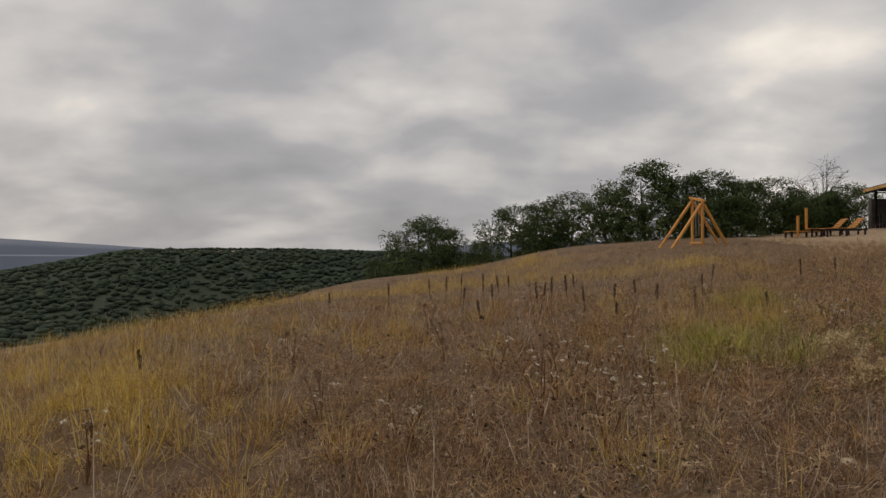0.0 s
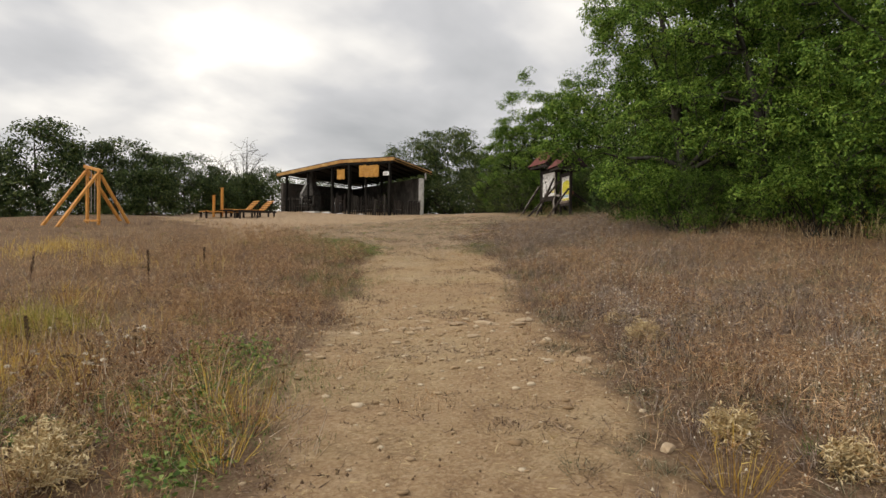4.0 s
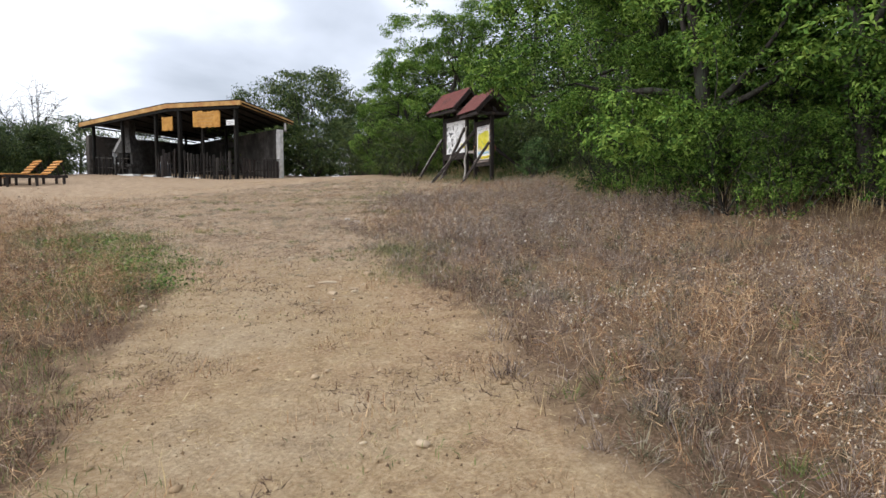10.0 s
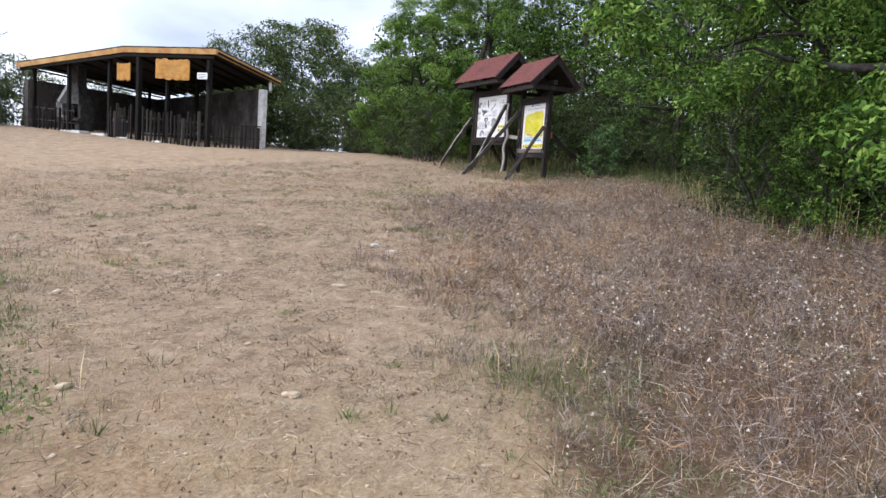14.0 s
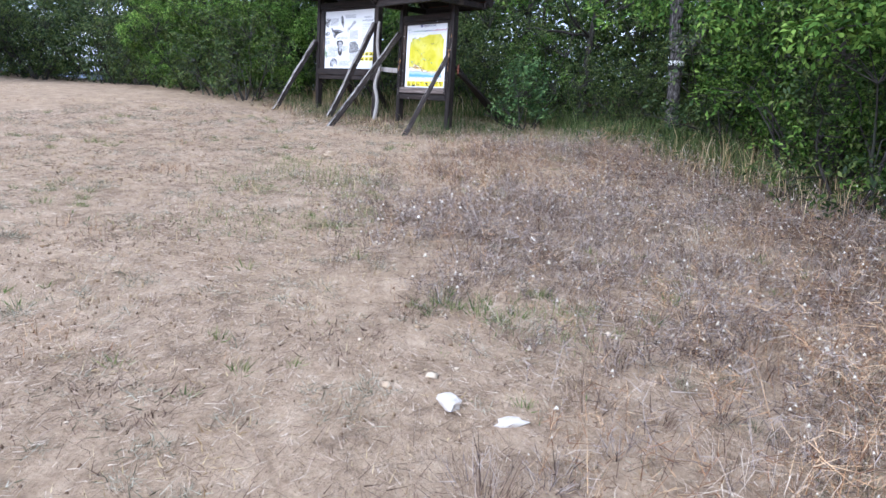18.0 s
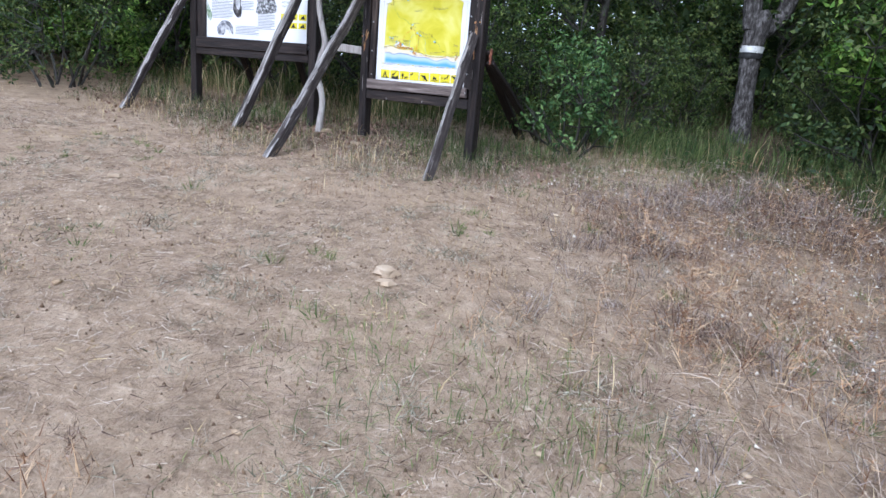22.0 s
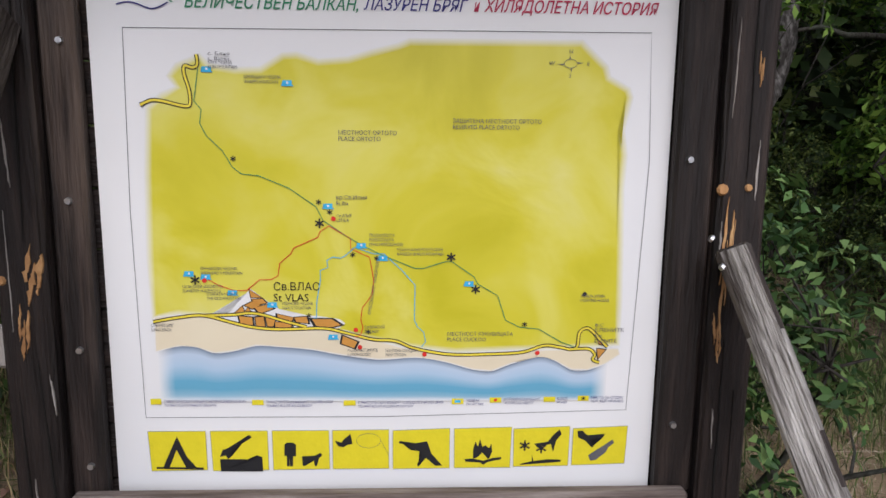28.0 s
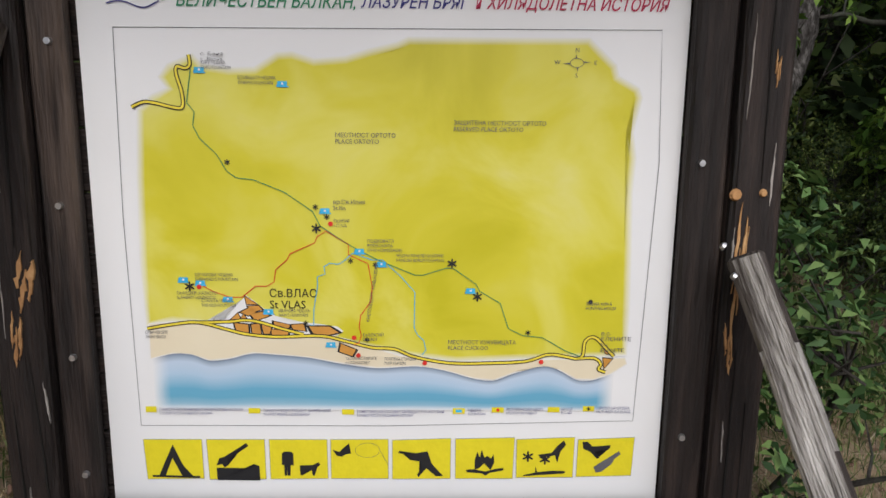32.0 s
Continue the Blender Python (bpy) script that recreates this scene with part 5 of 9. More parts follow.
branch_pts = [((28.58, 21.33, 2.6), 0.04), ((28.64, 21.29, 3.0), 0.034), ((28.70, 21.38, 3.3), 0.033), ((28.72, 21.29, 3.6), 0.031), ((28.78, 21.38, 3.95), 0.029), ((28.76, 21.38, 4.2), 0.027), ((28.80, 21.37, 4.42), 0.024)]
v, f = furrowed([(np.array((I1 @ Vector(p))[:]), r) for p, r in branch_pts], 3, 14)
link_mesh("crooked_prop", v, f, PALE_WOOD, rules_board, "crooked bare grey branch used as a prop", smooth=True)


def sliver(x0, z0, x1, z1, width, seed, y=-0.0575, depth=0.004):
    """A jagged strip of torn wood between two places on a post's face."""
    r = random.Random(seed)
    n = 9
    left, right = [], []
    for k in range(n + 1):
        f = k / n
        w = width * (math.sin(math.pi * min(max(f, 0.04), 0.97)) ** 0.6) * r.uniform(0.35, 1.0)
        cx, cz = x0 + (x1 - x0) * f + r.uniform(-0.2, 0.2) * width, z0 + (z1 - z0) * f
        left.append((cx - w / 2, cz + r.uniform(-0.006, 0.006)))
        right.append((cx + w / 2, cz + r.uniform(-0.006, 0.006)))
    bm = bmesh.new()
    a, b = [bm.verts.new((p, y, q)) for p, q in left], [bm.verts.new((p, y, q)) for p, q in right]
    for k in range(n):
        bm.faces.new((a[k], b[k], b[k + 1], a[k + 1]))
    thicken(bm, (0, depth + 0.002, 0))
    return bm


for k, (x0, z0, x1, z1, w) in enumerate(((0.664, 1.29, 0.656, 1.02, 0.016), (0.652, 1.06, 0.660, 0.955, 0.014), (0.672, 1.26, 0.668, 1.15, 0.006), (-0.648, 1.185, -0.668, 1.075, 0.034), (-0.676, 1.075, -0.687, 0.965, 0.02), (0.70, 1.56, 0.70, 1.50, 0.008))):
    for j in range(3):
        a, b = ((0.0, 0.62), (0.3, 1.0), (0.12, 0.8))[j]
        off = w * (-0.35, 0.05, 0.4)[j]
        part("split", sliver(x0 + (x1 - x0) * a + off, z0 + (z1 - z0) * a, x0 + (x1 - x0) * b + off, z0 + (z1 - z0) * b, w * 0.42, 7 * k + j + 3, y=-0.0575 - 0.0006 * j), SPLINTER, map_board, "fresh orange split in the dark wood")
for k, (x0, z0, x1, z1, w) in enumerate(((-0.655, 1.66, -0.668, 1.2, 0.004), (-0.66, 0.96, -0.646, 0.62, 0.004), (-0.70, 0.9, -0.69, 0.45, 0.003), (0.685, 1.7, 0.690, 1.33, 0.004), (0.672, 1.0, 0.676, 0.5, 0.004), (0.70, 0.9, 0.705, 0.3, 0.003), (-0.66, 0.5, -0.668, 0.15, 0.004))):
    part("crack", sliver(x0, z0, x1, z1, w, k + 23, depth=0.002), SOOT, map_board)
for k, (x0, z0, x1, z1, w) in enumerate(((-0.69, 1.42, -0.684, 1.30, 0.006), (-0.70, 1.25, -0.70, 1.02, 0.003), (-0.64, 0.94, -0.634, 0.86, 0.004), (0.648, 1.24, 0.648, 1.16, 0.004), (0.71, 1.40, 0.708, 1.28, 0.005), (0.66, 0.86, 0.662, 0.78, 0.004), (-0.685, 0.72, -0.68, 0.55, 0.004), (0.655, 1.62, 0.652, 1.44, 0.003))):
    part("scuff", sliver(x0, z0, x1, z1, w, k + 43, depth=0.002), PALE_WOOD, map_board, "pale scuff on the stained post")
for x, z, r in ((0.645, 1.304, 0.012), (0.695, 1.308, 0.008), (-0.715, 1.121, 0.010)):
    bm = bmesh.new()
    bmesh.ops.create_cone(bm, cap_ends=True, segments=9, radius1=r, radius2=r * 0.7, depth=0.006, matrix=Matrix.Translation((x, -0.058, z)) @ Matrix.Rotation(math.pi / 2, 4, "X"))
    part("knot", bm, SPLINTER, map_board, "bare yellow knot in the dark post")
part("torn_patch", sliver(0.78, 1.08, 0.775, 0.93, 0.03, 91, y=0.06, depth=0.02), TORN_WOOD, map_board, "torn reddish wood on the rear prop")
for x, z in ((-0.585, 1.56), (-0.59, 1.27), (-0.59, 0.98), (-0.585, 0.74), (0.59, 1.66), (0.585, 1.36), (0.588, 0.82), (0.3, 1.77), (-0.35, 0.50), (0.1, 0.51), (0.62, 0.64)):
    bm = bmesh.new()
    bmesh.ops.create_cone(bm, cap_ends=True, segments=10, radius1=0.0075, radius2=0.006, depth=0.008, matrix=Matrix.Translation((x, -0.038 if z > 0.7 else -0.09 if z > 0.6 else -0.06, z)) @ Matrix.Rotation(math.pi / 2, 4, "X"))
    part("screw", bm, STEEL, map_board)

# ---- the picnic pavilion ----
# floor, timber and rear wall under the roof: interior shade put into their colours
SHADED_FLOOR = material("floor_darkened_for_shade", ((0.03, 0.025, 0.02), (0.06, 0.05, 0.042), (0.10, 0.085, 0.07)), scale=4, rough=0.95, bump=0.3)
SHADED_WOOD = material("wood_darkened_for_shade", ((0.004, 0.004, 0.004), (0.010, 0.009, 0.008), (0.024, 0.021, 0.019)), scale=6, rough=0.85, bump=0.5, stretch=(7, 7, 0.6), spec=0.15)
SHADED_PLASTER = material("plaster_darkened_for_shade", ((0.028, 0.025, 0.022), (0.06, 0.054, 0.048), (0.12, 0.11, 0.10)), scale=2.2, rough=0.92, bump=0.4, bump_scale=20, wear=(0.03, 0.027, 0.024), wear_scale=0.7)
PAV_A, PAV_B, PAV_C, PAV_D = Vector((27.4, 42.7, 5.55)), Vector((27.73, 36.16, 6.02)), Vector((28.72, 32.5, 6.02)), Vector((32.1, 32.9, 5.47))
PAV_E = Vector((34.9, 43.9, 5.24))
PAV_M = PAV_D.lerp(PAV_E, 0.4)
pav = thing("picnic_pavilion", pose(0, 0, 0), "open picnic pavilion, dark roof, orange fascia, plastered rear walls", "pavilion")
FLOOR_Z = 2.79


def slab(corners, thick, mat, name, label=""):
    bm = bmesh.new()
    lo = [bm.verts.new(c - Vector((0, 0, thick))) for c in corners]
    hi = [bm.verts.new(c) for c in corners]
    n = len(corners)
    bm.faces.new(hi)
    bm.faces.new(lo[::-1])
    for k in range(n):
        bm.faces.new((lo[k], lo[(k + 1) % n], hi[(k + 1) % n], hi[k]))
    bmesh.ops.recalc_face_normals(bm, faces=bm.faces)
    return part(name, bm, mat, pav, label)


up = Vector((0, 0, 0.10))
slab([PAV_C + up, PAV_B + up, PAV_M + up, PAV_D + up], 0.05, ROOF_DARK, "roof", "dark felt roof")
slab([PAV_B + up, PAV_A + up, PAV_E + up, PAV_M + up], 0.05, ROOF_DARK, "roof", "dark felt roof")
for a, b in ((PAV_A, PAV_B), (PAV_B, PAV_C), (PAV_C, PAV_D)):
    d = (b - a).normalized()
    part("fascia", beam(a - d * 0.02, b + d * 0.02, 0.035, 0.185, bevel=0.004), FASCIA_WOOD, pav, "orange painted fascia board")
    part("drip_edge", beam(a + Vector((0, 0, 0.115)), b + Vector((0, 0, 0.115)), 0.03, 0.042, bevel=0.003), ROOF_DARK, pav)
for k in range(13):
    f = k / 12
    p = PAV_C.lerp(PAV_B, f * 2) if f <= 0.5 else PAV_B.lerp(PAV_A, f * 2 - 1)
    q = PAV_D.lerp(PAV_E, f)
    # near-black timber carries the shade under the roof
    part("rafter", beam(p + Vector((0.08, 0, -0.03)), q + Vector((0, 0, -0.03)), 0.11, 0.06, bevel=0), SHADED_WOOD, pav)


def wall(a, b, z0, z1a, z1b, thick, mat, name, label):
    d = Vector((b[0] - a[0], b[1] - a[1], 0)).normalized()
    n = Vector((-d.y, d.x, 0)) * thick / 2
    bm = bmesh.new()
    vs = [bm.verts.new((p[0] + s * n.x, p[1] + s * n.y, z)) for p, zz in ((a, z1a), (b, z1b)) for s in (-1, 1) for z in (z0, zz)]
    for q in ((0, 1, 3, 2), (4, 6, 7, 5), (0, 4, 5, 1), (2, 3, 7, 6), (1, 5, 7, 3), (0, 2, 6, 4)):
        bm.faces.new([vs[i] for i in q])
    bmesh.ops.recalc_face_normals(bm, faces=bm.faces)
    bmesh.ops.subdivide_edges(bm, edges=bm.edges[:], cuts=3, use_grid_fill=True)
    return part(name, bm, mat, pav, label)


# rear wall in plaster darkened for the shade inside
wall((30.75, 32.3), (34.1, 43.3), 2.4, 5.06, 5.0, 0.22, SHADED_PLASTER, "rear_wall", "grey plastered rear wall")
wall((34.1, 43.2), (27.6, 42.4), 2.4, 5.04, 5.04, 0.22, PLASTER, "side_wall", "grey plastered side wall")
part("end_pier", box(30.52, 30.74, 32.1, 32.34, 2.5, 5.02, bevel=0.015), WHITEWASH, pav, "whitewashed pier at the end of the wall")
for (x, y), w in zip(((28.78, 32.87), (28.3, 34.44), (27.98, 35.6), (27.9, 37.2), (27.75, 39.6), (27.72, 42.0), (30.75, 36.0), (31.6, 38.9), (32.3, 41.2)), (0.15, 0.1, 0.16, 0.13, 0.12, 0.13, 0.11, 0.11, 0.11)):
    f = max(0, min(1, (y - 32.5) / 10.5))
    top = 6.0 - max(0.0, y - 36.2) * 0.072 if x < 29 else 5.42
    part("roof_post", beam((x, y, float(land(x, y)) - 0.1), (x, y, top), w, w, rough=0.01, cuts=6, seed=y), SHADED_WOOD, pav)
part("purlin", beam((28.78, 32.6, 5.84), (27.8, 36.1, 5.84), 0.12, 0.10), SHADED_WOOD, pav)
part("purlin", beam((27.8, 36.1, 5.84), (27.5, 42.6, 5.42), 0.12, 0.10), SHADED_WOOD, pav)
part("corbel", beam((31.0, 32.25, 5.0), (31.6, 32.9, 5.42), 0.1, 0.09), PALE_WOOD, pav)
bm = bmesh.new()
part("concrete_floor", box(28.2, 33.8, 32.9, 42.9, 2.5, FLOOR_Z, bevel=0.02), SHADED_FLOOR, pav)
for k, (x, y, n, w) in enumerate(((27.75, 39.2, 1.3, 0.4), (27.85, 37.6, 0.8, 0.35), (28.0, 36.3, 0.6, 0.4), (28.25, 35.0, 0.9, 0.3))):
    part("door_slab", box(x - w / 2, x + w / 2, y - n / 2, y + n / 2, float(land(x - w, y)) - 0.12, float(land(x - w, y)) + 0.09 - 0.01 * k, bevel=0.02), WHITEWASH, pav, "pale concrete edging slab")
FENCE_WOOD = material("dark_weathered_fence_wood", ((0.010, 0.008, 0.007), (0.026, 0.022, 0.02), (0.075, 0.067, 0.06)), scale=6, rough=0.9, bump=0.5, stretch=(8, 8, 0.5), obj_random=0.4)
# picket fences
rs = np.random.RandomState(4)


def fence(a, b, n, h, mat, label):
    root = thing("picket_fence", Matrix(), label, "fence", group="fences of the pavilion")
    a, b = Vector((*a, 0)), Vector((*b, 0))
    for k in range(n):
        p = a.lerp(b, (k + 0.5) / n)
        z = float(land(p.x, p.y))
        hh = h * rs.uniform(0.82, 1.08)
        part("picket", beam((p.x, p.y, z - 0.03), (p.x + rs.uniform(-0.02, 0.02), p.y + rs.uniform(-0.03, 0.03), z + hh), 0.10 * rs.uniform(0.7, 1.2), 0.035, bevel=0.004), mat, root)
    for z in (0.35, 0.8):
        part("rail", beam(a + Vector((0.05, 0, float(land(a.x, a.y)) + z)), b + Vector((0.05, 0, float(land(b.x, b.y)) + z)), 0.07, 0.035), mat, root)
    return root


fence((28.62, 33.0), (27.98, 35.4), 15, 1.12, FENCE_WOOD, "weathered grey picket fence along the pavilion's front")
fence((28.95, 32.75), (30.5, 32.15), 11, 0.85, DARK_WOOD, "dark picket fence between post and white pier")
fence((27.9, 35.8), (27.78, 37.1), 9, 1.15, DARK_WOOD, "dark picket fence beside the brick barbecue")
fence((27.6, 39.0), (27.5, 41.6), 10, 0.85, FENCE_WOOD, "grey picket fence at the far end of the pavilion")


def ragged_sign(name, m, w, h, label, mat, seed):
    """A thin carved board with ragged top and bottom edges."""
    r = np.random.RandomState(seed)
    n = 16
    top = [(-w / 2 + w * k / n, h / 2 + r.uniform(-0.05, 0.03)) for k in range(n + 1)]
    bot = [(w / 2 - w * k / n, -h / 2 + r.uniform(-0.03, 0.05)) for k in range(n + 1)]
    root = thing(name, m, label, "sign")
    bm = flat_poly(top + bot, -0.02)
    thicken(bm, (0, 0.04, 0))
    part("panel", bm, mat, root)
    return root


front_turn = math.degrees(math.atan2(-3.66, 0.99))
s1 = ragged_sign("wooden_sign", pose(28.22, 34.08, 5.38, 0, 0, front_turn), 1.38, 0.7, "ragged-edged orange wooden sign under the pavilion eaves", SIGN_ORANGE, 3)
part("carved_line", rects([(-0.5 + 0.03 * k, 0.45 - 0.05 * k, 0.17 - 0.14 * k, 0.2 - 0.14 * k) for k in range(4)], -0.0265), FASCIA_WOOD, s1, "unreadable carved lines")
s2 = ragged_sign("wooden_sign", pose(27.72, 36.1, 5.25, 0, 0, front_turn), 0.56, 0.6, "small square orange wooden sign under the pavilion eaves", SIGN_ORANGE, 6)
s3 = thing("white_sign", pose(28.55, 32.94, 5.2, 0, 0, front_turn), "small white enamel sign on the corner post", "sign")
part("plate", box(-0.2, 0.2, -0.012, 0.012, -0.11, 0.11, bevel=0.004), SIGN_WHITE, s3)
part("printed_line", rects([(-0.15, 0.12, 0.03, 0.055), (-0.15, 0.14, -0.02, 0.0), (-0.15, 0.05, -0.07, -0.05)], -0.0135), INK_LIGHT, s3, "unreadable printed lines")


def barbecue():
    root = thing("brick_barbecue", pose(28.5, 40.4, 2.76, 0, 0, -78) @ Matrix.Diagonal((0.74, 0.9, 1, 1)), "sooty brick barbecue with a tapering whitewashed hood", "barbecue")
    part("base", box(-0.75, -0.45, -0.4, 0.4, 0, 0.75), BRICK_GREY, root)
    part("base", box(0.45, 0.75, -0.4, 0.4, 0, 0.75), BRICK_GREY, root)
    part("hood_edge", beam((-0.735, -0.36, 0.86), (-0.735, -0.36, 1.42), 0.03, 0.26), WHITEWASH, root, "whitewashed edge of the hood")
    part("hood_edge", beam((-0.73, -0.36, 1.42), (-0.27, -0.08, 2.24), 0.03, 0.24), WHITEWASH, root, "whitewashed edge of the hood")
    # thin black panel painting in the dark of the sooty fire hollow
    part("fire_opening_panel", box(-0.42, 0.42, -0.425, -0.41, 0.95, 1.36, bevel=0), SOOT, root, "black sooty panel standing for the dark fire opening")
    part("back_panel", box(-0.45, 0.45, 0.25, 0.4, 0, 1.3), SOOT, root)
    part("hearth_slab", box(-0.8, 0.8, -0.5, 0.42, 0.75, 0.85), BRICK_GREY, root)
    part("cheek", box(-0.7, -0.5, -0.3, 0.4, 0.85, 1.45), WHITEWASH, root)
    part("cheek", box(0.5, 0.7, -0.3, 0.4, 0.85, 1.45), BRICK_GREY, root)
    bm = bmesh.new()
    lo = [bm.verts.new((x, y, 1.4)) for x, y in ((-0.72, -0.4), (0.72, -0.4), (0.72, 0.4), (-0.72, 0.4))]
    hi = [bm.verts.new((x, y, 2.25)) for x, y in ((-0.24, -0.1), (0.24, -0.1), (0.24, 0.35), (-0.24, 0.35))]
    for k in range(4):
        bm.faces.new((lo[k], lo[(k + 1) % 4], hi[(k + 1) % 4], hi[k]))
    bm.faces.new(hi)
    bm.faces.new(lo[::-1])
    bmesh.ops.recalc_face_normals(bm, faces=bm.faces)
    part("hood", bm, BRICK_GREY, root, "sooty plastered hood")
    part("chimney", box(-0.24, 0.24, -0.1, 0.35, 2.25, 3.15), BRICK_GREY, root)
    part("chimney_cap", box(-0.3, 0.3, -0.16, 0.41, 3.15, 3.22), BRICK_GREY, root)
    for x in (-0.4, -0.2, 0, 0.2, 0.4):
        part("grill_bar", beam((x, -0.45, 0.98), (x, 0.2, 0.98), 0.012, 0.012, bevel=0), SOOT, root)


barbecue()


def picnic_table(m):
    root = thing("picnic_table", m, "dark stained picnic table with fixed benches", "table", group="tables in the pavilion")
    for k in range(4):
        part("table_plank", box(-0.8, 0.8, -0.36 + k * 0.18 + 0.004, -0.36 + (k + 1) * 0.18 - 0.004, 0.71, 0.75), DARK_WOOD, root)
    for y in (-0.68, 0.68):
        part("bench_plank", box(-0.8, 0.8, y - 0.14, y + 0.14, 0.41, 0.45), RAW_WOOD, root)
    for x in (-0.6, 0.6):
        part("cross_beam", box(x - 0.03, x + 0.03, -0.8, 0.8, 0.34, 0.41), DARK_WOOD, root)
        for s in (-1, 1):
            part("leg", beam((x, s * 0.62, 0), (x, s * 0.2, 0.71), 0.09, 0.045), DARK_WOOD, root)
    return root


t1 = picnic_table(pose(29.7, 34.6, FLOOR_Z, 0, 0, 80))
copy_thing(t1, pose(30.6, 37.6, FLOOR_Z, 0, 0, 82))
copy_thing(t1, pose(31.2, 40.4, FLOOR_Z, 0, 0, 78))
bin_ = thing("litter_bin", pose(28.2, 37.05, FLOOR_Z), "blue-grey plastic litter bin behind the fence", "bin")
bm = bmesh.new()
bmesh.ops.create_cone(bm, cap_ends=True, segments=14, radius1=0.23, radius2=0.28, depth=0.75, matrix=Matrix.Translation((0, 0, 0.375)))
part("body", bm, BLUE_BIN, bin_)
bm = bmesh.new()
bmesh.ops.create_cone(bm, cap_ends=True, segments=14, radius1=0.3, radius2=0.22, depth=0.09, matrix=Matrix.Translation((0, 0, 0.795)))
part("lid", bm, SIGN_WHITE, bin_, "pale bin lid")


# ---- wooden swing frame ----
def swing_frame():
    z = float(land(12.5, 31.6))
    root = thing("climbing_structure", pose(12.55, 31.6, z, 0, 0, 20), "orange varnished timber climbing frame standing in the grass", "climbing frame")
    top = 2.22
    for y in (-0.42, 0.42):
        part("mast", beam((y * 0.18, y, -0.1), (y * 0.18, y, top - 0.16 * (y < 0)), 0.10, 0.10), ORANGE_WOOD, root)
    part("top_beam", beam((0.11, 0.62, top + 0.07), (-0.11, -0.62, top - 0.17), 0.11, 0.11), ORANGE_WOOD, root)
    for y, x1, x2 in ((-0.42, -1.9, 1.35), (0.42, -1.75, 1.95)):
        for x in (x1, x2):
            part("brace", beam((x, y * 1.3, -0.15), (y * 0.18 + 0.07 * (1 if x > 0 else -1), y, top - 0.14 - 0.16 * (y < 0)), 0.11, 0.10), ORANGE_WOOD, root)
    part("foot_rail", beam((-0.1, -0.5, 0.14), (0.1, 0.6, 0.14), 0.1, 0.08), ORANGE_WOOD, root)
    for y in (-0.1, 0.1):
        part("rope", beam((0, y, 0.45), (0, y, top), 0.02, 0.02, bevel=0), PALE_WOOD, root)


swing_frame()


def lounger(m, label):
    root = thing("wooden_lounger", m, label, "sun lounger", group="sun loungers")
    for y in (-0.35, 0.35):
        part("side_beam", box(-1.05, 1.05, y - 0.035, y + 0.035, 0.30, 0.40), DARK_WOOD, root)
    for x in (-0.95, 0.0, 0.92):
        for y in (-0.35, 0.35):
            part("leg", box(x - 0.04, x + 0.04, y - 0.04, y + 0.04, -0.05, 0.30), DARK_WOOD, root)
    for k in range(12):
        x = -1.0 + k * 0.115
        part("slat", box(x, x + 0.09, -0.4, 0.4, 0.402, 0.43), ORANGE_WOOD, root)
    c, s = math.cos(radians(46)), math.sin(radians(46))
    for k in range(5):
        p = 0.06 + k * 0.145
        part("back_slat", box(-0.04, 0.04, -0.4, 0.4, 0.0, 0.035, m=Matrix.Translation((0.42 + c * p, 0, 0.43 + s * p)) @ Matrix.Rotation(radians(-46), 4, "Y")), ORANGE_WOOD, root)
    for y in (-0.3, 0.3):
        part("back_rail", beam((0.40, y, 0.40), (0.42 + c * 0.74, y, 0.40 + s * 0.74), 0.05, 0.05), DARK_WOOD, root)
        part("back_prop", beam((0.42 + c * 0.62, y, 0.4 + s * 0.62), (1.02, y, 0.38), 0.04, 0.04), DARK_WOOD, root)
    return root


for x, y, lab in ((21.75, 35.5, "slatted wooden sun lounger with raised orange back"), (21.55, 36.6, "second slatted sun lounger with raised orange back")):
    lounger(pose(x, y, float(land(x, y)) - 0.02, 0, 0, -6), lab)
deck = thing("low_platform", pose(20.5, 37.0, float(land(20.5, 37.0)), 0, 0, -10), "low slatted timber platform beside the loungers", "platform")
for k in range(8):
    part("plank", box(-0.9, 0.9, -0.6 + k * 0.15, -0.6 + k * 0.15 + 0.13, 0.3, 0.34), ORANGE_WOOD, deck)
for x in (-0.8, 0.8):
    for y in (-0.5, 0.5):
        part("leg", box(x - 0.05, x + 0.05, y - 0.05, y + 0.05, -0.05, 0.3), DARK_WOOD, deck)
for x, y, h, lab in ((20.75, 38.1, 1.15, "short orange timber post"), (21.15, 37.95, 1.55, "tall orange timber post")):
    p = thing("timber_post", pose(x, y, float(land(x, y))), lab, "post", group="posts by the platform")
    part("shaft", box(-0.06, 0.06, -0.06, 0.06, -0.05, h, bevel=0.012), ORANGE_WOOD, p)
    part("cap", box(-0.075, 0.075, -0.075, 0.075, h, h + 0.03, bevel=0.01), ORANGE_WOOD, p)

# ---- grasses and dry herbs ----
def patch(x, y):
    """Growth is taller in some patches than in others."""
    return np.clip(0.8 + 0.36 * wave(x, y, 0.7, 91) + 0.3 * wave(x, y, 0.2, 92) + 0.34 * wave(x, y, 0.08, 93), 0.25, 1.7)


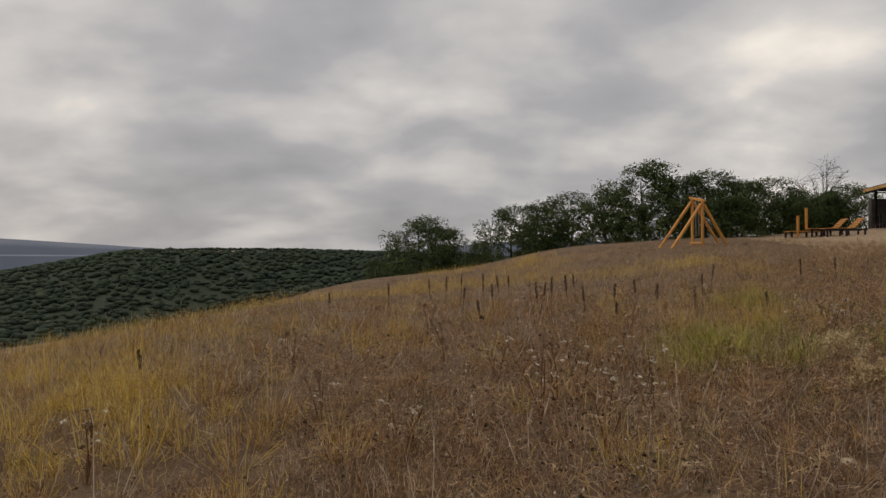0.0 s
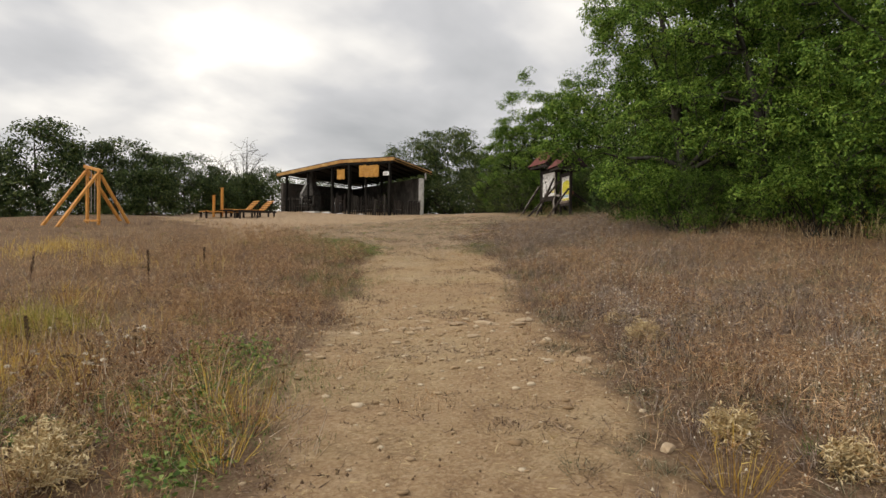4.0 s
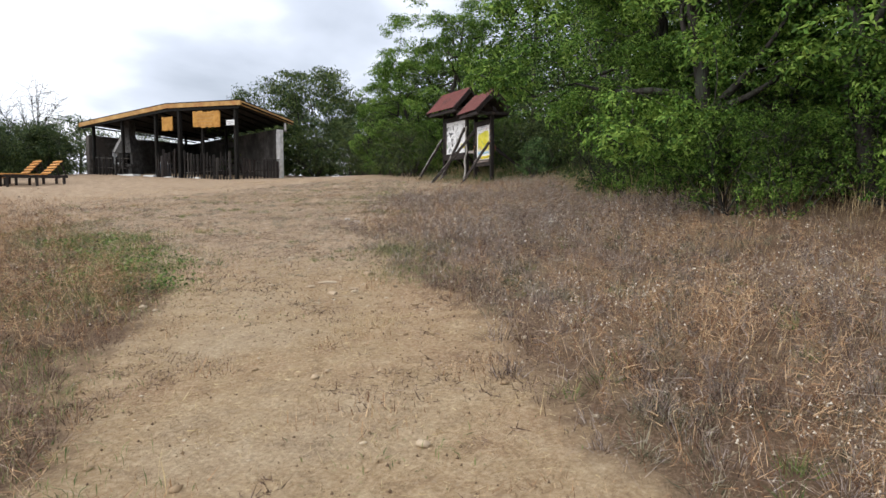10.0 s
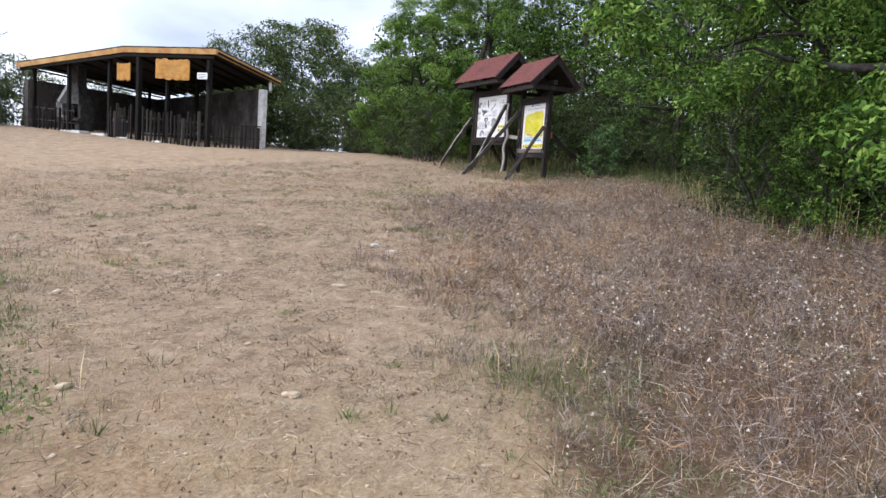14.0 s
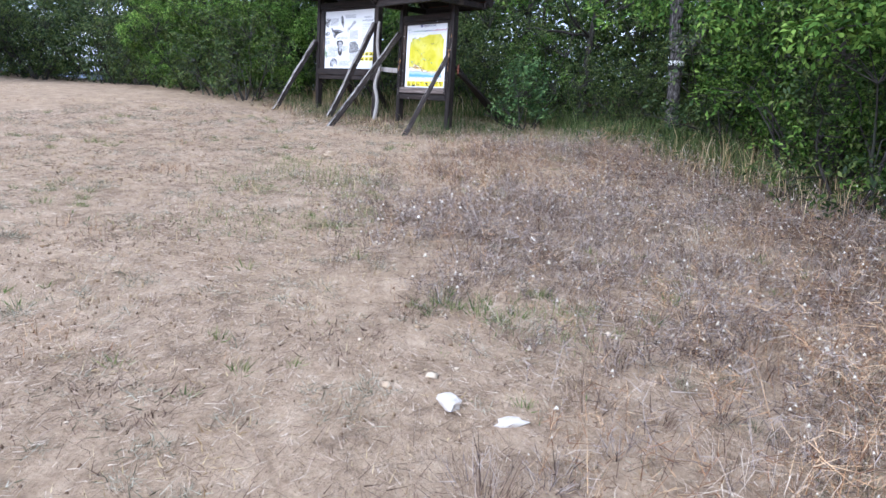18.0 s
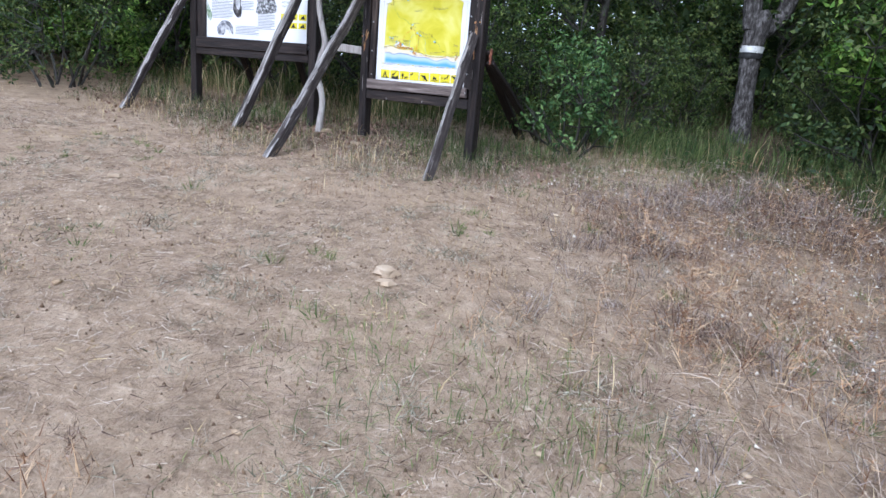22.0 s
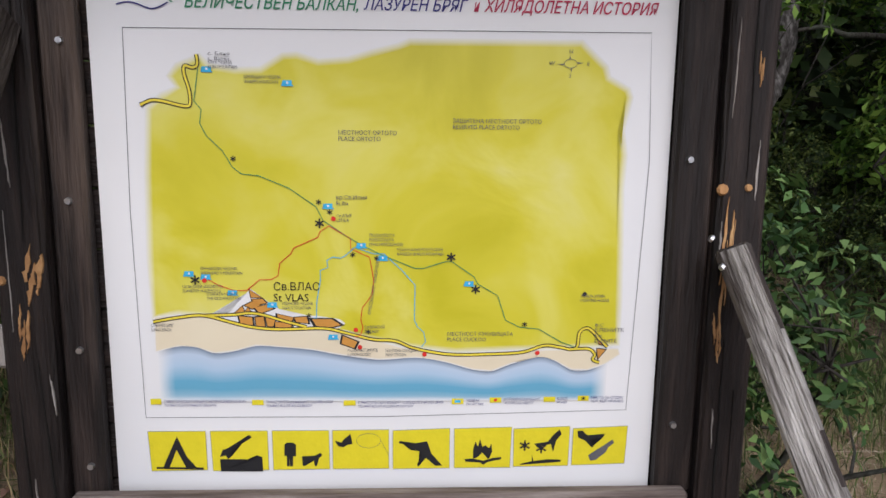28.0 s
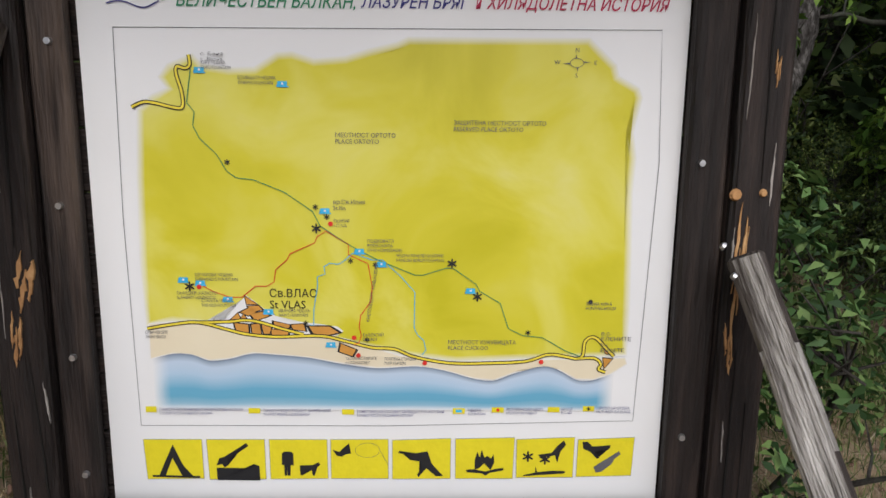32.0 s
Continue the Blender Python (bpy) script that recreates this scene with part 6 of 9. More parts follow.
def blades(x, y, height, width, mat, name, label, seed, lean=0.35, category="grass", kink=0.25, simple=False):
    """One mesh of thin bent blades standing on the ground."""
    r = np.random.RandomState(seed)
    n = len(x)
    z = land(x, y) - 0.01
    a = r.uniform(0, 2 * np.pi, n)
    tilt = np.abs(r.normal(size=n)) * lean
    h = height * r.uniform(0.55, 1.25, n) * patch(x, y)
    d = np.stack([np.cos(a), np.sin(a)], -1)
    sidev = np.stack([-np.sin(a + r.uniform(-0.9, 0.9, n)), np.cos(a), 0 * a], -1) * (width * r.uniform(0.7, 1.3, n))[:, None] / 2
    base = np.stack([x, y, z], -1)
    tip = base + np.concatenate([d * ((tilt + kink * r.uniform(0, 1.5, n)) * h)[:, None], (h * np.cos(np.minimum(tilt, 1.3)))[:, None]], -1)
    if simple:
        ob = link_mesh(name, np.stack([base + sidev, tip, base - sidev], 1).reshape(-1, 3), np.arange(3 * n).reshape(-1, 3), mat)
        tagged(ob, label, category, kind="stuff")
        return tip
    mid = base + np.concatenate([d * (tilt * h * 0.35)[:, None], (h * 0.55 * np.cos(tilt * 0.7))[:, None]], -1)
    v = np.stack([base, mid + sidev, tip, mid - sidev], 1).reshape(-1, 3)
    ob = link_mesh(name, v, np.arange(4 * n).reshape(-1, 4), mat)
    tagged(ob, label, category, kind="stuff")
    return tip


def scatter(n, x0, x1, y0, y1, chance, seed):
    r = np.random.RandomState(seed)
    x, y = r.uniform(x0, x1, n), r.uniform(y0, y1, n)
    k = r.rand(n) < chance(x, y)
    return x[k], y[k]


WALKX, WALKY = np.array([0.3, 3.4, 7.5, 12.2, 14.5, 18, 20.9, 24, 27]), np.array([-0.2, 3, 7.2, 12.1, 15.5, 18.9, 20.7, 21.4, 21])


def nearness(x, y, full=4.0, fade=14.0):
    d = np.min([np.hypot(x - a, y - b) for a, b in zip(np.interp(np.linspace(0, 8, 25), range(9), WALKX), np.interp(np.linspace(0, 8, 25), range(9), WALKY))], axis=0)
    return np.clip(1 - (d - full) / fade, 0.06, 1)


def meadow(x, y):
    return np.clip(0.35 - track(x, y) / 0.8, 0, 1) * np.clip(1.0 - in_forest(x, y) / 1.5, 0, 1)


def goldness(x, y):
    """Golden grass grows in drifts on the left-hand meadow."""
    u, v = (x + y) / 2, (x - y) / math.sqrt(2)
    left = np.clip((np.interp(u, *zip(*LEFT_EDGE)) - v) / 0.6, 0, 1)
    side = np.interp(u, *zip(*LEFT_EDGE)) - v
    return left * (1 - np.clip((u - 7) / 2.5, 0, 1) * np.clip(1.6 - side / 3.5, 0, 1)) * np.clip(0.1 + 1.3 * wave(x, y, 1.8, 31) + 0.45 * np.clip(-x / 3, 0, 1), 0, 1) * np.clip(np.maximum(-x - 0.4, y - 7.5) / 1.6, 0.1, 1)


def herbs(n, box, chance, seed, height, twigs, mat, name, label, width=0.0045):
    """Dry branching herbs: each a thin stem with side twigs at all angles, joined into one mesh."""
    r = np.random.RandomState(seed)
    x, y = scatter(n, *box, chance, seed)
    m = len(x)
    h = height * r.uniform(0.55, 1.3, m) * patch(x, y)
    lean = r.normal(size=(m, 2)) * 0.38
    base = np.stack([x, y, land(x, y) - 0.01], -1)
    top = base + np.concatenate([lean * h[:, None], h[:, None]], -1)
    k = np.repeat(np.arange(m), twigs)
    f = r.uniform(0.15, 0.95, len(k))
    start = base[k] + (top - base)[k] * f[:, None]
    d = r.normal(size=(len(k), 3)) * np.array([1, 1, 0.6]) + np.array([0, 0, 0.42])
    d /= np.linalg.norm(d, axis=1)[:, None]
    length = h[k] * r.uniform(0.18, 0.5, len(k))
    a, b = np.concatenate([base, start]), np.concatenate([top, start + d * length[:, None]])
    sv = np.cross(b - a, r.normal(size=a.shape))
    sv *= (width * r.uniform(0.6, 1.4, len(a)) / 2 / (np.linalg.norm(sv, axis=1) + 1e-9))[:, None]
    v = np.stack([a + sv, b, a - sv], 1).reshape(-1, 3)
    tagged(link_mesh(name, v, np.arange(len(v)).reshape(-1, 3), mat), label, "herb", kind="stuff")
    return b[m:]


def bits(at, r0, mat, name, label, seed):
    """A small seed head at each place."""
    r = np.random.RandomState(seed)
    tet = np.array([[1, 0, -0.5], [-0.6, 0.8, -0.4], [-0.5, -0.9, -0.4], [0, 0, 0.9]], float)
    tf = np.array([[0, 1, 3], [1, 2, 3], [2, 0, 3], [0, 2, 1]])
    v = at[:, None] + tet[None] * (r0 * r.uniform(0.5, 1.5, len(at)))[:, None, None] * r.uniform(0.6, 1.4, (len(at), 4, 1))
    tagged(link_mesh(name, v.reshape(-1, 3), (tf[None] + (np.arange(len(at)) * 4)[:, None, None]).reshape(-1, 3), mat), label, "herb", kind="stuff")


def tussocks(n, box, chance, seed, radius, height, per, mat, name, label, width=0.0045):
    """Wiry domed tufts: each a dense brush of fine crooked stems spreading from one root."""
    r = np.random.RandomState(seed)
    x, y = scatter(n, *box, chance, seed)
    k = np.repeat(np.arange(len(x)), per)
    size = r.uniform(0.55, 1.35, len(x))[k]
    a, f = r.uniform(0, 2 * np.pi, len(k)), np.sqrt(r.rand(len(k)))
    d = np.stack([np.cos(a), np.sin(a)], -1)
    foot = np.stack([x, y], -1)[k] + d * (radius * size * f * 0.55)[:, None]
    top = foot + d * (radius * size * f * 0.6)[:, None] + r.normal(size=(len(k), 2)) * 0.025
    rise = height * size * np.sqrt(np.clip(1.05 - f * f, 0.06, 1)) * r.uniform(0.45, 1.2, len(k))
    base = np.concatenate([foot, (land(foot[:, 0], foot[:, 1]) - 0.01)[:, None]], -1)
    tip = np.concatenate([top, (base[:, 2] + 0.01 + rise)[:, None]], -1)
    sv = r.normal(size=base.shape) * width / 2
    v = np.stack([base + sv, tip, base - sv], 1)
    if mat is not GRASS_GREEN:
        mid = base + (tip - base) * r.uniform(0.4, 0.8, len(k))[:, None]
        v = np.concatenate([v, np.stack([mid + sv * 0.8, mid + (tip - base) * 0.3 + r.normal(size=base.shape) * 0.03, mid - sv * 0.8], 1)])
    tagged(link_mesh(name, v.reshape(-1, 3), np.arange(3 * len(v)).reshape(-1, 3), mat), label, "tussock", kind="stuff")
    return tip


def strewn(n, box, chance, seed, length, width, lift, mat, name, label, short=False):
    """Dry stems lying about, combed into loose swathes, some propped up on others."""
    r = np.random.RandomState(seed)
    x, y = scatter(n, *box, chance, seed)
    m = len(x)
    a = 3.0 * wave(x, y, 1.3, seed) + r.normal(size=m) * 0.9
    half = np.stack([np.cos(a), np.sin(a)], -1) * (length * r.gamma(3.0, 0.33, m).clip(0.25, 2.2) / 2)[:, None]
    bow = np.stack([-half[:, 1], half[:, 0]], -1) * r.normal(size=m)[:, None] * 0.22
    up = lift * r.rand(m) ** 2
    ends = []
    for sgn, h in ((-1, up * r.uniform(0, 0.6, m)), (1, up * r.uniform(0.5, 1.6, m))):
        q = np.stack([x, y], -1) + half * sgn
        ends.append(np.concatenate([q, (land(q[:, 0], q[:, 1]) + 0.004 + h)[:, None]], -1))
    q = np.stack([x, y], -1) + bow
    mid = np.concatenate([q, (land(q[:, 0], q[:, 1]) + 0.007 + up)[:, None]], -1)
    sv = np.concatenate([np.stack([-np.sin(a), np.cos(a)], -1), r.normal(size=(m, 1)) * 0.6], -1) * (width * r.uniform(0.6, 1.4, m) / 2)[:, None]
    v = np.stack([ends[0] + sv, ends[1], ends[0] - sv] if short else [ends[0], mid + sv, ends[1], mid - sv], 1)
    tagged(link_mesh(name, v.reshape(-1, 3), np.arange(v.shape[0] * v.shape[1]).reshape(m, -1), mat), label, "straw", kind="stuff")


def rough_cover(x, y):
    """Taller growth away from the track, patchy."""
    return np.clip(0.35 - track(x, y) / 1.6, 0.1, 1)


AREA = (-9, 27, -3, 34)
def grown(x, y):
    return meadow(x, y) * nearness(x, y, 2.6, 6.5) * (1 - 0.6 * goldness(x, y)) * rough_cover(x, y) * np.clip(0.9 + 0.9 * wave(x, y, 0.085, 94) + 0.5 * wave(x, y, 0.22, 98), 0.06, 1.5)


def greyish(x, y):
    """Grey drifts in the brown herbs, mostly on the right-hand meadow and near the track."""
    return np.clip(0.08 + 0.5 * wave(x, y, 0.9, 133) + (0.1 + 0.32 * np.clip(((x + y) / 2 - 9) / 5, 0, 1)) * (x > y), 0.03, 0.85) * np.where(x > y, 1.0, 0.4)


tips = herbs(250000, AREA, lambda x, y: grown(x, y) * (1 - greyish(x, y)) * np.clip(0.85 + 0.4 * wave(x, y, 0.8, 33), 0, 1), 41, 0.29, 12, GRASS_BROWN, "dry_meadow_herbs", "brown branching dried herbs of the autumn meadow", 0.0032)
tips = np.concatenate([tips, herbs(230000, AREA, lambda x, y: grown(x, y) * greyish(x, y), 141, 0.25, 12, GREY_HERB, "grey_meadow_herbs", "grey branching dried herbs of the autumn meadow", 0.003)])
def tufty(x, y, seed):
    return meadow(x, y) * nearness(x, y, 2.2, 5.5) * np.clip(0.5 + 1.1 * wave(x, y, 0.3, seed), 0.04, 1)


tussocks(26000, AREA, lambda x, y: tufty(x, y, 201) * (1 - 0.7 * goldness(x, y)) * np.clip((x + y) / 20, 0.6, 1), 202, 0.15, 0.15, 44, STEM_DARK, "dark_tussocks", "dark brown wiry tussocks in the dry meadow", 0.0026)
ht = tussocks(21000, AREA, lambda x, y: tufty(x, y, 203) * (0.25 + 0.75 * (x > y)), 204, 0.16, 0.17, 40, GREY_HERB, "grey_tussocks", "grey-mauve wiry tussocks in the dry meadow", 0.003)
rusty = lambda x, y: meadow(x, y) * nearness(x, y, 2.2, 6) * np.clip((y - x + 0.4) / 0.8, 0, 1) * np.clip(1.15 - goldness(x, y), 0.1, 1) * np.clip(1.9 - (x + y) / 11, 0.05, 1) * np.clip(0.6 + 0.8 * wave(x, y, 0.4, 281), 0.05, 1)
red_tips = herbs(27000, (-8, 9, -2, 16), rusty, 282, 0.2, 12, RUST_STEM, "rusty_meadow_herbs", "dark rusty-brown branching dried herbs in the meadow", 0.0036)
bits(red_tips[::23], 0.011, SEED_DARK, "dark_seed_heads", "round dark brown dried flower heads", 283)
bits(ht[::37], 0.0075, SEED_PALE, "pale_seed_heads", "small pale dried flower heads", 207)
tussocks(2600, AREA, lambda x, y: tufty(x, y, 205), 206, 0.13, 0.12, 44, GRASS_GREEN, "green_tussocks", "small dull green tussocks among the dry herbs", 0.004)
gold_spots = ((-2.4, 4.7, 0.9), (-2.9, 6.4, 0.9), (-4.4, 8.4, 1.1), (-1.6, 5.6, 0.5), (4.3, 8.9, 1.0), (-0.6, 8.4, 0.6))
near_gold = lambda x, y: np.max([np.clip(1.3 - np.hypot(x - a, y - b) / r, 0, 1) for a, b, r in gold_spots], axis=0)
tussocks(1500, (-7, 7, 2, 13), lambda x, y: meadow(x, y) * np.clip(near_gold(x, y) + 0.05, 0, 1), 212, 0.26, 0.36, 60, GRASS_GOLD, "golden_tussocks", "fanning golden grass tussocks in the meadow", 0.0035)
tussocks(4300, (-8, 12, -1, 14), lambda x, y: meadow(x, y) * np.clip(0.75 - near_gold(x, y), 0, 1) * np.where(x > y, 0.12, 1.0) * np.clip(1.6 - (x + y) / 18, 0.4, 1) * np.clip(0.5 + wave(x, y, 0.35, 213), 0, 1), 214, 0.22, 0.22, 70, RUSSET, "russet_tussocks", "russet-brown wiry tussocks in the meadow", 0.0024)
tussocks(5200, (3, 20, 1, 17), lambda x, y: tufty(x, y, 231) * np.clip((x - y) / 1.5, 0, 1), 232, 0.15, 0.10, 52, OLIVE_HERB, "olive_tussocks", "low olive-grey tussocks beside the track", 0.0028)
tussocks(420, (-6, 6, 1, 12), lambda x, y: meadow(x, y) * 0.8, 215, 0.42, 0.46, 18, STRAW_PALE, "bent_grass_sprays", "long bent straw-coloured grass sprays", 0.004)
worn = lambda x, y: np.clip(0.7 + track(x, y) / 0.7, 0, 1) * nearness(x, y, 2.2, 6) * np.clip(1 - in_forest(x, y), 0, 1)
# dark worn tufts, which also stand in for small shadows of uneven ground
tussocks(52000, (0, 28, 0, 28), lambda x, y: worn(x, y) * np.clip(wave(x, y, 0.25, 208) * 1.5 - 0.1, 0.05, 1) * np.clip(1.6 - (x + y) / 40, 0.5, 1), 209, 0.08, 0.026, 12, STEM_DARK, "trodden_tufts", "flattened dark tufts, also marking small shadows on the track", 0.004)
tussocks(16000, (0, 28, 0, 28), lambda x, y: worn(x, y) * np.clip(wave(x, y, 0.2, 210) * 1.5 - 0.2, 0.03, 1), 211, 0.11, 0.025, 12, GRASS_STRAW, "trodden_straw_tufts", "flattened pale straw tufts worn into the track", 0.0035)
brushy = lambda x, y: np.clip((x - y - 1.5) / 1.3, 0, 1) * np.clip(0.6 - in_forest(x, y) / 1.2, 0, 1) * np.clip(((x + y) / 2 - 14.5) / 2, 0, 1) * np.clip((21.5 - (x + y) / 2) / 1.5, 0, 1) * np.clip(0.55 + 0.8 * wave(x, y, 0.16, 221), 0.1, 1)
brush = herbs(15000, (16, 26, 12, 20), brushy, 222, 0.27, 14, GREY_HERB, "grey_brush", "dense grey-mauve brush of dried herbs near the wood", 0.0038)
bits(brush[::26], 0.011, SEED_PALE, "pale_seed_heads", "white papery dried flower heads", 223)
herbs(7000, (16, 26, 12, 20), lambda x, y: brushy(x, y), 224, 0.2, 12, STEM_DARK, "dark_brush", "dark brown brush of dried herbs near the wood", 0.0036)
tall = herbs(5200, AREA, lambda x, y: meadow(x, y) * nearness(x, y, 4, 9) * rough_cover(x, y) * np.clip(0.3 + 0.8 * wave(x, y, 1.1, 37), 0, 1), 61, 0.5, 6, STRAW_PALE, "tall_dry_herbs", "taller pale-stemmed dried herbs with round heads", 0.0028)
bits(tall[::2][tall[::2, 0] < tall[::2, 1] + 1.0], 0.013, SEED_DARK, "dark_seed_heads", "round dark brown dried flower heads", 62)
bits(tall[1::2], 0.008, SEED_PALE, "pale_seed_heads", "round pale dried flower heads", 63)
pick = np.random.RandomState(2).rand(len(tips))
u_side = tips[:, 0] > tips[:, 1]
bits(tips[(pick < 0.07 + 0.12 * np.clip(wave(tips[:, 0], tips[:, 1], 0.5, 134), -0.5, 1)) & u_side], 0.0075, SEED_PALE, "pale_seed_heads", "small pale dried flower heads", 56)
bits(tips[(pick < 0.04) & ~u_side], 0.008, SEED_DARK, "dark_seed_heads", "small dark dried flower heads", 57)
bits(tips[(pick > 0.985) & ~u_side], 0.006, SEED_PALE, "pale_seed_heads", "small pale dried flower heads", 58)
x, y = scatter(640000, *AREA, lambda x, y: meadow(x, y) * nearness(x, y) * np.clip(0.6 + 0.35 * wave(x, y, 0.6, 38), 0, 1), 43)
blades(x[::2], y[::2], 0.15, 0.0042, GRASS_BROWN, "dry_undergrowth", "low tangle of dead brown stalks", 42, 1.2, simple=True)
blades(x[1::2], y[1::2], 0.13, 0.0042, STEM_DARK, "dark_undergrowth", "low tangle of dead dark stalks", 40, 1.2, simple=True)
x, y = scatter(330000, *AREA, lambda x, y: meadow(x, y) * nearness(x, y) * np.clip(0.40 + 0.5 * wave(x, y, 1.3, 34), 0.05, 1), 43)
blades(x, y, 0.17, 0.004, GRASS_STRAW, "straw_grass", "pale straw-coloured dry grass", 44, 0.9, simple=True)
x, y = scatter(200000, -10, 16, -3, 34, lambda x, y: meadow(x, y) * nearness(x, y, 6, 24) * goldness(x, y), 45)
blades(x, y, 0.34, 0.0036, GRASS_GOLD, "golden_grass", "tall golden dry grass in drifts", 46, 0.6)


x, y = scatter(90000, -4, 14, 12, 37, lambda x, y: np.max([np.clip(1.3 - np.hypot(x - a, (y - b) * 0.6) / r, 0, 1) for a, b, r in ((9.5, 15.7, 0.7), (8.4, 17.0, 0.8), (8.3, 21.4, 1.3), (4.6, 32.0, 1.6), (-0.2, 28.4, 1.6), (1.2, 35.5, 1.6))], axis=0) * np.clip(0.6 + wave(x, y, 0.6, 243), 0.1, 1), 241)
blades(x, y, 0.36, 0.007, GRASS_GOLD, "golden_grass", "golden grass drifts on the brow of the meadow", 242, 0.4)


def greenness(x, y):
    spots = ((4.4, 8.0, 1.0), (3.6, 7.2, 0.9), (6.2, 7.3, 0.6), (5.2, 6.4, 0.5), (13.9, 16.4, 1.3), (13.4, 15.3, 0.5), (14.0, 17.5, 1.2), (12.6, 15.6, 0.9), (11.2, 13.6, 0.7), (10.4, 12.8, 0.6), (16.5, 14.7, 0.7), (15.4, 13.6, 0.6), (10.1, 11.9, 0.6), (9.4, 11.2, 0.5), (22.9, 20.2, 0.9), (23.7, 20.7, 0.5), (27.6, 18.5, 0.9), (28.4, 20.9, 0.5), (28.0, 17.4, 1.0), (21.5, 19.6, 0.5), (5.9, 3.4, 0.8), (10.1, 12.2, 0.9), (14.9, 19.5, 1.2), (14.5, 18.2, 1.0), (15.0, 21.2, 1.0), (21.15, 20.07, 0.5), (21.8, 19.4, 0.45), (23.0, 20.4, 0.6), (20.0, 17.5, 0.4), (16.0, 22.6, 1.3))
    return np.max([np.clip(1.3 - np.hypot(x - a, y - b) / r, 0, 1) for a, b, r in spots], axis=0)


x, y = scatter(260000, 0, 8, 4, 11, lambda x, y: np.max([np.clip(1.2 - np.hypot(x - a, y - b) / r, 0, 1) for a, b, r in ((3.2, 6.9, 0.55), (2.8, 6.3, 0.45), (3.3, 7.6, 0.45), (3.9, 7.7, 0.45), (3.6, 6.2, 0.3), (5.4, 11.0, 0.7))], axis=0) * 0.55, 145)
blades(x, y, 0.40, 0.005, GRASS_LIME, "yellow_green_grass", "tall yellow-green grass clumps in the meadow", 146, 0.45)
fr = np.random.RandomState(191)
x, y = scatter(60000, 3, 8, 4, 11, lambda x, y: np.max([np.clip(1.2 - np.hypot(x - a, y - b) / r, 0, 1) for a, b, r in ((5.3, 7.5, 0.45), (5.9, 8.0, 0.5), (4.9, 6.3, 0.3), (5.2, 6.8, 0.4), (6.4, 8.6, 0.45), (4.5, 7.2, 0.35))], axis=0) * np.clip(0.6 - track(x, y) / 0.8, 0, 1), 192)
v, f = leaf_quads(np.stack([x, y, land(x, y) + fr.uniform(0.005, 0.16, len(x)) * fr.rand(len(x))], -1), 0.042, fr)
tagged(link_mesh("green_forbs", v, f, FORB), "low leafy green forbs at the edge of the track", "herb", kind="stuff")
fr = np.random.RandomState(195)
x, y = scatter(130000, 11, 17, 13, 22, lambda x, y: np.max([np.clip(1.2 - np.hypot(x - a, y - b) / r, 0, 1) for a, b, r in ((14.0, 16.9, 0.7), (13.5, 15.7, 0.45), (14.3, 18.0, 0.8), (14.8, 19.4, 0.9), (13.3, 16.6, 0.5))], axis=0) * np.clip(0.5 + wave(x, y, 0.1, 196), 0, 1), 197)
v, f = leaf_quads(np.stack([x, y, land(x, y) + fr.uniform(0.005, 0.15, len(x)) * fr.rand(len(x))], -1), 0.034, fr)
tagged(link_mesh("green_forbs", v, f, FORB), "low leafy green forbs among the grass", "herb", kind="stuff")
x, y = scatter(160000, 11, 17, 13, 22, lambda x, y: np.max([np.clip(1.2 - np.hypot(x - a, y - b) / r, 0, 1) for a, b, r in ((14.0, 16.9, 0.8), (13.4, 15.8, 0.55), (14.4, 18.2, 0.9), (14.9, 19.5, 1.0), (13.0, 16.4, 0.6))], axis=0) * np.clip(0.55 + wave(x, y, 0.14, 198), 0.02, 1), 199)
blades(x, y, 0.09, 0.0042, GRASS_SHADE, "green_grass", "dense short green grass beside the track", 200, 0.8)
x, y = scatter(160000, 2, 30, 2, 34, lambda x, y: np.clip(1.2 - np.abs(by_boards(x, y) - 0.9) / 1.2, 0, 1) * np.clip(0.4 + 0.9 * wave(x, y, 0.45, 147), 0, 1) + 0.12 * greenness(x, y), 148)
blades(x, y, 0.2, 0.005, GRASS_STRAW, "board_dry_grass", "dry grass tufts round the feet of the boards", 149, 0.9)
x, y = scatter(1100000, 2, 30, 2, 22, lambda x, y: greenness(x, y) * np.clip(0.6 - track(x, y) / 1.2, np.where(x + y > 32, 0.3, 0.1), 0.8), 47)
blades(x, y, 0.10, 0.004, GRASS_GREEN, "green_grass", "patches of green grass beside the track", 48, 0.75)
x, y = scatter(800000, 2, 30, 2, 34, lambda x, y: np.clip(0.5 + track(x, y) / 0.8, 0, 1) * np.clip(((x + y) / 2 - 8) / 8, 0.03, 1) * nearness(x, y, 3, 9) * np.clip(0.55 + 0.7 * wave(x, y, 0.5, 35), 0.02, 1) * np.clip(1 - in_forest(x, y), 0, 1) * 0.8, 49)
blades(x, y, 0.06, 0.004, GRASS_STRAW, "cropped_dry_grass", "short trampled straw on the clearing", 50, 1.3, simple=True)
x, y = scatter(90000, 14, 31, -4, 30, lambda x, y: np.exp(-((in_forest(x, y) + 0.25) / 0.55) ** 2) * nearness(x, y, 8, 14) * np.clip(np.hypot(x - 29, y - 16.3) / 2.5 - 0.9, 0.04, 1), 51)
blades(x, y, 0.55, 0.006, GRASS_STRAW, "tall_edge_grass", "tall pale grass along the wood's edge", 52, 0.35)
# grass by the wood and boards takes the green toned down for shade
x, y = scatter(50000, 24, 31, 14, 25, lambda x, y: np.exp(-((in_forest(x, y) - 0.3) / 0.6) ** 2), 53)
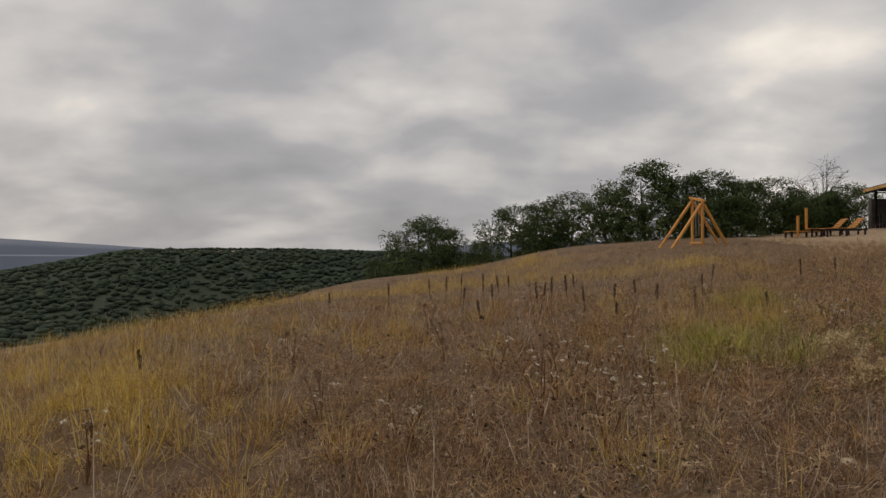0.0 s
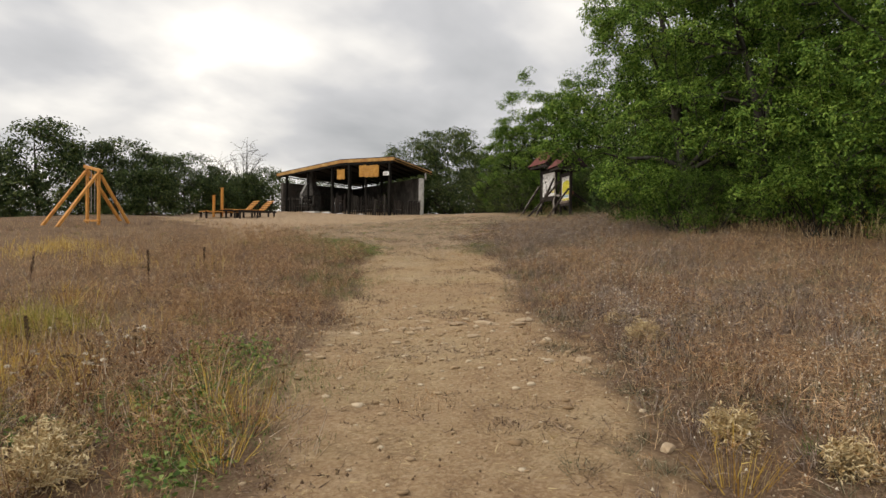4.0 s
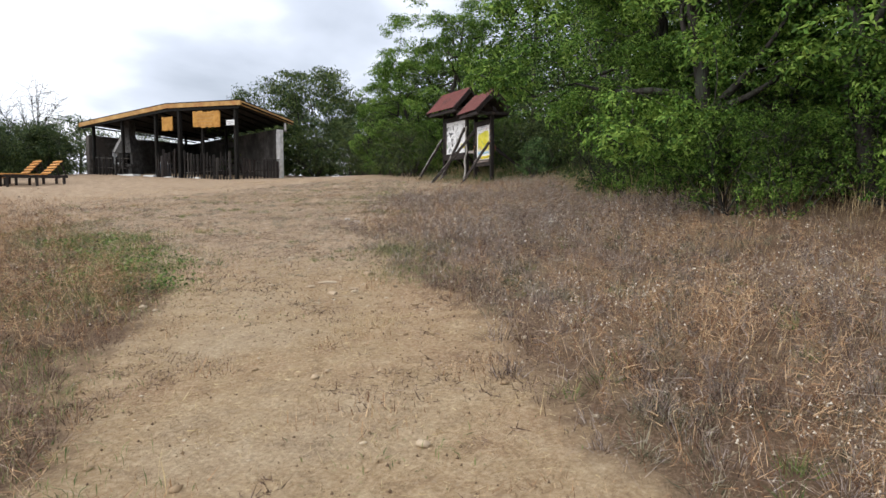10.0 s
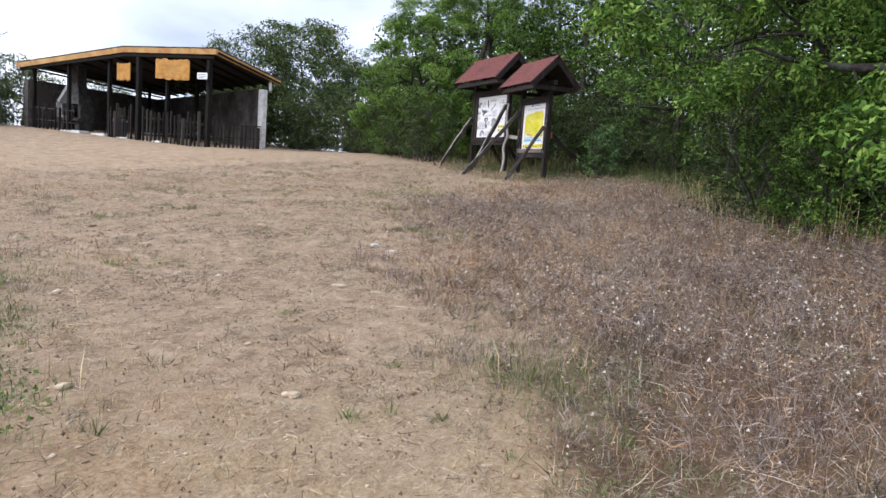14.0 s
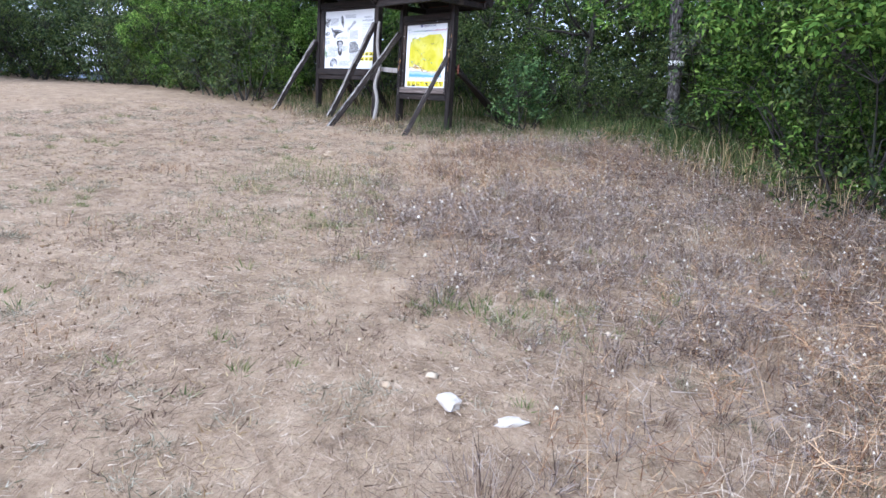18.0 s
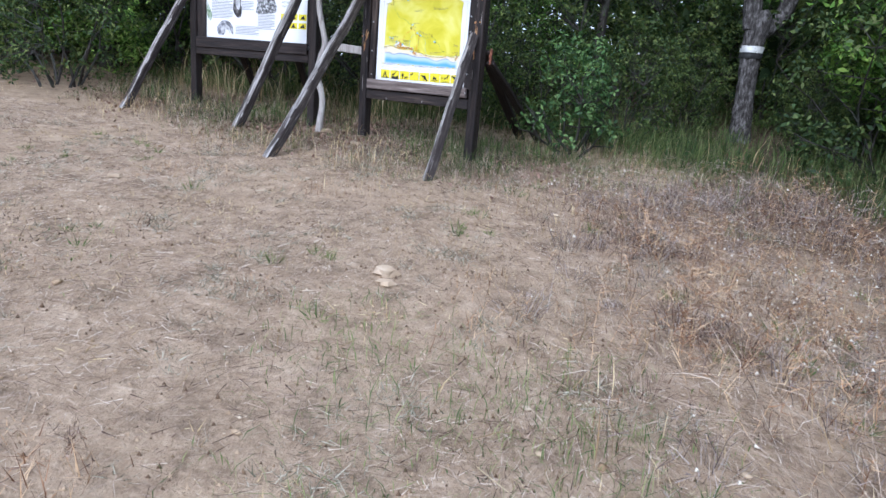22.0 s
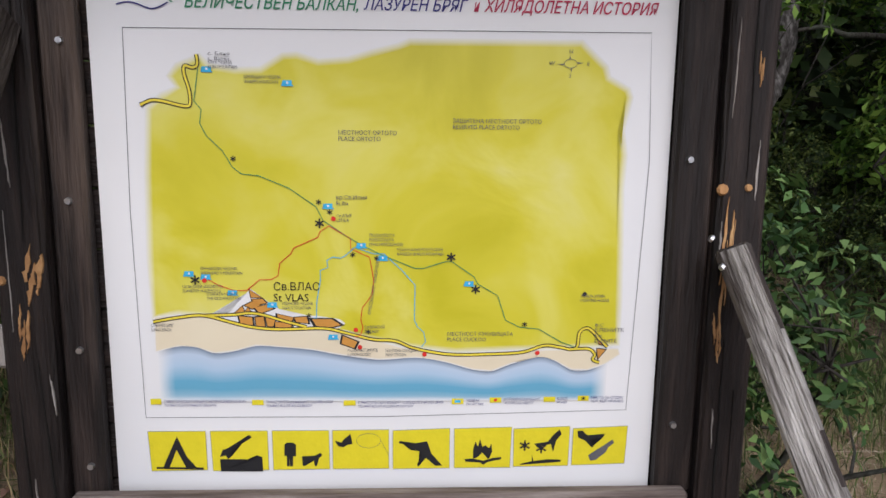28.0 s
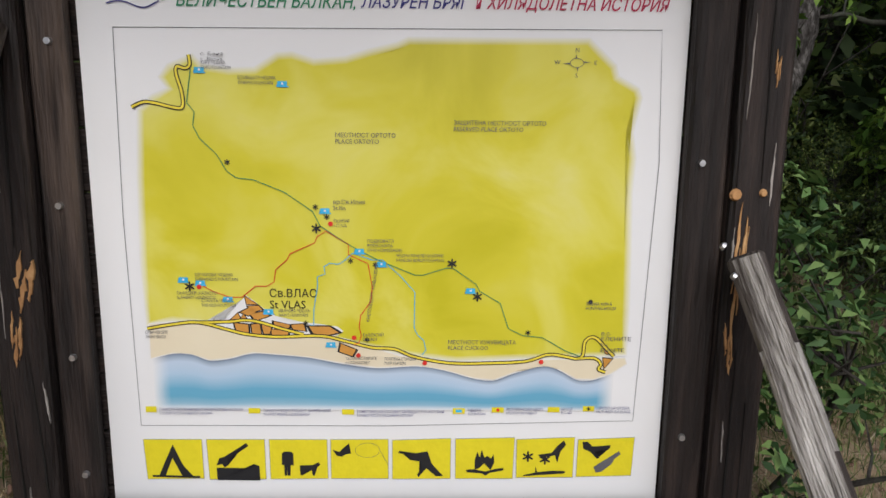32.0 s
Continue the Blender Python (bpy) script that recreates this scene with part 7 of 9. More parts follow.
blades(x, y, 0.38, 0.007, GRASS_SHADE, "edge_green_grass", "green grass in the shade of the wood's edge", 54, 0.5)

late = lambda x, y: np.clip(((x + y) / 2 - 13.2) / 4.5, 0, 1)
open_ground = lambda x, y: nearness(x, y, 3.2, 4.5) * np.clip(1 - in_forest(x, y), 0, 1)
strewn(760000, (9, 29, 8, 26), lambda x, y: open_ground(x, y) * late(x, y) * np.clip(0.9 + track(x, y), 0.25, 1) * np.clip(0.62 + 0.6 * wave(x, y, 0.4, 171), 0.1, 1), 172, 0.058, 0.0023, 0.022, STRAW_PALE, "mown_straw", "pale mown straw lying on the clearing", True)
# dark strands stand in for the shadows in the mown straw
strewn(260000, (9, 29, 8, 26), lambda x, y: open_ground(x, y) * late(x, y) * np.clip(0.5 + 0.8 * wave(x, y, 0.3, 175), 0.05, 1), 176, 0.08, 0.0024, 0.016, STEM_DARK, "dark_straw", "dark strands painting in the shadow between the pale stalks", True)
strewn(130000, (0, 16, -1, 15), lambda x, y: np.clip(0.75 + track(x, y) / 0.8, 0, 1) * nearness(x, y, 2, 5) * np.clip(0.5 + 0.8 * wave(x, y, 0.45, 71), 0.04, 1), 72, 0.045, 0.0024, 0.01, GRASS_STRAW, "straw_litter", "bits of dry straw strewn over the track", True)
strewn(60000, (14, 28, 11, 22), lambda x, y: meadow(x, y) * nearness(x, y, 3, 6) * late(x, y) * np.clip(0.7 + 0.7 * wave(x, y, 0.5, 177), 0.1, 1), 178, 0.26, 0.0022, 0.2, STRAW_PALE, "tangled_stalks", "pale stalks tangled over the dry herbs")
strewn(130000, (-6, 17, -1, 15), lambda x, y: meadow(x, y) * nearness(x, y, 2.2, 5) * np.clip(0.35 + 0.8 * wave(x, y, 0.5, 179), 0.05, 1), 180, 0.17, 0.002, 0.14, STRAW_PALE, "fallen_stalks", "pale stalks fallen across the dry meadow")
tussocks(15000, (13, 28, 12, 26), lambda x, y: open_ground(x, y) * late(x, y) * np.clip(wave(x, y, 0.16, 271) * 1.3 - 0.1, 0.05, 0.8), 272, 0.08, 0.035, 20, GREY_GREEN, "matted_tufts", "low grey-green matted tufts on the clearing", 0.003)
tussocks(3600, (13, 28, 12, 26), lambda x, y: open_ground(x, y) * late(x, y) * np.clip(wave(x, y, 0.3, 273) * 1.6 - 0.55, 0.01, 1), 274, 0.08, 0.075, 30, GRASS_GREEN, "green_sprigs", "small green sprigs on the clearing", 0.0042)
x, y = scatter(60000, 0, 26, -1, 24, lambda x, y: np.clip(0.7 + track(x, y) / 0.6, 0, 1) * nearness(x, y, 3, 8) * np.clip(wave(x, y, 0.5, 75) * 1.8 - 0.7, 0, 1), 76)
blades(x, y, 0.05, 0.006, GRASS_GREEN, "trodden_green_grass", "short green tufts trodden into the track", 77, 0.8)
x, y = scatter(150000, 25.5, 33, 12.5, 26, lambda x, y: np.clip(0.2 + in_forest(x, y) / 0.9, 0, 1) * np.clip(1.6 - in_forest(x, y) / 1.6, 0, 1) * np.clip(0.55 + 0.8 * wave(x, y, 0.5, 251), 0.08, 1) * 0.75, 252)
blades(x, y, 0.34, 0.007, GRASS_SHADE, "shade_grass", "green grass at the foot of the wood, darkened for its shade", 253, 0.8)
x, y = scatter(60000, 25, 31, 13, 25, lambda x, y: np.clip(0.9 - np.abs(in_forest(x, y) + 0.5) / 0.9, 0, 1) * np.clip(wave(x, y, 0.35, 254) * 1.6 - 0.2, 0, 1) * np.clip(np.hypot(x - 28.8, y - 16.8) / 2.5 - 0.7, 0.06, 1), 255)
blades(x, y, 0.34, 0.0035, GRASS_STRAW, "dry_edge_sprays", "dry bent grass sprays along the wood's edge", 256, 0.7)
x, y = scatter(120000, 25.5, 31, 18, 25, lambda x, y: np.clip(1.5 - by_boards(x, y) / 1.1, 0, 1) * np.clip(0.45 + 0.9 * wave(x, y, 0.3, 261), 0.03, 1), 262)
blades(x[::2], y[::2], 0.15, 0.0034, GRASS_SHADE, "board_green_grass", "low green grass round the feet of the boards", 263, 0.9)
blades(x[1::2], y[1::2], 0.13, 0.003, STRAW_PALE, "board_straw_grass", "low bleached grass round the feet of the boards", 264, 1.1)
# fallen leaves under the boards and along the wood's edge
lr = np.random.RandomState(81)
x, y = scatter(52000, 25, 33, 13, 26, lambda x, y: np.maximum(np.clip(1.2 - np.abs(in_forest(x, y) + 0.2) / 1.6, 0, 1) * 0.5, 0.7 * np.clip(1.5 - by_boards(x, y) / 1.1, 0, 1)) * np.clip(0.6 + 0.6 * wave(x, y, 0.6, 82), 0.05, 1), 83)
v, f = leaf_quads(np.stack([x, y, land(x, y) + lr.uniform(0.006, 0.02, len(x))], -1), 0.05, lr, flat=0.85)
tagged(link_mesh("fallen_leaves", v, f, DRY_LEAF), "brown fallen oak leaves under the boards", "leaf litter", kind="stuff")
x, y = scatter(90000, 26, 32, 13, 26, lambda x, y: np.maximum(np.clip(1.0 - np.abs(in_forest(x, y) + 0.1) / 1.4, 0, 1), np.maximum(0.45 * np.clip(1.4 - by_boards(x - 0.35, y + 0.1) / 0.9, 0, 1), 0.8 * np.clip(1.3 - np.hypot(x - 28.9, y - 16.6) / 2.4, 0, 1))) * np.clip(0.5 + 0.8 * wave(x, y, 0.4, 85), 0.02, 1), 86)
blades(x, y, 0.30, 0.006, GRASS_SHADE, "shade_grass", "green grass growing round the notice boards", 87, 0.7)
x, y = scatter(420000, 6, 28, 6, 30, lambda x, y: np.clip(0.5 + track(x, y) / 0.6, 0, 1) * nearness(x, y, 4, 8) * np.clip(wave(x, y, 0.3, 95) * 2.4 - 0.9, 0, 1) * np.clip(1 - in_forest(x, y), 0, 1), 96)
blades(x, y, 0.085, 0.005, GRASS_BROWN, "trodden_brown_tufts", "small trodden brown tufts on the clearing", 97, 1.2, simple=True)

# ---- what is printed on the two posters ----
MAP_EDGE = ((-0.447, 1.444), (-0.421, 1.468), (-0.391, 1.483), (-0.405, 1.503), (-0.389, 1.523), (-0.347, 1.541), (-0.332, 1.524), (-0.282, 1.517), (-0.235, 1.519), (-0.193, 1.545), (-0.167, 1.547), (-0.127, 1.535), (-0.07, 1.54), (-0.028, 1.553), (0.024, 1.566), (0.045, 1.575), (0.373, 1.578), (0.4, 1.553), (0.422, 1.533), (0.428, 1.513), (0.467, 1.492), (0.473, 1.477), (0.46, 1.414), (0.468, 1.366), (0.465, 1.301), (0.47, 1.191), (0.474, 1.066), (0.475, 0.982), (0.367, 0.974), (0.254, 0.971), (0.141, 0.966), (0.052, 0.976), (-0.037, 0.994), (-0.126, 1.014), (-0.214, 1.018), (-0.322, 1.036), (-0.409, 1.045), (-0.458, 1.037), (-0.46, 1.16), (-0.455, 1.322))
SAND = ((-0.456, 1.038), (-0.409, 1.042), (-0.3, 1.034), (-0.192, 1.015), (-0.081, 1.01), (0.029, 0.976), (0.141, 0.961), (0.254, 0.968), (0.367, 0.971), (0.475, 0.973), (0.479, 0.961), (0.448, 0.94), (0.414, 0.928), (0.38, 0.929), (0.345, 0.948), (0.311, 0.956), (0.255, 0.942), (0.215, 0.926), (0.175, 0.93), (0.119, 0.946), (0.063, 0.955), (-0.016, 0.951), (-0.083, 0.96), (-0.149, 0.972), (-0.215, 0.978), (-0.259, 0.981), (-0.304, 0.969), (-0.342, 0.965), (-0.38, 0.977), (-0.413, 0.979), (-0.457, 0.968))
SEA = ((-0.455, 0.967), (-0.413, 0.978), (-0.375, 0.976), (-0.342, 0.964), (-0.304, 0.968), (-0.259, 0.979), (-0.215, 0.977), (-0.149, 0.971), (-0.083, 0.958), (-0.016, 0.95), (0.063, 0.954), (0.119, 0.945), (0.175, 0.929), (0.215, 0.925), (0.255, 0.94), (0.311, 0.955), (0.345, 0.947), (0.38, 0.927), (0.414, 0.927), (0.454, 0.942))
ROAD_COAST = ((-0.459, 1.029), (-0.409, 1.038), (-0.36, 1.042), (-0.301, 1.027), (-0.268, 1.019), (-0.214, 1.014), (-0.126, 1.016), (-0.082, 1.007), (-0.026, 0.993), (0.018, 0.99), (0.052, 0.976), (0.096, 0.966), (0.141, 0.961), (0.209, 0.962), (0.277, 0.966), (0.322, 0.98), (0.356, 0.976), (0.378, 0.972), (0.39, 0.979), (0.393, 1.006), (0.404, 1.016), (0.417, 1.013), (0.437, 0.992), (0.452, 0.977))
ROAD_TOWN = ((-0.36, 1.042), (-0.3, 1.044), (-0.273, 1.047), (-0.245, 1.044), (-0.202, 1.031), (-0.158, 1.019))
ROAD_END = ((0.378, 0.972), (0.413, 0.973), (0.427, 0.961), (0.423, 0.95), (0.437, 0.944))
ROAD_NORTH = ((-0.352, 1.543), (-0.351, 1.525), (-0.36, 1.519), (-0.374, 1.522), (-0.376, 1.508), (-0.368, 1.478), (-0.367, 1.454), (-0.374, 1.448), (-0.393, 1.451), (-0.419, 1.457), (-0.439, 1.458), (-0.46, 1.449))
GREEN_WAY = ((-0.35, 1.518), (-0.355, 1.488), (-0.36, 1.458), (-0.347, 1.442), (-0.351, 1.417), (-0.34, 1.394), (-0.31, 1.365), (-0.293, 1.335), (-0.276, 1.322), (-0.244, 1.319), (-0.187, 1.296), (-0.135, 1.26), (-0.122, 1.233), (-0.077, 1.203), (-0.05, 1.187), (-0.007, 1.165), (0.058, 1.139), (0.074, 1.139), (0.118, 1.153), (0.131, 1.153), (0.176, 1.122), (0.183, 1.108), (0.224, 1.084), (0.241, 1.033), (0.27, 1.019), (0.309, 1.015), (0.355, 0.988), (0.384, 0.977))
RED_WAY = ((-0.348, 1.115), (-0.329, 1.104), (-0.298, 1.093), (-0.274, 1.093), (-0.248, 1.115), (-0.226, 1.115), (-0.212, 1.123), (-0.208, 1.148), (-0.186, 1.167), (-0.18, 1.179), (-0.133, 1.2), (-0.128, 1.212), (-0.111, 1.223), (-0.069, 1.198), (-0.069, 1.178), (-0.032, 1.161), (-0.024, 1.114), (-0.027, 1.086), (-0.047, 1.058), (-0.05, 1.035), (-0.046, 1.017), (-0.051, 1.002), (-0.062, 0.998))
BLUE_WAY = ((-0.144, 1.038), (-0.138, 1.037), (-0.137, 1.069), (-0.129, 1.115), (-0.129, 1.134), (-0.114, 1.14), (-0.116, 1.154), (-0.105, 1.161), (-0.089, 1.159), (-0.078, 1.165), (-0.061, 1.181), (-0.024, 1.168), (-0.004, 1.168), (0.031, 1.136), (0.058, 1.105), (0.057, 1.034), (0.063, 1.02), (0.076, 1.008), (0.08, 0.988), (0.072, 0.978))
BORDER = ((-0.485, 1.589), (-0.491, 1.248), (-0.485, 0.828), (0.005, 0.828), (0.499, 0.84), (0.517, 1.356), (0.506, 1.598))
TOWN_EDGE = ((-0.309, 1.048), (-0.276, 1.087), (-0.267, 1.096), (-0.254, 1.087), (-0.233, 1.07), (-0.212, 1.056), (-0.191, 1.047), (-0.158, 1.043), (-0.125, 1.04), (-0.092, 1.035), (-0.081, 1.026), (-0.092, 1.017), (-0.126, 1.012), (-0.214, 1.012), (-0.268, 1.016), (-0.355, 1.039))
STARS_SMALL = ((-0.291, 1.351), (-0.13, 1.269), (-0.109, 1.25), (-0.065, 1.166), (-0.018, 1.159), (-0.153, 1.042), (-0.035, 1.009), (0.28, 1.025))
STARS_LARGE = ((-0.129, 1.228), (-0.373, 1.114), (0.129, 1.162), (0.179, 1.097))
FOUNTAINS = ((-0.334, 1.517), (-0.185, 1.494), (-0.112, 1.262), (-0.048, 1.185), (-0.384, 1.127), (-0.352, 1.121), (-0.301, 1.089), (-0.224, 1.065), (-0.105, 0.999), (0.166, 1.109), (-0.006, 1.16))
RED_DOTS = ((-0.102, 1.237), (-0.355, 1.113), (-0.06, 1.013), (-0.052, 0.977), (0.078, 0.962), (0.308, 0.965))
HILL_GREEN = ((-0.501, 1.652), (-0.476, 1.67), (-0.455, 1.677), (-0.43, 1.657), (-0.42, 1.656), (-0.392, 1.636))
HILL_NAVY = ((-0.493, 1.63), (-0.474, 1.634), (-0.458, 1.632), (-0.428, 1.623), (-0.4, 1.635))
TOWN_BLOCKS = (((-0.269, 1.095), (-0.246, 1.079), (-0.266, 1.079)), ((-0.279, 1.063), (-0.255, 1.075), (-0.249, 1.063), (-0.264, 1.056)), ((-0.264, 1.075), (-0.244, 1.076), (-0.236, 1.068), (-0.258, 1.063)), ((-0.298, 1.048), (-0.284, 1.061), (-0.278, 1.047)), ((-0.283, 1.044), (-0.273, 1.059), (-0.265, 1.047)), ((-0.26, 1.059), (-0.236, 1.064), (-0.223, 1.056), (-0.25, 1.046)), ((-0.291, 1.041), (-0.265, 1.038), (-0.264, 1.022), (-0.288, 1.026)), ((-0.259, 1.038), (-0.243, 1.04), (-0.24, 1.02), (-0.257, 1.02)), ((-0.239, 1.04), (-0.219, 1.036), (-0.224, 1.02), (-0.235, 1.02)), ((-0.215, 1.045), (-0.184, 1.038), (-0.187, 1.031), (-0.215, 1.036)), ((-0.22, 1.029), (-0.187, 1.026), (-0.189, 1.017), (-0.22, 1.017)), ((-0.182, 1.038), (-0.158, 1.04), (-0.154, 1.026), (-0.178, 1.029)), ((-0.18, 1.022), (-0.158, 1.019), (-0.165, 1.015)), ((-0.147, 1.035), (-0.108, 1.035), (-0.09, 1.023), (-0.114, 1.017), (-0.139, 1.021)), ((-0.086, 1), (-0.057, 0.988), (-0.064, 0.975), (-0.089, 0.984)), ((0.427, 1.006), (0.449, 0.98), (0.435, 0.983)), ((0.431, 0.973), (0.449, 0.971), (0.434, 0.952)))
ICONS = (((-0.483, 0.799), (-0.367, 0.799), (-0.366, 0.714), (-0.479, 0.713)), ((-0.358, 0.799), (-0.242, 0.799), (-0.241, 0.713), (-0.355, 0.712)), ((-0.233, 0.799), (-0.117, 0.799), (-0.116, 0.714), (-0.232, 0.713)), ((-0.11, 0.799), (0.006, 0.8), (0.006, 0.714), (-0.11, 0.714)), ((0.014, 0.798), (0.132, 0.802), (0.132, 0.714), (0.014, 0.713)), ((0.141, 0.801), (0.261, 0.804), (0.259, 0.714), (0.142, 0.714)), ((0.265, 0.8), (0.383, 0.805), (0.382, 0.717), (0.266, 0.716)), ((0.39, 0.8), (0.505, 0.805), (0.502, 0.721), (0.389, 0.718)))
TENT = (((-0.425, 0.788), (-0.407, 0.744), (-0.387, 0.719), (-0.409, 0.719), (-0.427, 0.759), (-0.443, 0.72), (-0.456, 0.72), (-0.438, 0.76)), ((-0.469, 0.722), (-0.374, 0.72), (-0.374, 0.715), (-0.469, 0.718)),)
AXE = (((-0.34, 0.743), (-0.334, 0.758), (-0.323, 0.762), (-0.279, 0.791), (-0.274, 0.785), (-0.319, 0.755), (-0.315, 0.745), (-0.324, 0.738), (-0.328, 0.746)), ((-0.34, 0.738), (-0.27, 0.737), (-0.265, 0.746), (-0.254, 0.742), (-0.253, 0.71), (-0.339, 0.711)),)
POST_AND_DOG = (((-0.204, 0.773), (-0.198, 0.773), (-0.191, 0.773), (-0.185, 0.769), (-0.185, 0.743), (-0.191, 0.743), (-0.192, 0.721), (-0.198, 0.721), (-0.197, 0.741), (-0.198, 0.741), (-0.199, 0.721), (-0.204, 0.721), (-0.204, 0.744), (-0.209, 0.744), (-0.208, 0.769)), ((-0.173, 0.743), (-0.147, 0.744), (-0.135, 0.75), (-0.131, 0.745), (-0.138, 0.738), (-0.143, 0.721), (-0.147, 0.721), (-0.149, 0.733), (-0.163, 0.733), (-0.168, 0.721), (-0.172, 0.723)),)
BUTTERFLY = (((-0.106, 0.777), (-0.09, 0.772), (-0.087, 0.779), (-0.073, 0.791), (-0.069, 0.769), (-0.081, 0.767), (-0.087, 0.762), (-0.098, 0.764)),)
AIMING_SHAPE = (((0.026, 0.77), (0.028, 0.775), (0.062, 0.77), (0.085, 0.774), (0.094, 0.747), (0.117, 0.72), (0.102, 0.72), (0.083, 0.737), (0.067, 0.718), (0.064, 0.723), (0.076, 0.745), (0.069, 0.752), (0.05, 0.755), (0.053, 0.765)),)
FIRE = (((0.181, 0.734), (0.181, 0.756), (0.186, 0.773), (0.191, 0.761), (0.195, 0.778), (0.2, 0.761), (0.207, 0.764), (0.214, 0.758), (0.219, 0.768), (0.221, 0.75), (0.214, 0.733), (0.207, 0.741), (0.2, 0.748), (0.191, 0.738)), ((0.163, 0.734), (0.18, 0.735), (0.203, 0.73), (0.224, 0.736), (0.24, 0.738), (0.24, 0.733), (0.212, 0.727), (0.203, 0.721), (0.196, 0.726), (0.166, 0.728)),)
FLOWERS = (((0.28, 0.722), (0.305, 0.728), (0.305, 0.742), (0.309, 0.728), (0.34, 0.732), (0.366, 0.731), (0.366, 0.726), (0.282, 0.72)), ((0.309, 0.767), (0.337, 0.771), (0.348, 0.786), (0.361, 0.798), (0.366, 0.788), (0.355, 0.774), (0.349, 0.749), (0.344, 0.766), (0.316, 0.759)),)
REACHING_SHAPE = (((0.399, 0.795), (0.41, 0.795), (0.42, 0.785), (0.457, 0.788), (0.455, 0.781), (0.425, 0.776), (0.435, 0.76), (0.43, 0.758), (0.416, 0.773), (0.401, 0.78)),)
BOTTLE = (((0.424, 0.74), (0.442, 0.753), (0.46, 0.765), (0.474, 0.775), (0.478, 0.768), (0.465, 0.757), (0.461, 0.747), (0.441, 0.73), (0.429, 0.728)),)

BLOOMS = ((0.289, 0.763), (0.324, 0.757))
MAP_WORDS = (
    ("с. Баня\nc. Banya", -0.331, 1.542, 0.04, "S"),
    ("КУРУ ЧЕШМА\nKURU FOUNTAIN", -0.331, 1.527, 0.053, "S"),
    ("ШУМЯЩАТА ЧЕШМА\nWHISPER FOUNTAIN", -0.266, 1.501, 0.069, "S"),
    ("МЕСТНОСТ ОРТОТО\nPLACE ORTOTO", -0.091, 1.399, 0.111, "M"),
    ("ЗАЩИТЕНА МЕСТНОСТ ОРТОТО\nRESERVED PLACE ORTOTO", 0.128, 1.424, 0.171, "M"),
    ("вр.Св.Илия\nSt.Ilia", -0.097, 1.275, 0.06, "M"),
    ("Св.ИЛИЯ\nc.ST.ILIA", -0.096, 1.24, 0.029, "S"),
    ("ПОДКОВАТА\nPODKOVATA\n(THE HORSESHOE)", -0.033, 1.2, 0.066, "S"),
    ("ЧЕШМА КАНЕЛСКИ БОРУН\nKANELSKI BORUN FOUNTAIN", 0.022, 1.174, 0.091, "S"),
    ("Св.ВЛАС\nSt VLAS", -0.222, 1.082, 0.09, "L"),
    ("МЕСТНОСТ КУКУВИЦАТА\nPLACE CUCKOO", 0.123, 1.001, 0.133, "M"),
    ("в.с.\nЕЛЕНИТЕ\nh.v.\nELENITE", 0.424, 1.016, 0.059, "M"),
    ("ОВЧАРОВА ЧЕШМА\nSHEPHERD`S FOUNTAIN", -0.362, 1.134, 0.081, "S"),
    ("СТАРАТА ЧЕШМА\nTHE OLD FOUNTAIN", -0.352, 1.083, 0.065, "S"),
    ("Св.АНДРЕЙ (АЯЗМОТО)\nSt.ANDREY (AJAZMOTO)", -0.398, 1.098, 0.077, "S"),
    ("ИВАНОВА ЧЕШМА\nIVAN`S FOUNTAIN", -0.205, 1.064, 0.06, "S"),
    ("ЛОВНА ХИЖА\nHUNTING HOUSE", 0.391, 1.081, 0.059, "S"),
    ("СЛЪНЧЕВ БРЯГ\nSUNNY BEACH", -0.463, 1.019, 0.044, "S"),
    ("т.к.МАНАСТИРИТЕ\nt.c.MONASTERY", -0.077, 0.968, 0.061, "S"),
    ("ПОМПЕНА СТАНЦИЯ\nPUMP STATION", -0.001, 0.967, 0.061, "S"),
    ("Св.ВЛАСИЙ\nSt.VLASIY", -0.043, 1.016, 0.04, "S"),
    ("ТУРИСТИЧЕСКИ МАРШРУТ ВЕЛИЧЕСТВЕН БАЛКАН\nTOURIST ROUTE MAJESTIC BALKAN", -0.446, 0.861, 0.164, "G"),
    ("ТУРИСТИЧЕСКИ МАРШРУТ ЛАЗУРЕН БРЯГ\nTOURIST ROUTE AZURE BEACH", -0.242, 0.859, 0.135, "G"),
    ("ТУРИСТИЧЕСКИ МАРШРУТ ХИЛЯДОЛЕТНА ИСТОРИЯ\nTOURIST ROUTE MILLENIUM HISTORY", -0.057, 0.857, 0.174, "G"),
    ("ЧЕШМА\nFOUNTAIN", 0.165, 0.861, 0.034, "G"),
    ("ИСТОРИЧЕСКИ ОБЕКТ\nHISTORICAL OBJECT", 0.242, 0.863, 0.074, "G"),
    ("ШОСЕ\nROAD", 0.352, 0.864, 0.022, "G"),
    ("МЯСТО ЗА ОТДИХ\nHUT, REST OF PLACE", 0.423, 0.866, 0.068, "G"),
)
LEGEND_BOXES = ((-0.473, 0.869), (-0.452, 0.857), (-0.271, 0.866), (-0.248, 0.855), (-0.086, 0.864), (-0.062, 0.853), (0.135, 0.867), (0.159, 0.855), (0.213, 0.869), (0.237, 0.858), (0.325, 0.87), (0.349, 0.859), (0.396, 0.872), (0.419, 0.861))
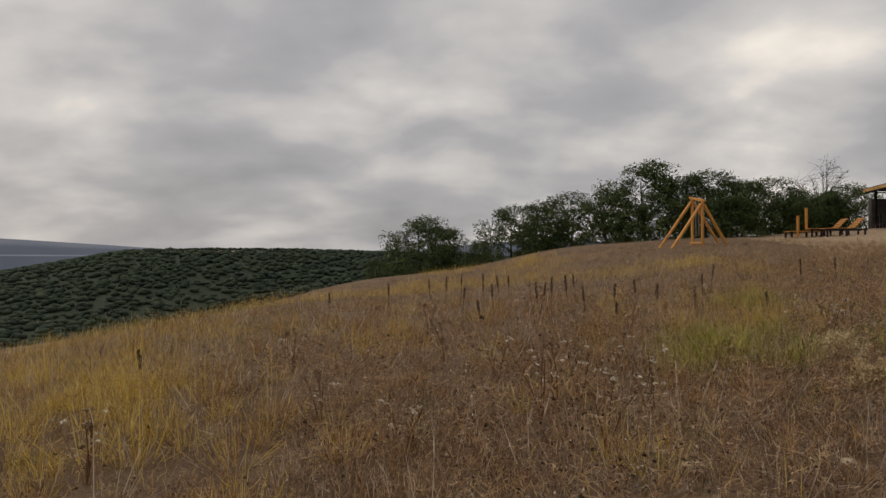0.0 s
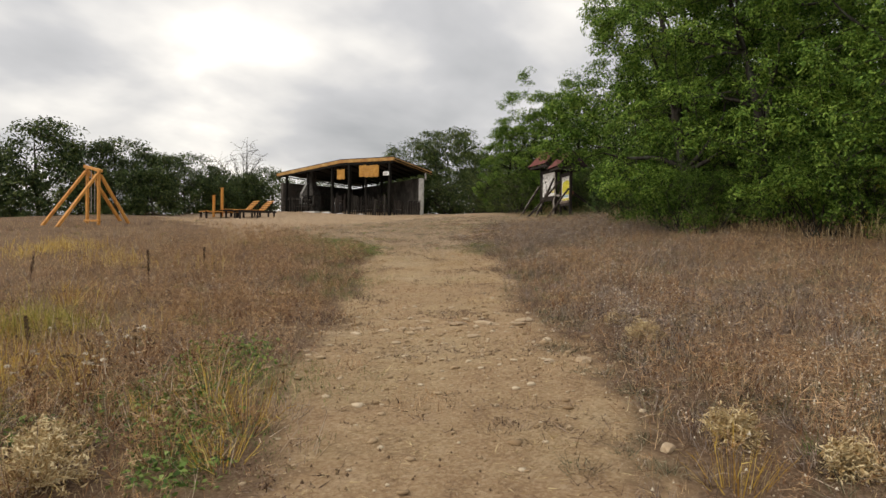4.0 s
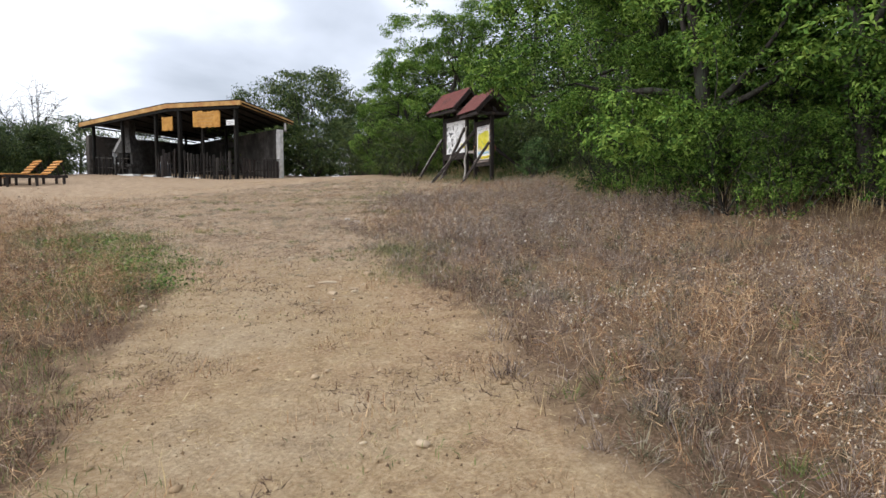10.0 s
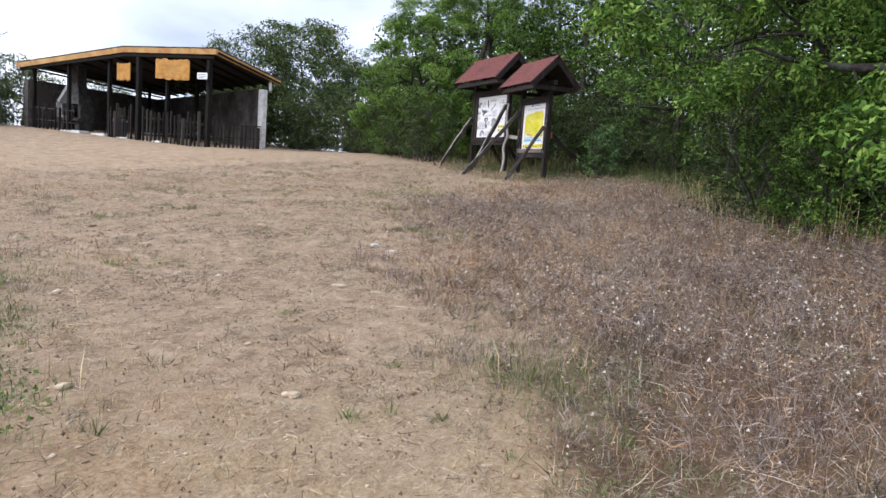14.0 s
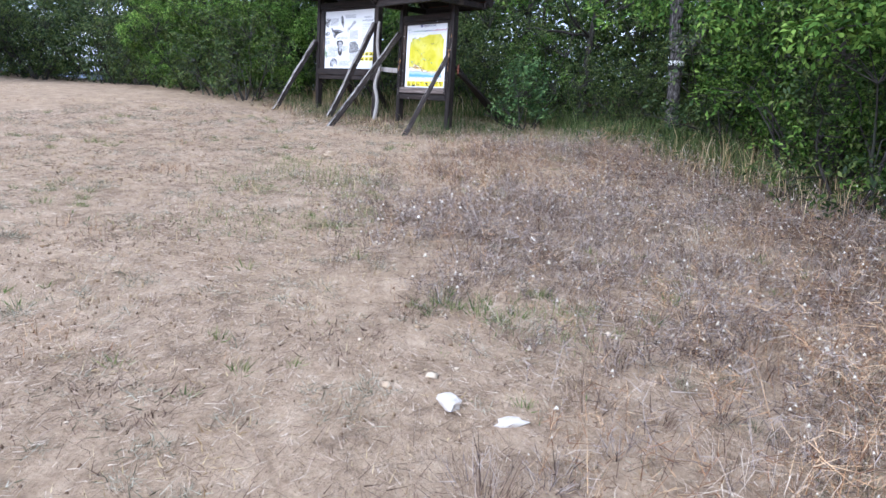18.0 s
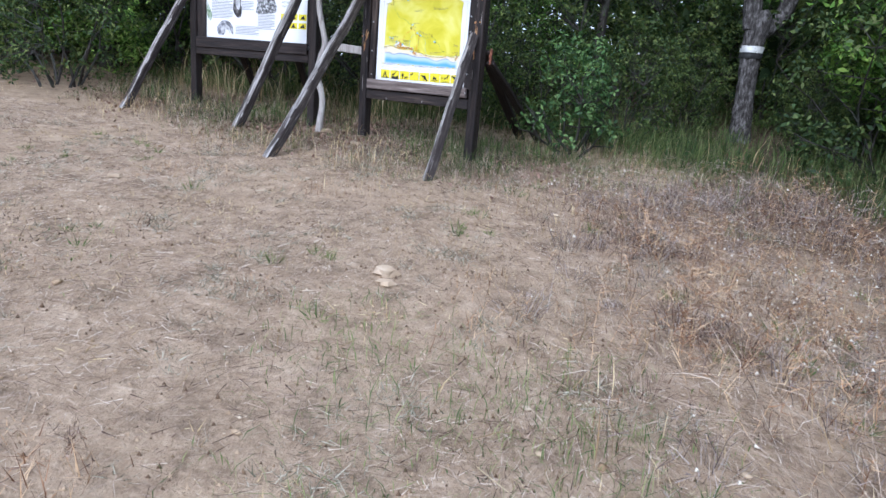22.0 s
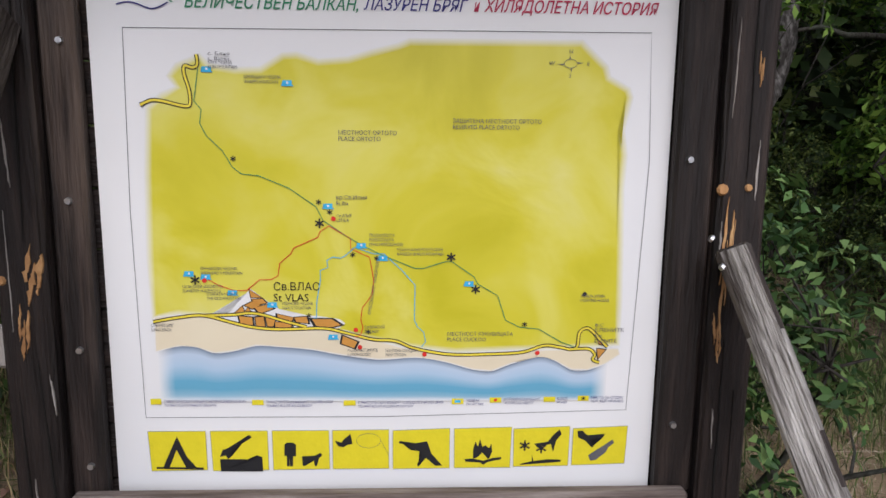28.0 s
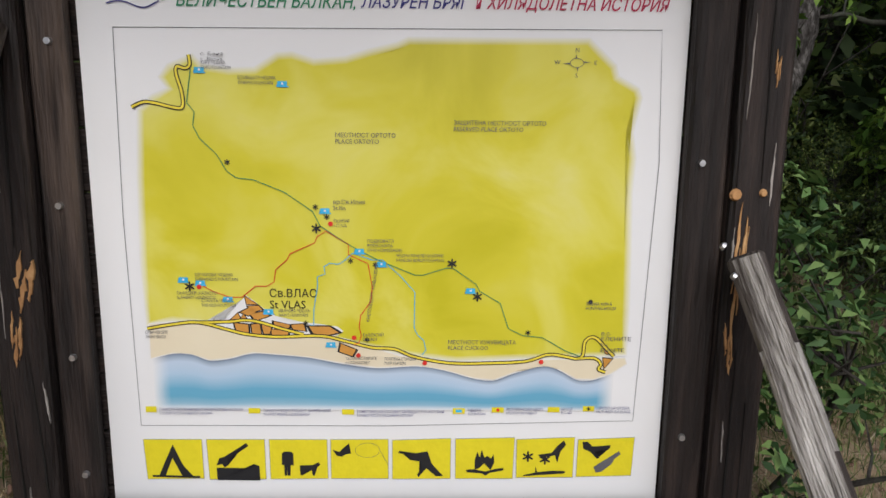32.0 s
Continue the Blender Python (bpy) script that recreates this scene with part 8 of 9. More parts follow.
# title line
COMPASS = (0.352, 1.538)
CREATURES = (((-0.801, 1.81), (-0.711, 1.832), (-0.636, 1.8), (-0.668, 1.748), (-0.693, 1.656), (-0.732, 1.669), (-0.798, 1.709)), ((-0.314, 1.835), (-0.279, 1.862), (-0.235, 1.81), (-0.205, 1.665), (-0.216, 1.63), (-0.278, 1.705), (-0.317, 1.772)), ((-0.612, 1.628), (-0.568, 1.648), (-0.531, 1.607), (-0.364, 1.607), (-0.247, 1.575), (-0.191, 1.559), (-0.344, 1.527), (-0.418, 1.487), (-0.445, 1.439), (-0.483, 1.447), (-0.535, 1.535)), ((-0.084, 1.566), (-0.095, 1.625), (0.014, 1.683), (0.086, 1.76), (0.148, 1.721), (0.092, 1.675), (-0.003, 1.605), (-0.061, 1.543)), ((-0.78, 1.536), (-0.718, 1.576), (-0.641, 1.56), (-0.634, 1.519), (-0.733, 1.487)), ((-0.39, 1.375), (-0.327, 1.399), (-0.209, 1.392), (-0.174, 1.336), (-0.213, 1.308), (-0.238, 1.288), (-0.208, 1.216), (-0.222, 1.119), (-0.28, 1.11), (-0.338, 1.186), (-0.328, 1.287), (-0.365, 1.311)), ((0.003, 1.33), (0.07, 1.37), (0.23, 1.363), (0.311, 1.234), (0.268, 1.174), (0.015, 1.163), (0.042, 1.251)), ((-0.738, 1.263), (-0.702, 1.201), (-0.668, 1.12), (-0.692, 1.053), (-0.747, 1.127)), ((-0.587, 0.989), (-0.514, 1.057), (-0.417, 1.058), (-0.348, 1.003), (-0.338, 0.904), (-0.393, 0.961), (-0.471, 0.967), (-0.484, 0.901), (-0.572, 0.907)))
TEXT_BLOCKS = ((-0.64, 1.816), (-0.383, 1.686), (-0.185, 1.872), (0.201, 1.816), (-0.834, 1.454), (-0.596, 1.325), (-0.395, 1.467), (-0.044, 1.417), (-0.014, 1.574), (0.277, 1.41), (-0.672, 1.284), (-0.343, 1.084), (-0.214, 1.288), (-0.031, 1.19), (0.038, 1.151), (0.285, 0.996), (-0.299, 1.012), (0.051, 0.91))


def faded_print(name, stops, by_weight="", scale=4.2):
    """Printed ink that thins out to the white of the paper where the vertex weight fades; its tone may follow a second weight."""
    m = bpy.data.materials.new(name)
    m.use_nodes = True
    n, l = m.node_tree.nodes, m.node_tree.links
    bsdf = n["Principled BSDF"]
    bsdf.inputs["Roughness"].default_value, bsdf.inputs["Specular IOR Level"].default_value = 0.4, 0.4
    tc = n.new("ShaderNodeTexCoord")
    cr = n.new("ShaderNodeValToRGB")
    e = cr.color_ramp.elements
    e[0].position, e[0].color = stops[0][0], (*stops[0][1], 1)
    e[1].position, e[1].color = stops[-1][0], (*stops[-1][1], 1)
    for p, c in stops[1:-1]:
        e.new(p).color = (*c, 1)
    ns = n.new("ShaderNodeTexNoise")
    ns.inputs["Scale"].default_value, ns.inputs["Detail"].default_value, ns.inputs["Distortion"].default_value = scale, 4.0, 0.6
    l.new(tc.outputs["Object"], ns.inputs["Vector"])
    if by_weight:
        shade = n.new("ShaderNodeAttribute")
        shade.attribute_name = by_weight
        l.new(shade.outputs["Fac"], cr.inputs[0])
    else:
        l.new(ns.outputs["Fac"], cr.inputs[0])
    at = n.new("ShaderNodeAttribute")
    at.attribute_name = "ink"
    mx = n.new("ShaderNodeMix")
    mx.data_type = "RGBA"
    l.new(at.outputs["Fac"], mx.inputs[0])
    mx.inputs[6].default_value = (0.745, 0.745, 0.755, 1)
    l.new(cr.outputs[0], mx.inputs[7])
    l.new(mx.outputs[2], bsdf.inputs["Base Color"])
    bp = n.new("ShaderNodeBump")
    bp.inputs["Strength"].default_value, bp.inputs["Distance"].default_value = 0.35, 0.012
    l.new(ns.outputs["Fac"], bp.inputs["Height"])
    l.new(bp.outputs[0], bsdf.inputs["Normal"])
    return m


MAP_INK = faded_print("map_yellow_ink", ((0.32, (0.52, 0.47, 0.012)), (0.45, (0.60, 0.54, 0.03)), (0.58, (0.66, 0.61, 0.10)), (0.72, (0.70, 0.66, 0.22))))
SEA_INK = faded_print("map_sea_ink", ((0.0, (0.16, 0.20, 0.27)), (0.05, (0.30, 0.37, 0.47)), (0.14, (0.47, 0.57, 0.70)), (0.34, (0.40, 0.54, 0.69)), (0.62, (0.13, 0.37, 0.54)), (0.86, (0.12, 0.36, 0.52)), (1.0, (0.30, 0.50, 0.64))), "depth")
SAND_INK = faded_print("map_sand_ink", ((0.3, (0.70, 0.61, 0.44)), (0.7, (0.74, 0.66, 0.49))))


def soft_area(name, pts, mat, parent, y, soft, label=""):
    """A printed area whose ink fades out along its outline."""
    p = [Vector(q) for q in pts]
    k = len(p)
    area = sum(p[i].x * p[(i + 1) % k].y - p[(i + 1) % k].x * p[i].y for i in range(k))
    sgn = 1 if area > 0 else -1
    nor = []
    for i in range(k):
        d = (p[(i + 1) % k] - p[i]).normalized() + (p[i] - p[i - 1]).normalized()
        nor.append(Vector((d.y, -d.x)).normalized() * sgn)
    bm = bmesh.new()
    ink = bm.verts.layers.float.new("ink")
    inner = [bm.verts.new(((q - o * soft).x, y, (q - o * soft).y)) for q, o in zip(p, nor)]
    outer = [bm.verts.new(((q + o * soft * 0.6).x, y, (q + o * soft * 0.6).y)) for q, o in zip(p, nor)]
    for v in inner:
        v[ink] = 1.0
    f = bm.faces.new(inner)
    for i in range(k):
        bm.faces.new((inner[i], inner[(i + 1) % k], outer[(i + 1) % k], outer[i]))
    bmesh.ops.triangulate(bm, faces=[f])
    bmesh.ops.recalc_face_normals(bm, faces=bm.faces)
    return part(name, bm, mat, parent, label)


def fitted_words(words, x, z, width, size, mat, parent, y, **kw):
    ob = text_part(words, 0, 0, size, mat, parent, y, **kw)
    xs = [v.co.x for v in ob.data.vertices]
    have = max(xs) - min(xs) if xs else 1
    ob.data.transform(Matrix.Translation((x, 0, z)) @ Matrix.Diagonal((width / have, 1, 1, 1)))
    return ob


def join_polys(polys, y):
    bm = bmesh.new()
    for pts in polys:
        f = bm.faces.new([bm.verts.new((x, y, z)) for x, z in pts])
        bmesh.ops.triangulate(bm, faces=[f])
    return bm


def sheet(name, parent, x0, x1, z0, z1, label, torn=False):
    bm = bmesh.new()
    pts = [(x0, z0), (x1, z0), (x1, z1 - 0.05), (x1 - 0.008, z1 - 0.012), (x1 - 0.03, z1), (x0, z1)] if torn else [(x0, z0), (x1, z0), (x1, z1), (x0, z1)]
    bm.faces.new([bm.verts.new((x, -0.0035, z)) for x, z in pts])
    thicken(bm, (0, 0.003, 0))
    return part(name, bm, PAPER, parent, label)


poster = sheet("poster", map_board, -0.548, 0.556, 0.60, 1.752, "white vinyl poster with a yellow trail map", True)
soft_area("map_land", MAP_EDGE, MAP_INK, poster, -0.0058, 0.010, "yellow land area of the map")
soft_area("map_sand", SAND, SAND_INK, poster, -0.0062, 0.0025, "cream coastal strip of the map")


def sea_area(shore, z_end, parent, y):
    """The printed sea, hung from the shore line in columns, so that its tones run along the shore."""
    bm = bmesh.new()
    ink, depth = bm.verts.layers.float.new("ink"), bm.verts.layers.float.new("depth")
    cols = []
    for x, z in smooth_line(shore, 5):
        edge = min(1.0, (x - shore[0][0]) / 0.03, (shore[-1][0] - x) / 0.03)
        rows = []
        for f in (0.0, 0.03, 0.08, 0.16, 0.3, 0.45, 0.6, 0.75, 0.9, 1.0):
            v = bm.verts.new((x, y, z + (z_end - z) * f))
            v[ink], v[depth] = max(edge, 0.0) * (1.0 if f < 0.85 else 0.75 if f < 0.95 else 0.0), f
            rows.append(v)
        cols.append(rows)
    for a, b in zip(cols, cols[1:]):
        for k in range(len(a) - 1):
            bm.faces.new((a[k], a[k + 1], b[k + 1], b[k]))
    return part("map_sea", bm, SEA_INK, parent, "blue sea area of the map")


sea_area(SEA, 0.862, poster, -0.0066)
part("map_town", join_polys([TOWN_EDGE], -0.0068), PAPER, poster, "white town area of the map")
for block in TOWN_BLOCKS:
    cx, cz = (sum(q[k] for q in block) / len(block) for k in (0, 1))
    part("town_outline", join_polys([[(cx + (q[0] - cx) * 1.28, cz + (q[1] - cz) * 1.28) for q in block]], -0.0071), INK, poster)
    part("town_block", join_polys([block], -0.0074), INK_ORANGE, poster, "ochre building block of the map")
for nm, line in (("coast_road", ROAD_COAST), ("town_road", ROAD_TOWN), ("north_road", ROAD_NORTH), ("end_road", ROAD_END)):
    line = smooth_line(line)
    part(nm + "_edge", stroke(line, 0.0078, -0.0077), INK, poster)
    part(nm, stroke(line, 0.0042, -0.0080), ROAD_YELLOW, poster, "yellow road with black edges")
for nm, line, mat in (("green_route", GREEN_WAY, INK_GREEN), ("red_route", RED_WAY, INK_RED), ("blue_route", BLUE_WAY, INK_CYAN)):
    part(nm, stroke(line, 0.0016, -0.0083), mat, poster)
part("border_line", stroke(BORDER + BORDER[:1], 0.0011, -0.0050), INK_GREY, poster)
for spot in STARS_SMALL:
    part("small_star", stars([spot], 0.0055, -0.0086), INK, poster)
for spot in STARS_LARGE:
    part("large_star", stars([spot], 0.0095, -0.0086), INK, poster)
for x, z in FOUNTAINS:
    part("fountain_mark", join_polys([[(x - 0.011, z - 0.0062), (x + 0.011, z - 0.0062), (x + 0.011, z - 0.0042), (x + 0.0085, z - 0.0042), (x + 0.0085, z + 0.0045), (x - 0.0085, z + 0.0045), (x - 0.0085, z - 0.0042), (x - 0.011, z - 0.0042)]], -0.0086), INK_CYAN, poster)
    part("fountain_dot", rects([(x - 0.0018, x + 0.0018, z - 0.0018, z + 0.0018)], -0.0089), PAPER, poster)
for spot in RED_DOTS:
    part("site_dot", discs([spot], 0.0048, -0.0089), INK_RED, poster)
part("hut_dot", discs([(0.40, 1.088)], 0.0045, -0.0089), INK, poster)
cx, cz = COMPASS
part("compass_ring", stroke([(cx + 0.0125 * math.cos(a / 12 * math.pi), cz + 0.008 * math.sin(a / 12 * math.pi)) for a in range(25)], 0.001, -0.0086), INK_GREY, poster)
part("compass_point", join_polys([[(cx + 0.013 * c, cz + 0.008 * s), (cx + 0.026 * c - 0.0015 * s, cz + 0.016 * s + 0.0015 * c), (cx + 0.013 * c - 0.003 * s, cz + 0.008 * s + 0.003 * c)] for c, s in ((1, 0), (-1, 0), (0, 1), (0, -1))], -0.0087), INK_GREY, poster)
for w, dx, dz in (("N", 0, 0.019), ("S", 0, -0.026), ("W", -0.036, -0.003), ("E", 0.034, -0.003)):
    text_part(w, cx + dx, cz + dz, 0.0105, INK_GREY, poster, -0.0087, "CENTER")
SIZES = {"S": 0.0088, "M": 0.0115, "L": 0.0225, "G": 0.0078}
for words, x, z, w, k in MAP_WORDS:
    n_lines = words.count("\n") + 1
    fitted_words(words, x, z + (0 if k != "L" else 0.012) + (n_lines - 2) * SIZES[k] * 0.2, w, SIZES[k], INK if k == "L" else INK_NAVY if k == "G" else INK_GREY, poster, -0.0090)
ob = fitted_words("КАНЕЛСКИ БОРУН   KANELSKI BORUN", 0, 0, 0.118, 0.0092, INK_GREY, poster, -0.0090)
ob.data.transform(Matrix.Translation((-0.030, 0, 1.045)) @ Matrix.Rotation(radians(-81), 4, "Y"))
for k in range(7):
    (x0, z1), (x1, z0) = LEGEND_BOXES[2 * k], LEGEND_BOXES[2 * k + 1]
    part("legend_box", rects([(x0, x1, z0, z1)], -0.0072), ICON_YELLOW, poster)
xs = [((LEGEND_BOXES[2 * k][0] + LEGEND_BOXES[2 * k + 1][0]) / 2, (LEGEND_BOXES[2 * k][1] + LEGEND_BOXES[2 * k + 1][1]) / 2) for k in range(7)]
part("legend_fountain", rects([(xs[3][0] - 0.006, xs[3][0] + 0.006, xs[3][1] - 0.003, xs[3][1] + 0.003)], -0.0076), INK_CYAN, poster)
part("legend_dot", discs([xs[4]], 0.0034, -0.0076), INK_RED, poster)
part("legend_star", stars([xs[6]], 0.0045, -0.0076), INK, poster)
for words, x, w, mat, z in (("ВЕЛИЧЕСТВЕН БАЛКАН,", -0.372, 0.319, INK_GREEN, 1.627), ("ЛАЗУРЕН БРЯГ", -0.042, 0.196, INK_NAVY, 1.629), ("и", 0.164, 0.011, INK_CRIMSON, 1.630), ("ХИЛЯДОЛЕТНА ИСТОРИЯ", 0.184, 0.333, INK_CRIMSON, 1.630)):
    fitted_words(words, x, z, w, 0.031, mat, poster, -0.0060, italic=0.28, bold=0.0003)
fitted_words("ОБЩИНА НЕСЕБЪР", -0.088, 1.707, 0.322, 0.034, INK_NAVY, poster, -0.0060, bold=0.0006)
part("emblem", join_polys([[(-0.178, 1.708), (-0.176, 1.735), (-0.168, 1.744), (-0.118, 1.744), (-0.110, 1.735), (-0.108, 1.708), (-0.117, 1.708), (-0.119, 1.728), (-0.167, 1.728), (-0.169, 1.708)], [(-0.162, 1.722), (-0.124, 1.722), (-0.128, 1.704), (-0.143, 1.692), (-0.158, 1.704)]], -0.0060), INK_NAVY, poster, "plain navy emblem")
part("hill_line", stroke(smooth_line(HILL_GREEN), 0.0030, -0.0060), INK_GREEN, poster)
part("wave_line", stroke(smooth_line(HILL_NAVY), 0.0026, -0.0062), INK_NAVY, poster)
for quad in ICONS:
    part("icon_panel", join_polys([quad], -0.0058), ICON_YELLOW, poster)
    part("icon_border", stroke(quad + quad[:1], 0.0012, -0.0062), INK_LIGHT, poster)
for nm, polys in (("tent_symbol", TENT), ("axe_symbol", AXE), ("dog_symbol", POST_AND_DOG), ("butterfly_symbol", BUTTERFLY), ("aiming_symbol", AIMING_SHAPE), ("fire_symbol", FIRE), ("flower_symbol", FLOWERS), ("litter_symbol", REACHING_SHAPE)):
    part(nm, join_polys(polys, -0.0068), INK, poster)
part("bottle_symbol", join_polys(BOTTLE, -0.0068), INK_GREY, poster)
part("flower_petal", stars([(x, z) for x, z in BLOOMS], 0.0115, -0.0069), INK, poster)
part("net_symbol", stroke([(-0.006 + 0.025 * math.cos(a / 8 * math.pi) - 0.03, 0.776 + 0.016 * math.sin(a / 8 * math.pi)) for a in range(17)] + [(0.005, 0.745)], 0.0008, -0.0066), INK_GREY, poster)

rules = sheet("poster", rules_board, -0.765, 0.765, 0.80, 1.955, "white poster of grey pictures and rules of conduct")
def nudge(q):
    """The upper pictures and text stand a little further from the poster's edge."""
    return q[0] + 0.055 * min(max((q[1] - 1.35) / 0.4, 0), 1) * (q[0] < 0.2), q[1]


for k, pts in enumerate(CREATURES):
    pts = smooth_line([nudge(q) for q in pts] + [nudge(pts[0])], 5)[:-1]
    cx, cz = sum(q[0] for q in pts) / len(pts), sum(q[1] for q in pts) / len(pts)
    picture = part("grey_picture", join_polys([pts], -0.0062), (PICTURE_MOTTLED, PICTURE_MID, PICTURE_MID, PICTURE_PALE, PICTURE_MOTTLED, PICTURE_DARK, PICTURE_MOTTLED, PICTURE_GREEN, PICTURE_MID)[k], rules, "grey mottled printed picture")
    if k in (1, 2, 5, 8):
        inner = [(cx + (q[0] - cx) * 0.55 + 0.008, cz + (q[1] - cz) * 0.6 + (0.02 if k == 5 else -0.01)) for q in pts]
        part("picture_patch", join_polys([inner], -0.0066), PICTURE_PALE if k in (5, 8) else PICTURE_DARK, picture)
lines = []
for k in range(len(TEXT_BLOCKS) // 2):
    (x0, z1), (x1, z0) = nudge(TEXT_BLOCKS[2 * k]), nudge(TEXT_BLOCKS[2 * k + 1])
    z = z1
    while z > z0:
        lines.append((x0, x1 - (0.05 if len(lines) % 5 == 4 else 0.0), z - 0.007, z))
        z -= 0.017
for bar in lines:
    part("printed_line", rects([bar], -0.0060), INK_LIGHT, rules)
fitted_words("ПРАВИЛА", 0.44, 1.793, 0.215, 0.045, INK_GREY, rules, -0.0060, bold=0.0005)
fitted_words("ЗА ПОВЕДЕНИЕ", 0.395, 1.737, 0.31, 0.042, INK_GREY, rules, -0.0060, bold=0.0005)
for k, words in enumerate(("- НЕ КЪСАЙТЕ ЦВЕТЯТА!", "- НЕ ОБЕЗПОКОЯВАЙТЕ ПТИЦИТЕ", "  И ТЕХНИТЕ ГНЕЗДА!", "- НЕ РУШЕТЕ СКАЛНИТЕ", "  ОБРАЗУВАНИЯ!", "- ПАЗЕТЕ И НЕ УВ", "  РАСТЕНИЯ", "- НЕ ХВЪРЛЯЙТЕ", "- НЕ ПАЛЕТЕ ОГЪН", "  ОТПАДЪЦИ", "  ЖИВОТНИ")):
    text_part(words, 0.365, 1.672 - k * 0.043, 0.026, INK_GREY, rules, -0.0060)
for k in range(3):
    for j in range(2):
        x, z = 0.37 + k * 0.125, 1.015 + j * 0.093
        part("icon_panel", rects([(x, x + 0.108, z, z + 0.066)], -0.0058), ICON_YELLOW, rules)
        part("icon_symbol", join_polys([[(x + 0.02, z + 0.012), (x + 0.09, z + 0.012), (x + 0.075, z + 0.03), (x + 0.055 + 0.015 * (k - 1), z + 0.055), (x + 0.035, z + 0.03)]], -0.0066), INK, rules)

# ---- stones, pebbles, thistles and tall spikes ----
def stone(x, y, size, flat, seed, label, mat=STONE, up=0.0):
    r = np.random.RandomState(seed)
    bm = bmesh.new()
    bmesh.ops.create_icosphere(bm, subdivisions=2, radius=1)
    for v in bm.verts:
        q = v.co * 1.1 + Vector((seed * 3.1, 0, 0))
        v.co *= 1 + 0.4 * noise.noise(q) + 0.18 * noise.noise(q * 2.7)
        v.co = Vector((round(v.co.x * 1.5) / 1.5 * 0.62 + v.co.x * 0.38, round(v.co.y * 1.5) / 1.5 * 0.62 + v.co.y * 0.38, max(-0.6, min(0.7, v.co.z))))
    bm.transform(Matrix.Diagonal((size, size * r.uniform(0.6, 0.9), size * flat, 1)))
    ob = part("stone", bm, mat, None, label)
    ob.matrix_basis = Matrix.Translation((x, y, float(land(x, y)) + size * flat * 0.25 + up)) @ Matrix.Rotation(r.uniform(0, 6.28), 4, "Z")
    return tagged(ob, label, "stone", group="stones on the track")


FLAT, PALE, SQUARE = "flat buff stone half sunk in the sandy track", "small pale stone lying on the track", "pale squarish stone at the edge of the track"
for k, (x, y, s, f, lab) in enumerate((
        (15.1, 14.1, 0.10, 0.45, SQUARE), (14.3, 14.2, 0.12, 0.22, FLAT), (14.55, 14.2, 0.2, 0.1, FLAT), (14.5, 13.8, 0.14, 0.18, FLAT), (14.2, 13.8, 0.1, 0.4, PALE), (15.5, 15.7, 0.06, 0.6, PALE),
        (14.8, 13.5, 0.06, 0.5, PALE), (8.39, 8.3, 0.13, 0.3, PALE), (8.3, 8.45, 0.1, 0.4, PALE), (7.8, 8.64, 0.17, 0.25, FLAT), (8.12, 8.55, 0.2, 0.18, FLAT), (8.75, 8.58, 0.2, 0.2, FLAT), (8.2, 6.1, 0.12, 0.3, PALE),
        (8.0, 6.3, 0.09, 0.3, PALE), (6.9, 4.7, 0.1, 0.4, PALE), (1.8, 3.8, 0.12, 0.5, SQUARE), (2.7, 3.8, 0.12, 0.25, FLAT), (8.85, 8.2, 0.3, 0.13, FLAT), (9.05, 7.95, 0.34, 0.14, FLAT), (9.25, 7.65, 0.28, 0.16, FLAT), (9.5, 7.75, 0.3, 0.12, FLAT),
        (11.0, 9.7, 0.08, 0.2, PALE), (11.4, 10.2, 0.07, 0.3, PALE), (1.7, 5.7, 0.1, 0.4, PALE), (5.9, 4.8, 0.07, 0.4, FLAT), (24.55, 20.6, 0.12, 0.5, SQUARE), (24.4, 20.6, 0.08, 0.5, PALE), (28.0, 20.9, 0.1, 0.3, PALE), (27.72, 19.93, 0.14, 0.5, SQUARE),
        (26.1, 22.6, 0.1, 0.3, PALE), (17.5, 17.1, 0.16, 0.12, FLAT), (17.5, 16.7, 0.12, 0.25, FLAT), (27.5, 20.6, 0.05, 0.5, PALE), (9.7, 9.1, 0.08, 0.3, PALE), (8.45, 7.55, 0.18, 0.2, FLAT), (28.6, 21.25, 0.16, 0.45, FLAT), (29.55, 23.0, 0.15, 0.5, FLAT))):
    stone(x, y, (0.4 if lab == FLAT else 0.62) * s, f + 0.12, k + 3, lab)
rs = np.random.RandomState(77)
px, py = rs.uniform(0, 28, 60000), rs.uniform(-1, 24, 60000)
tk = track(px, py)
rocky = np.exp(-(((px + py) / 2 - 8) / 1.6) ** 2) + 0.9 * np.exp(-np.hypot(px - 8.2, py - 6.2)) + 0.5 * np.exp(-np.hypot(px - 14.4, py - 13.8) ** 2)
cx_, cy_ = rs.uniform(0, 28, 90000), rs.uniform(-1, 24, 90000)
ck = (track(cx_, cy_) > -0.2) & (rs.rand(90000) < nearness(cx_, cy_, 1.8, 4) * np.clip(0.55 + 0.7 * wave(cx_, cy_, 0.5, 271), 0.05, 1)) & (in_forest(cx_, cy_) < 0)
cx_, cy_ = cx_[ck], cy_[ck]
bits(np.stack([cx_, cy_, land(cx_, cy_) + 0.002], -1), 0.010, CLOD, "soil_crumbs", "small brown clods on the trodden ground", 272)
ok = (tk > -0.25) & (rs.rand(60000) < np.clip(0.10 + 0.9 * rocky, 0, 1) * nearness(px, py, 3, 8))
px, py = px[ok], py[ok]
s = (rs.gamma(1.5, 0.0065, len(px)) + 0.005).clip(0, 0.05) * (1 + 0.25 * np.exp(-(((px + py) / 2 - 8) / 1.2) ** 2))
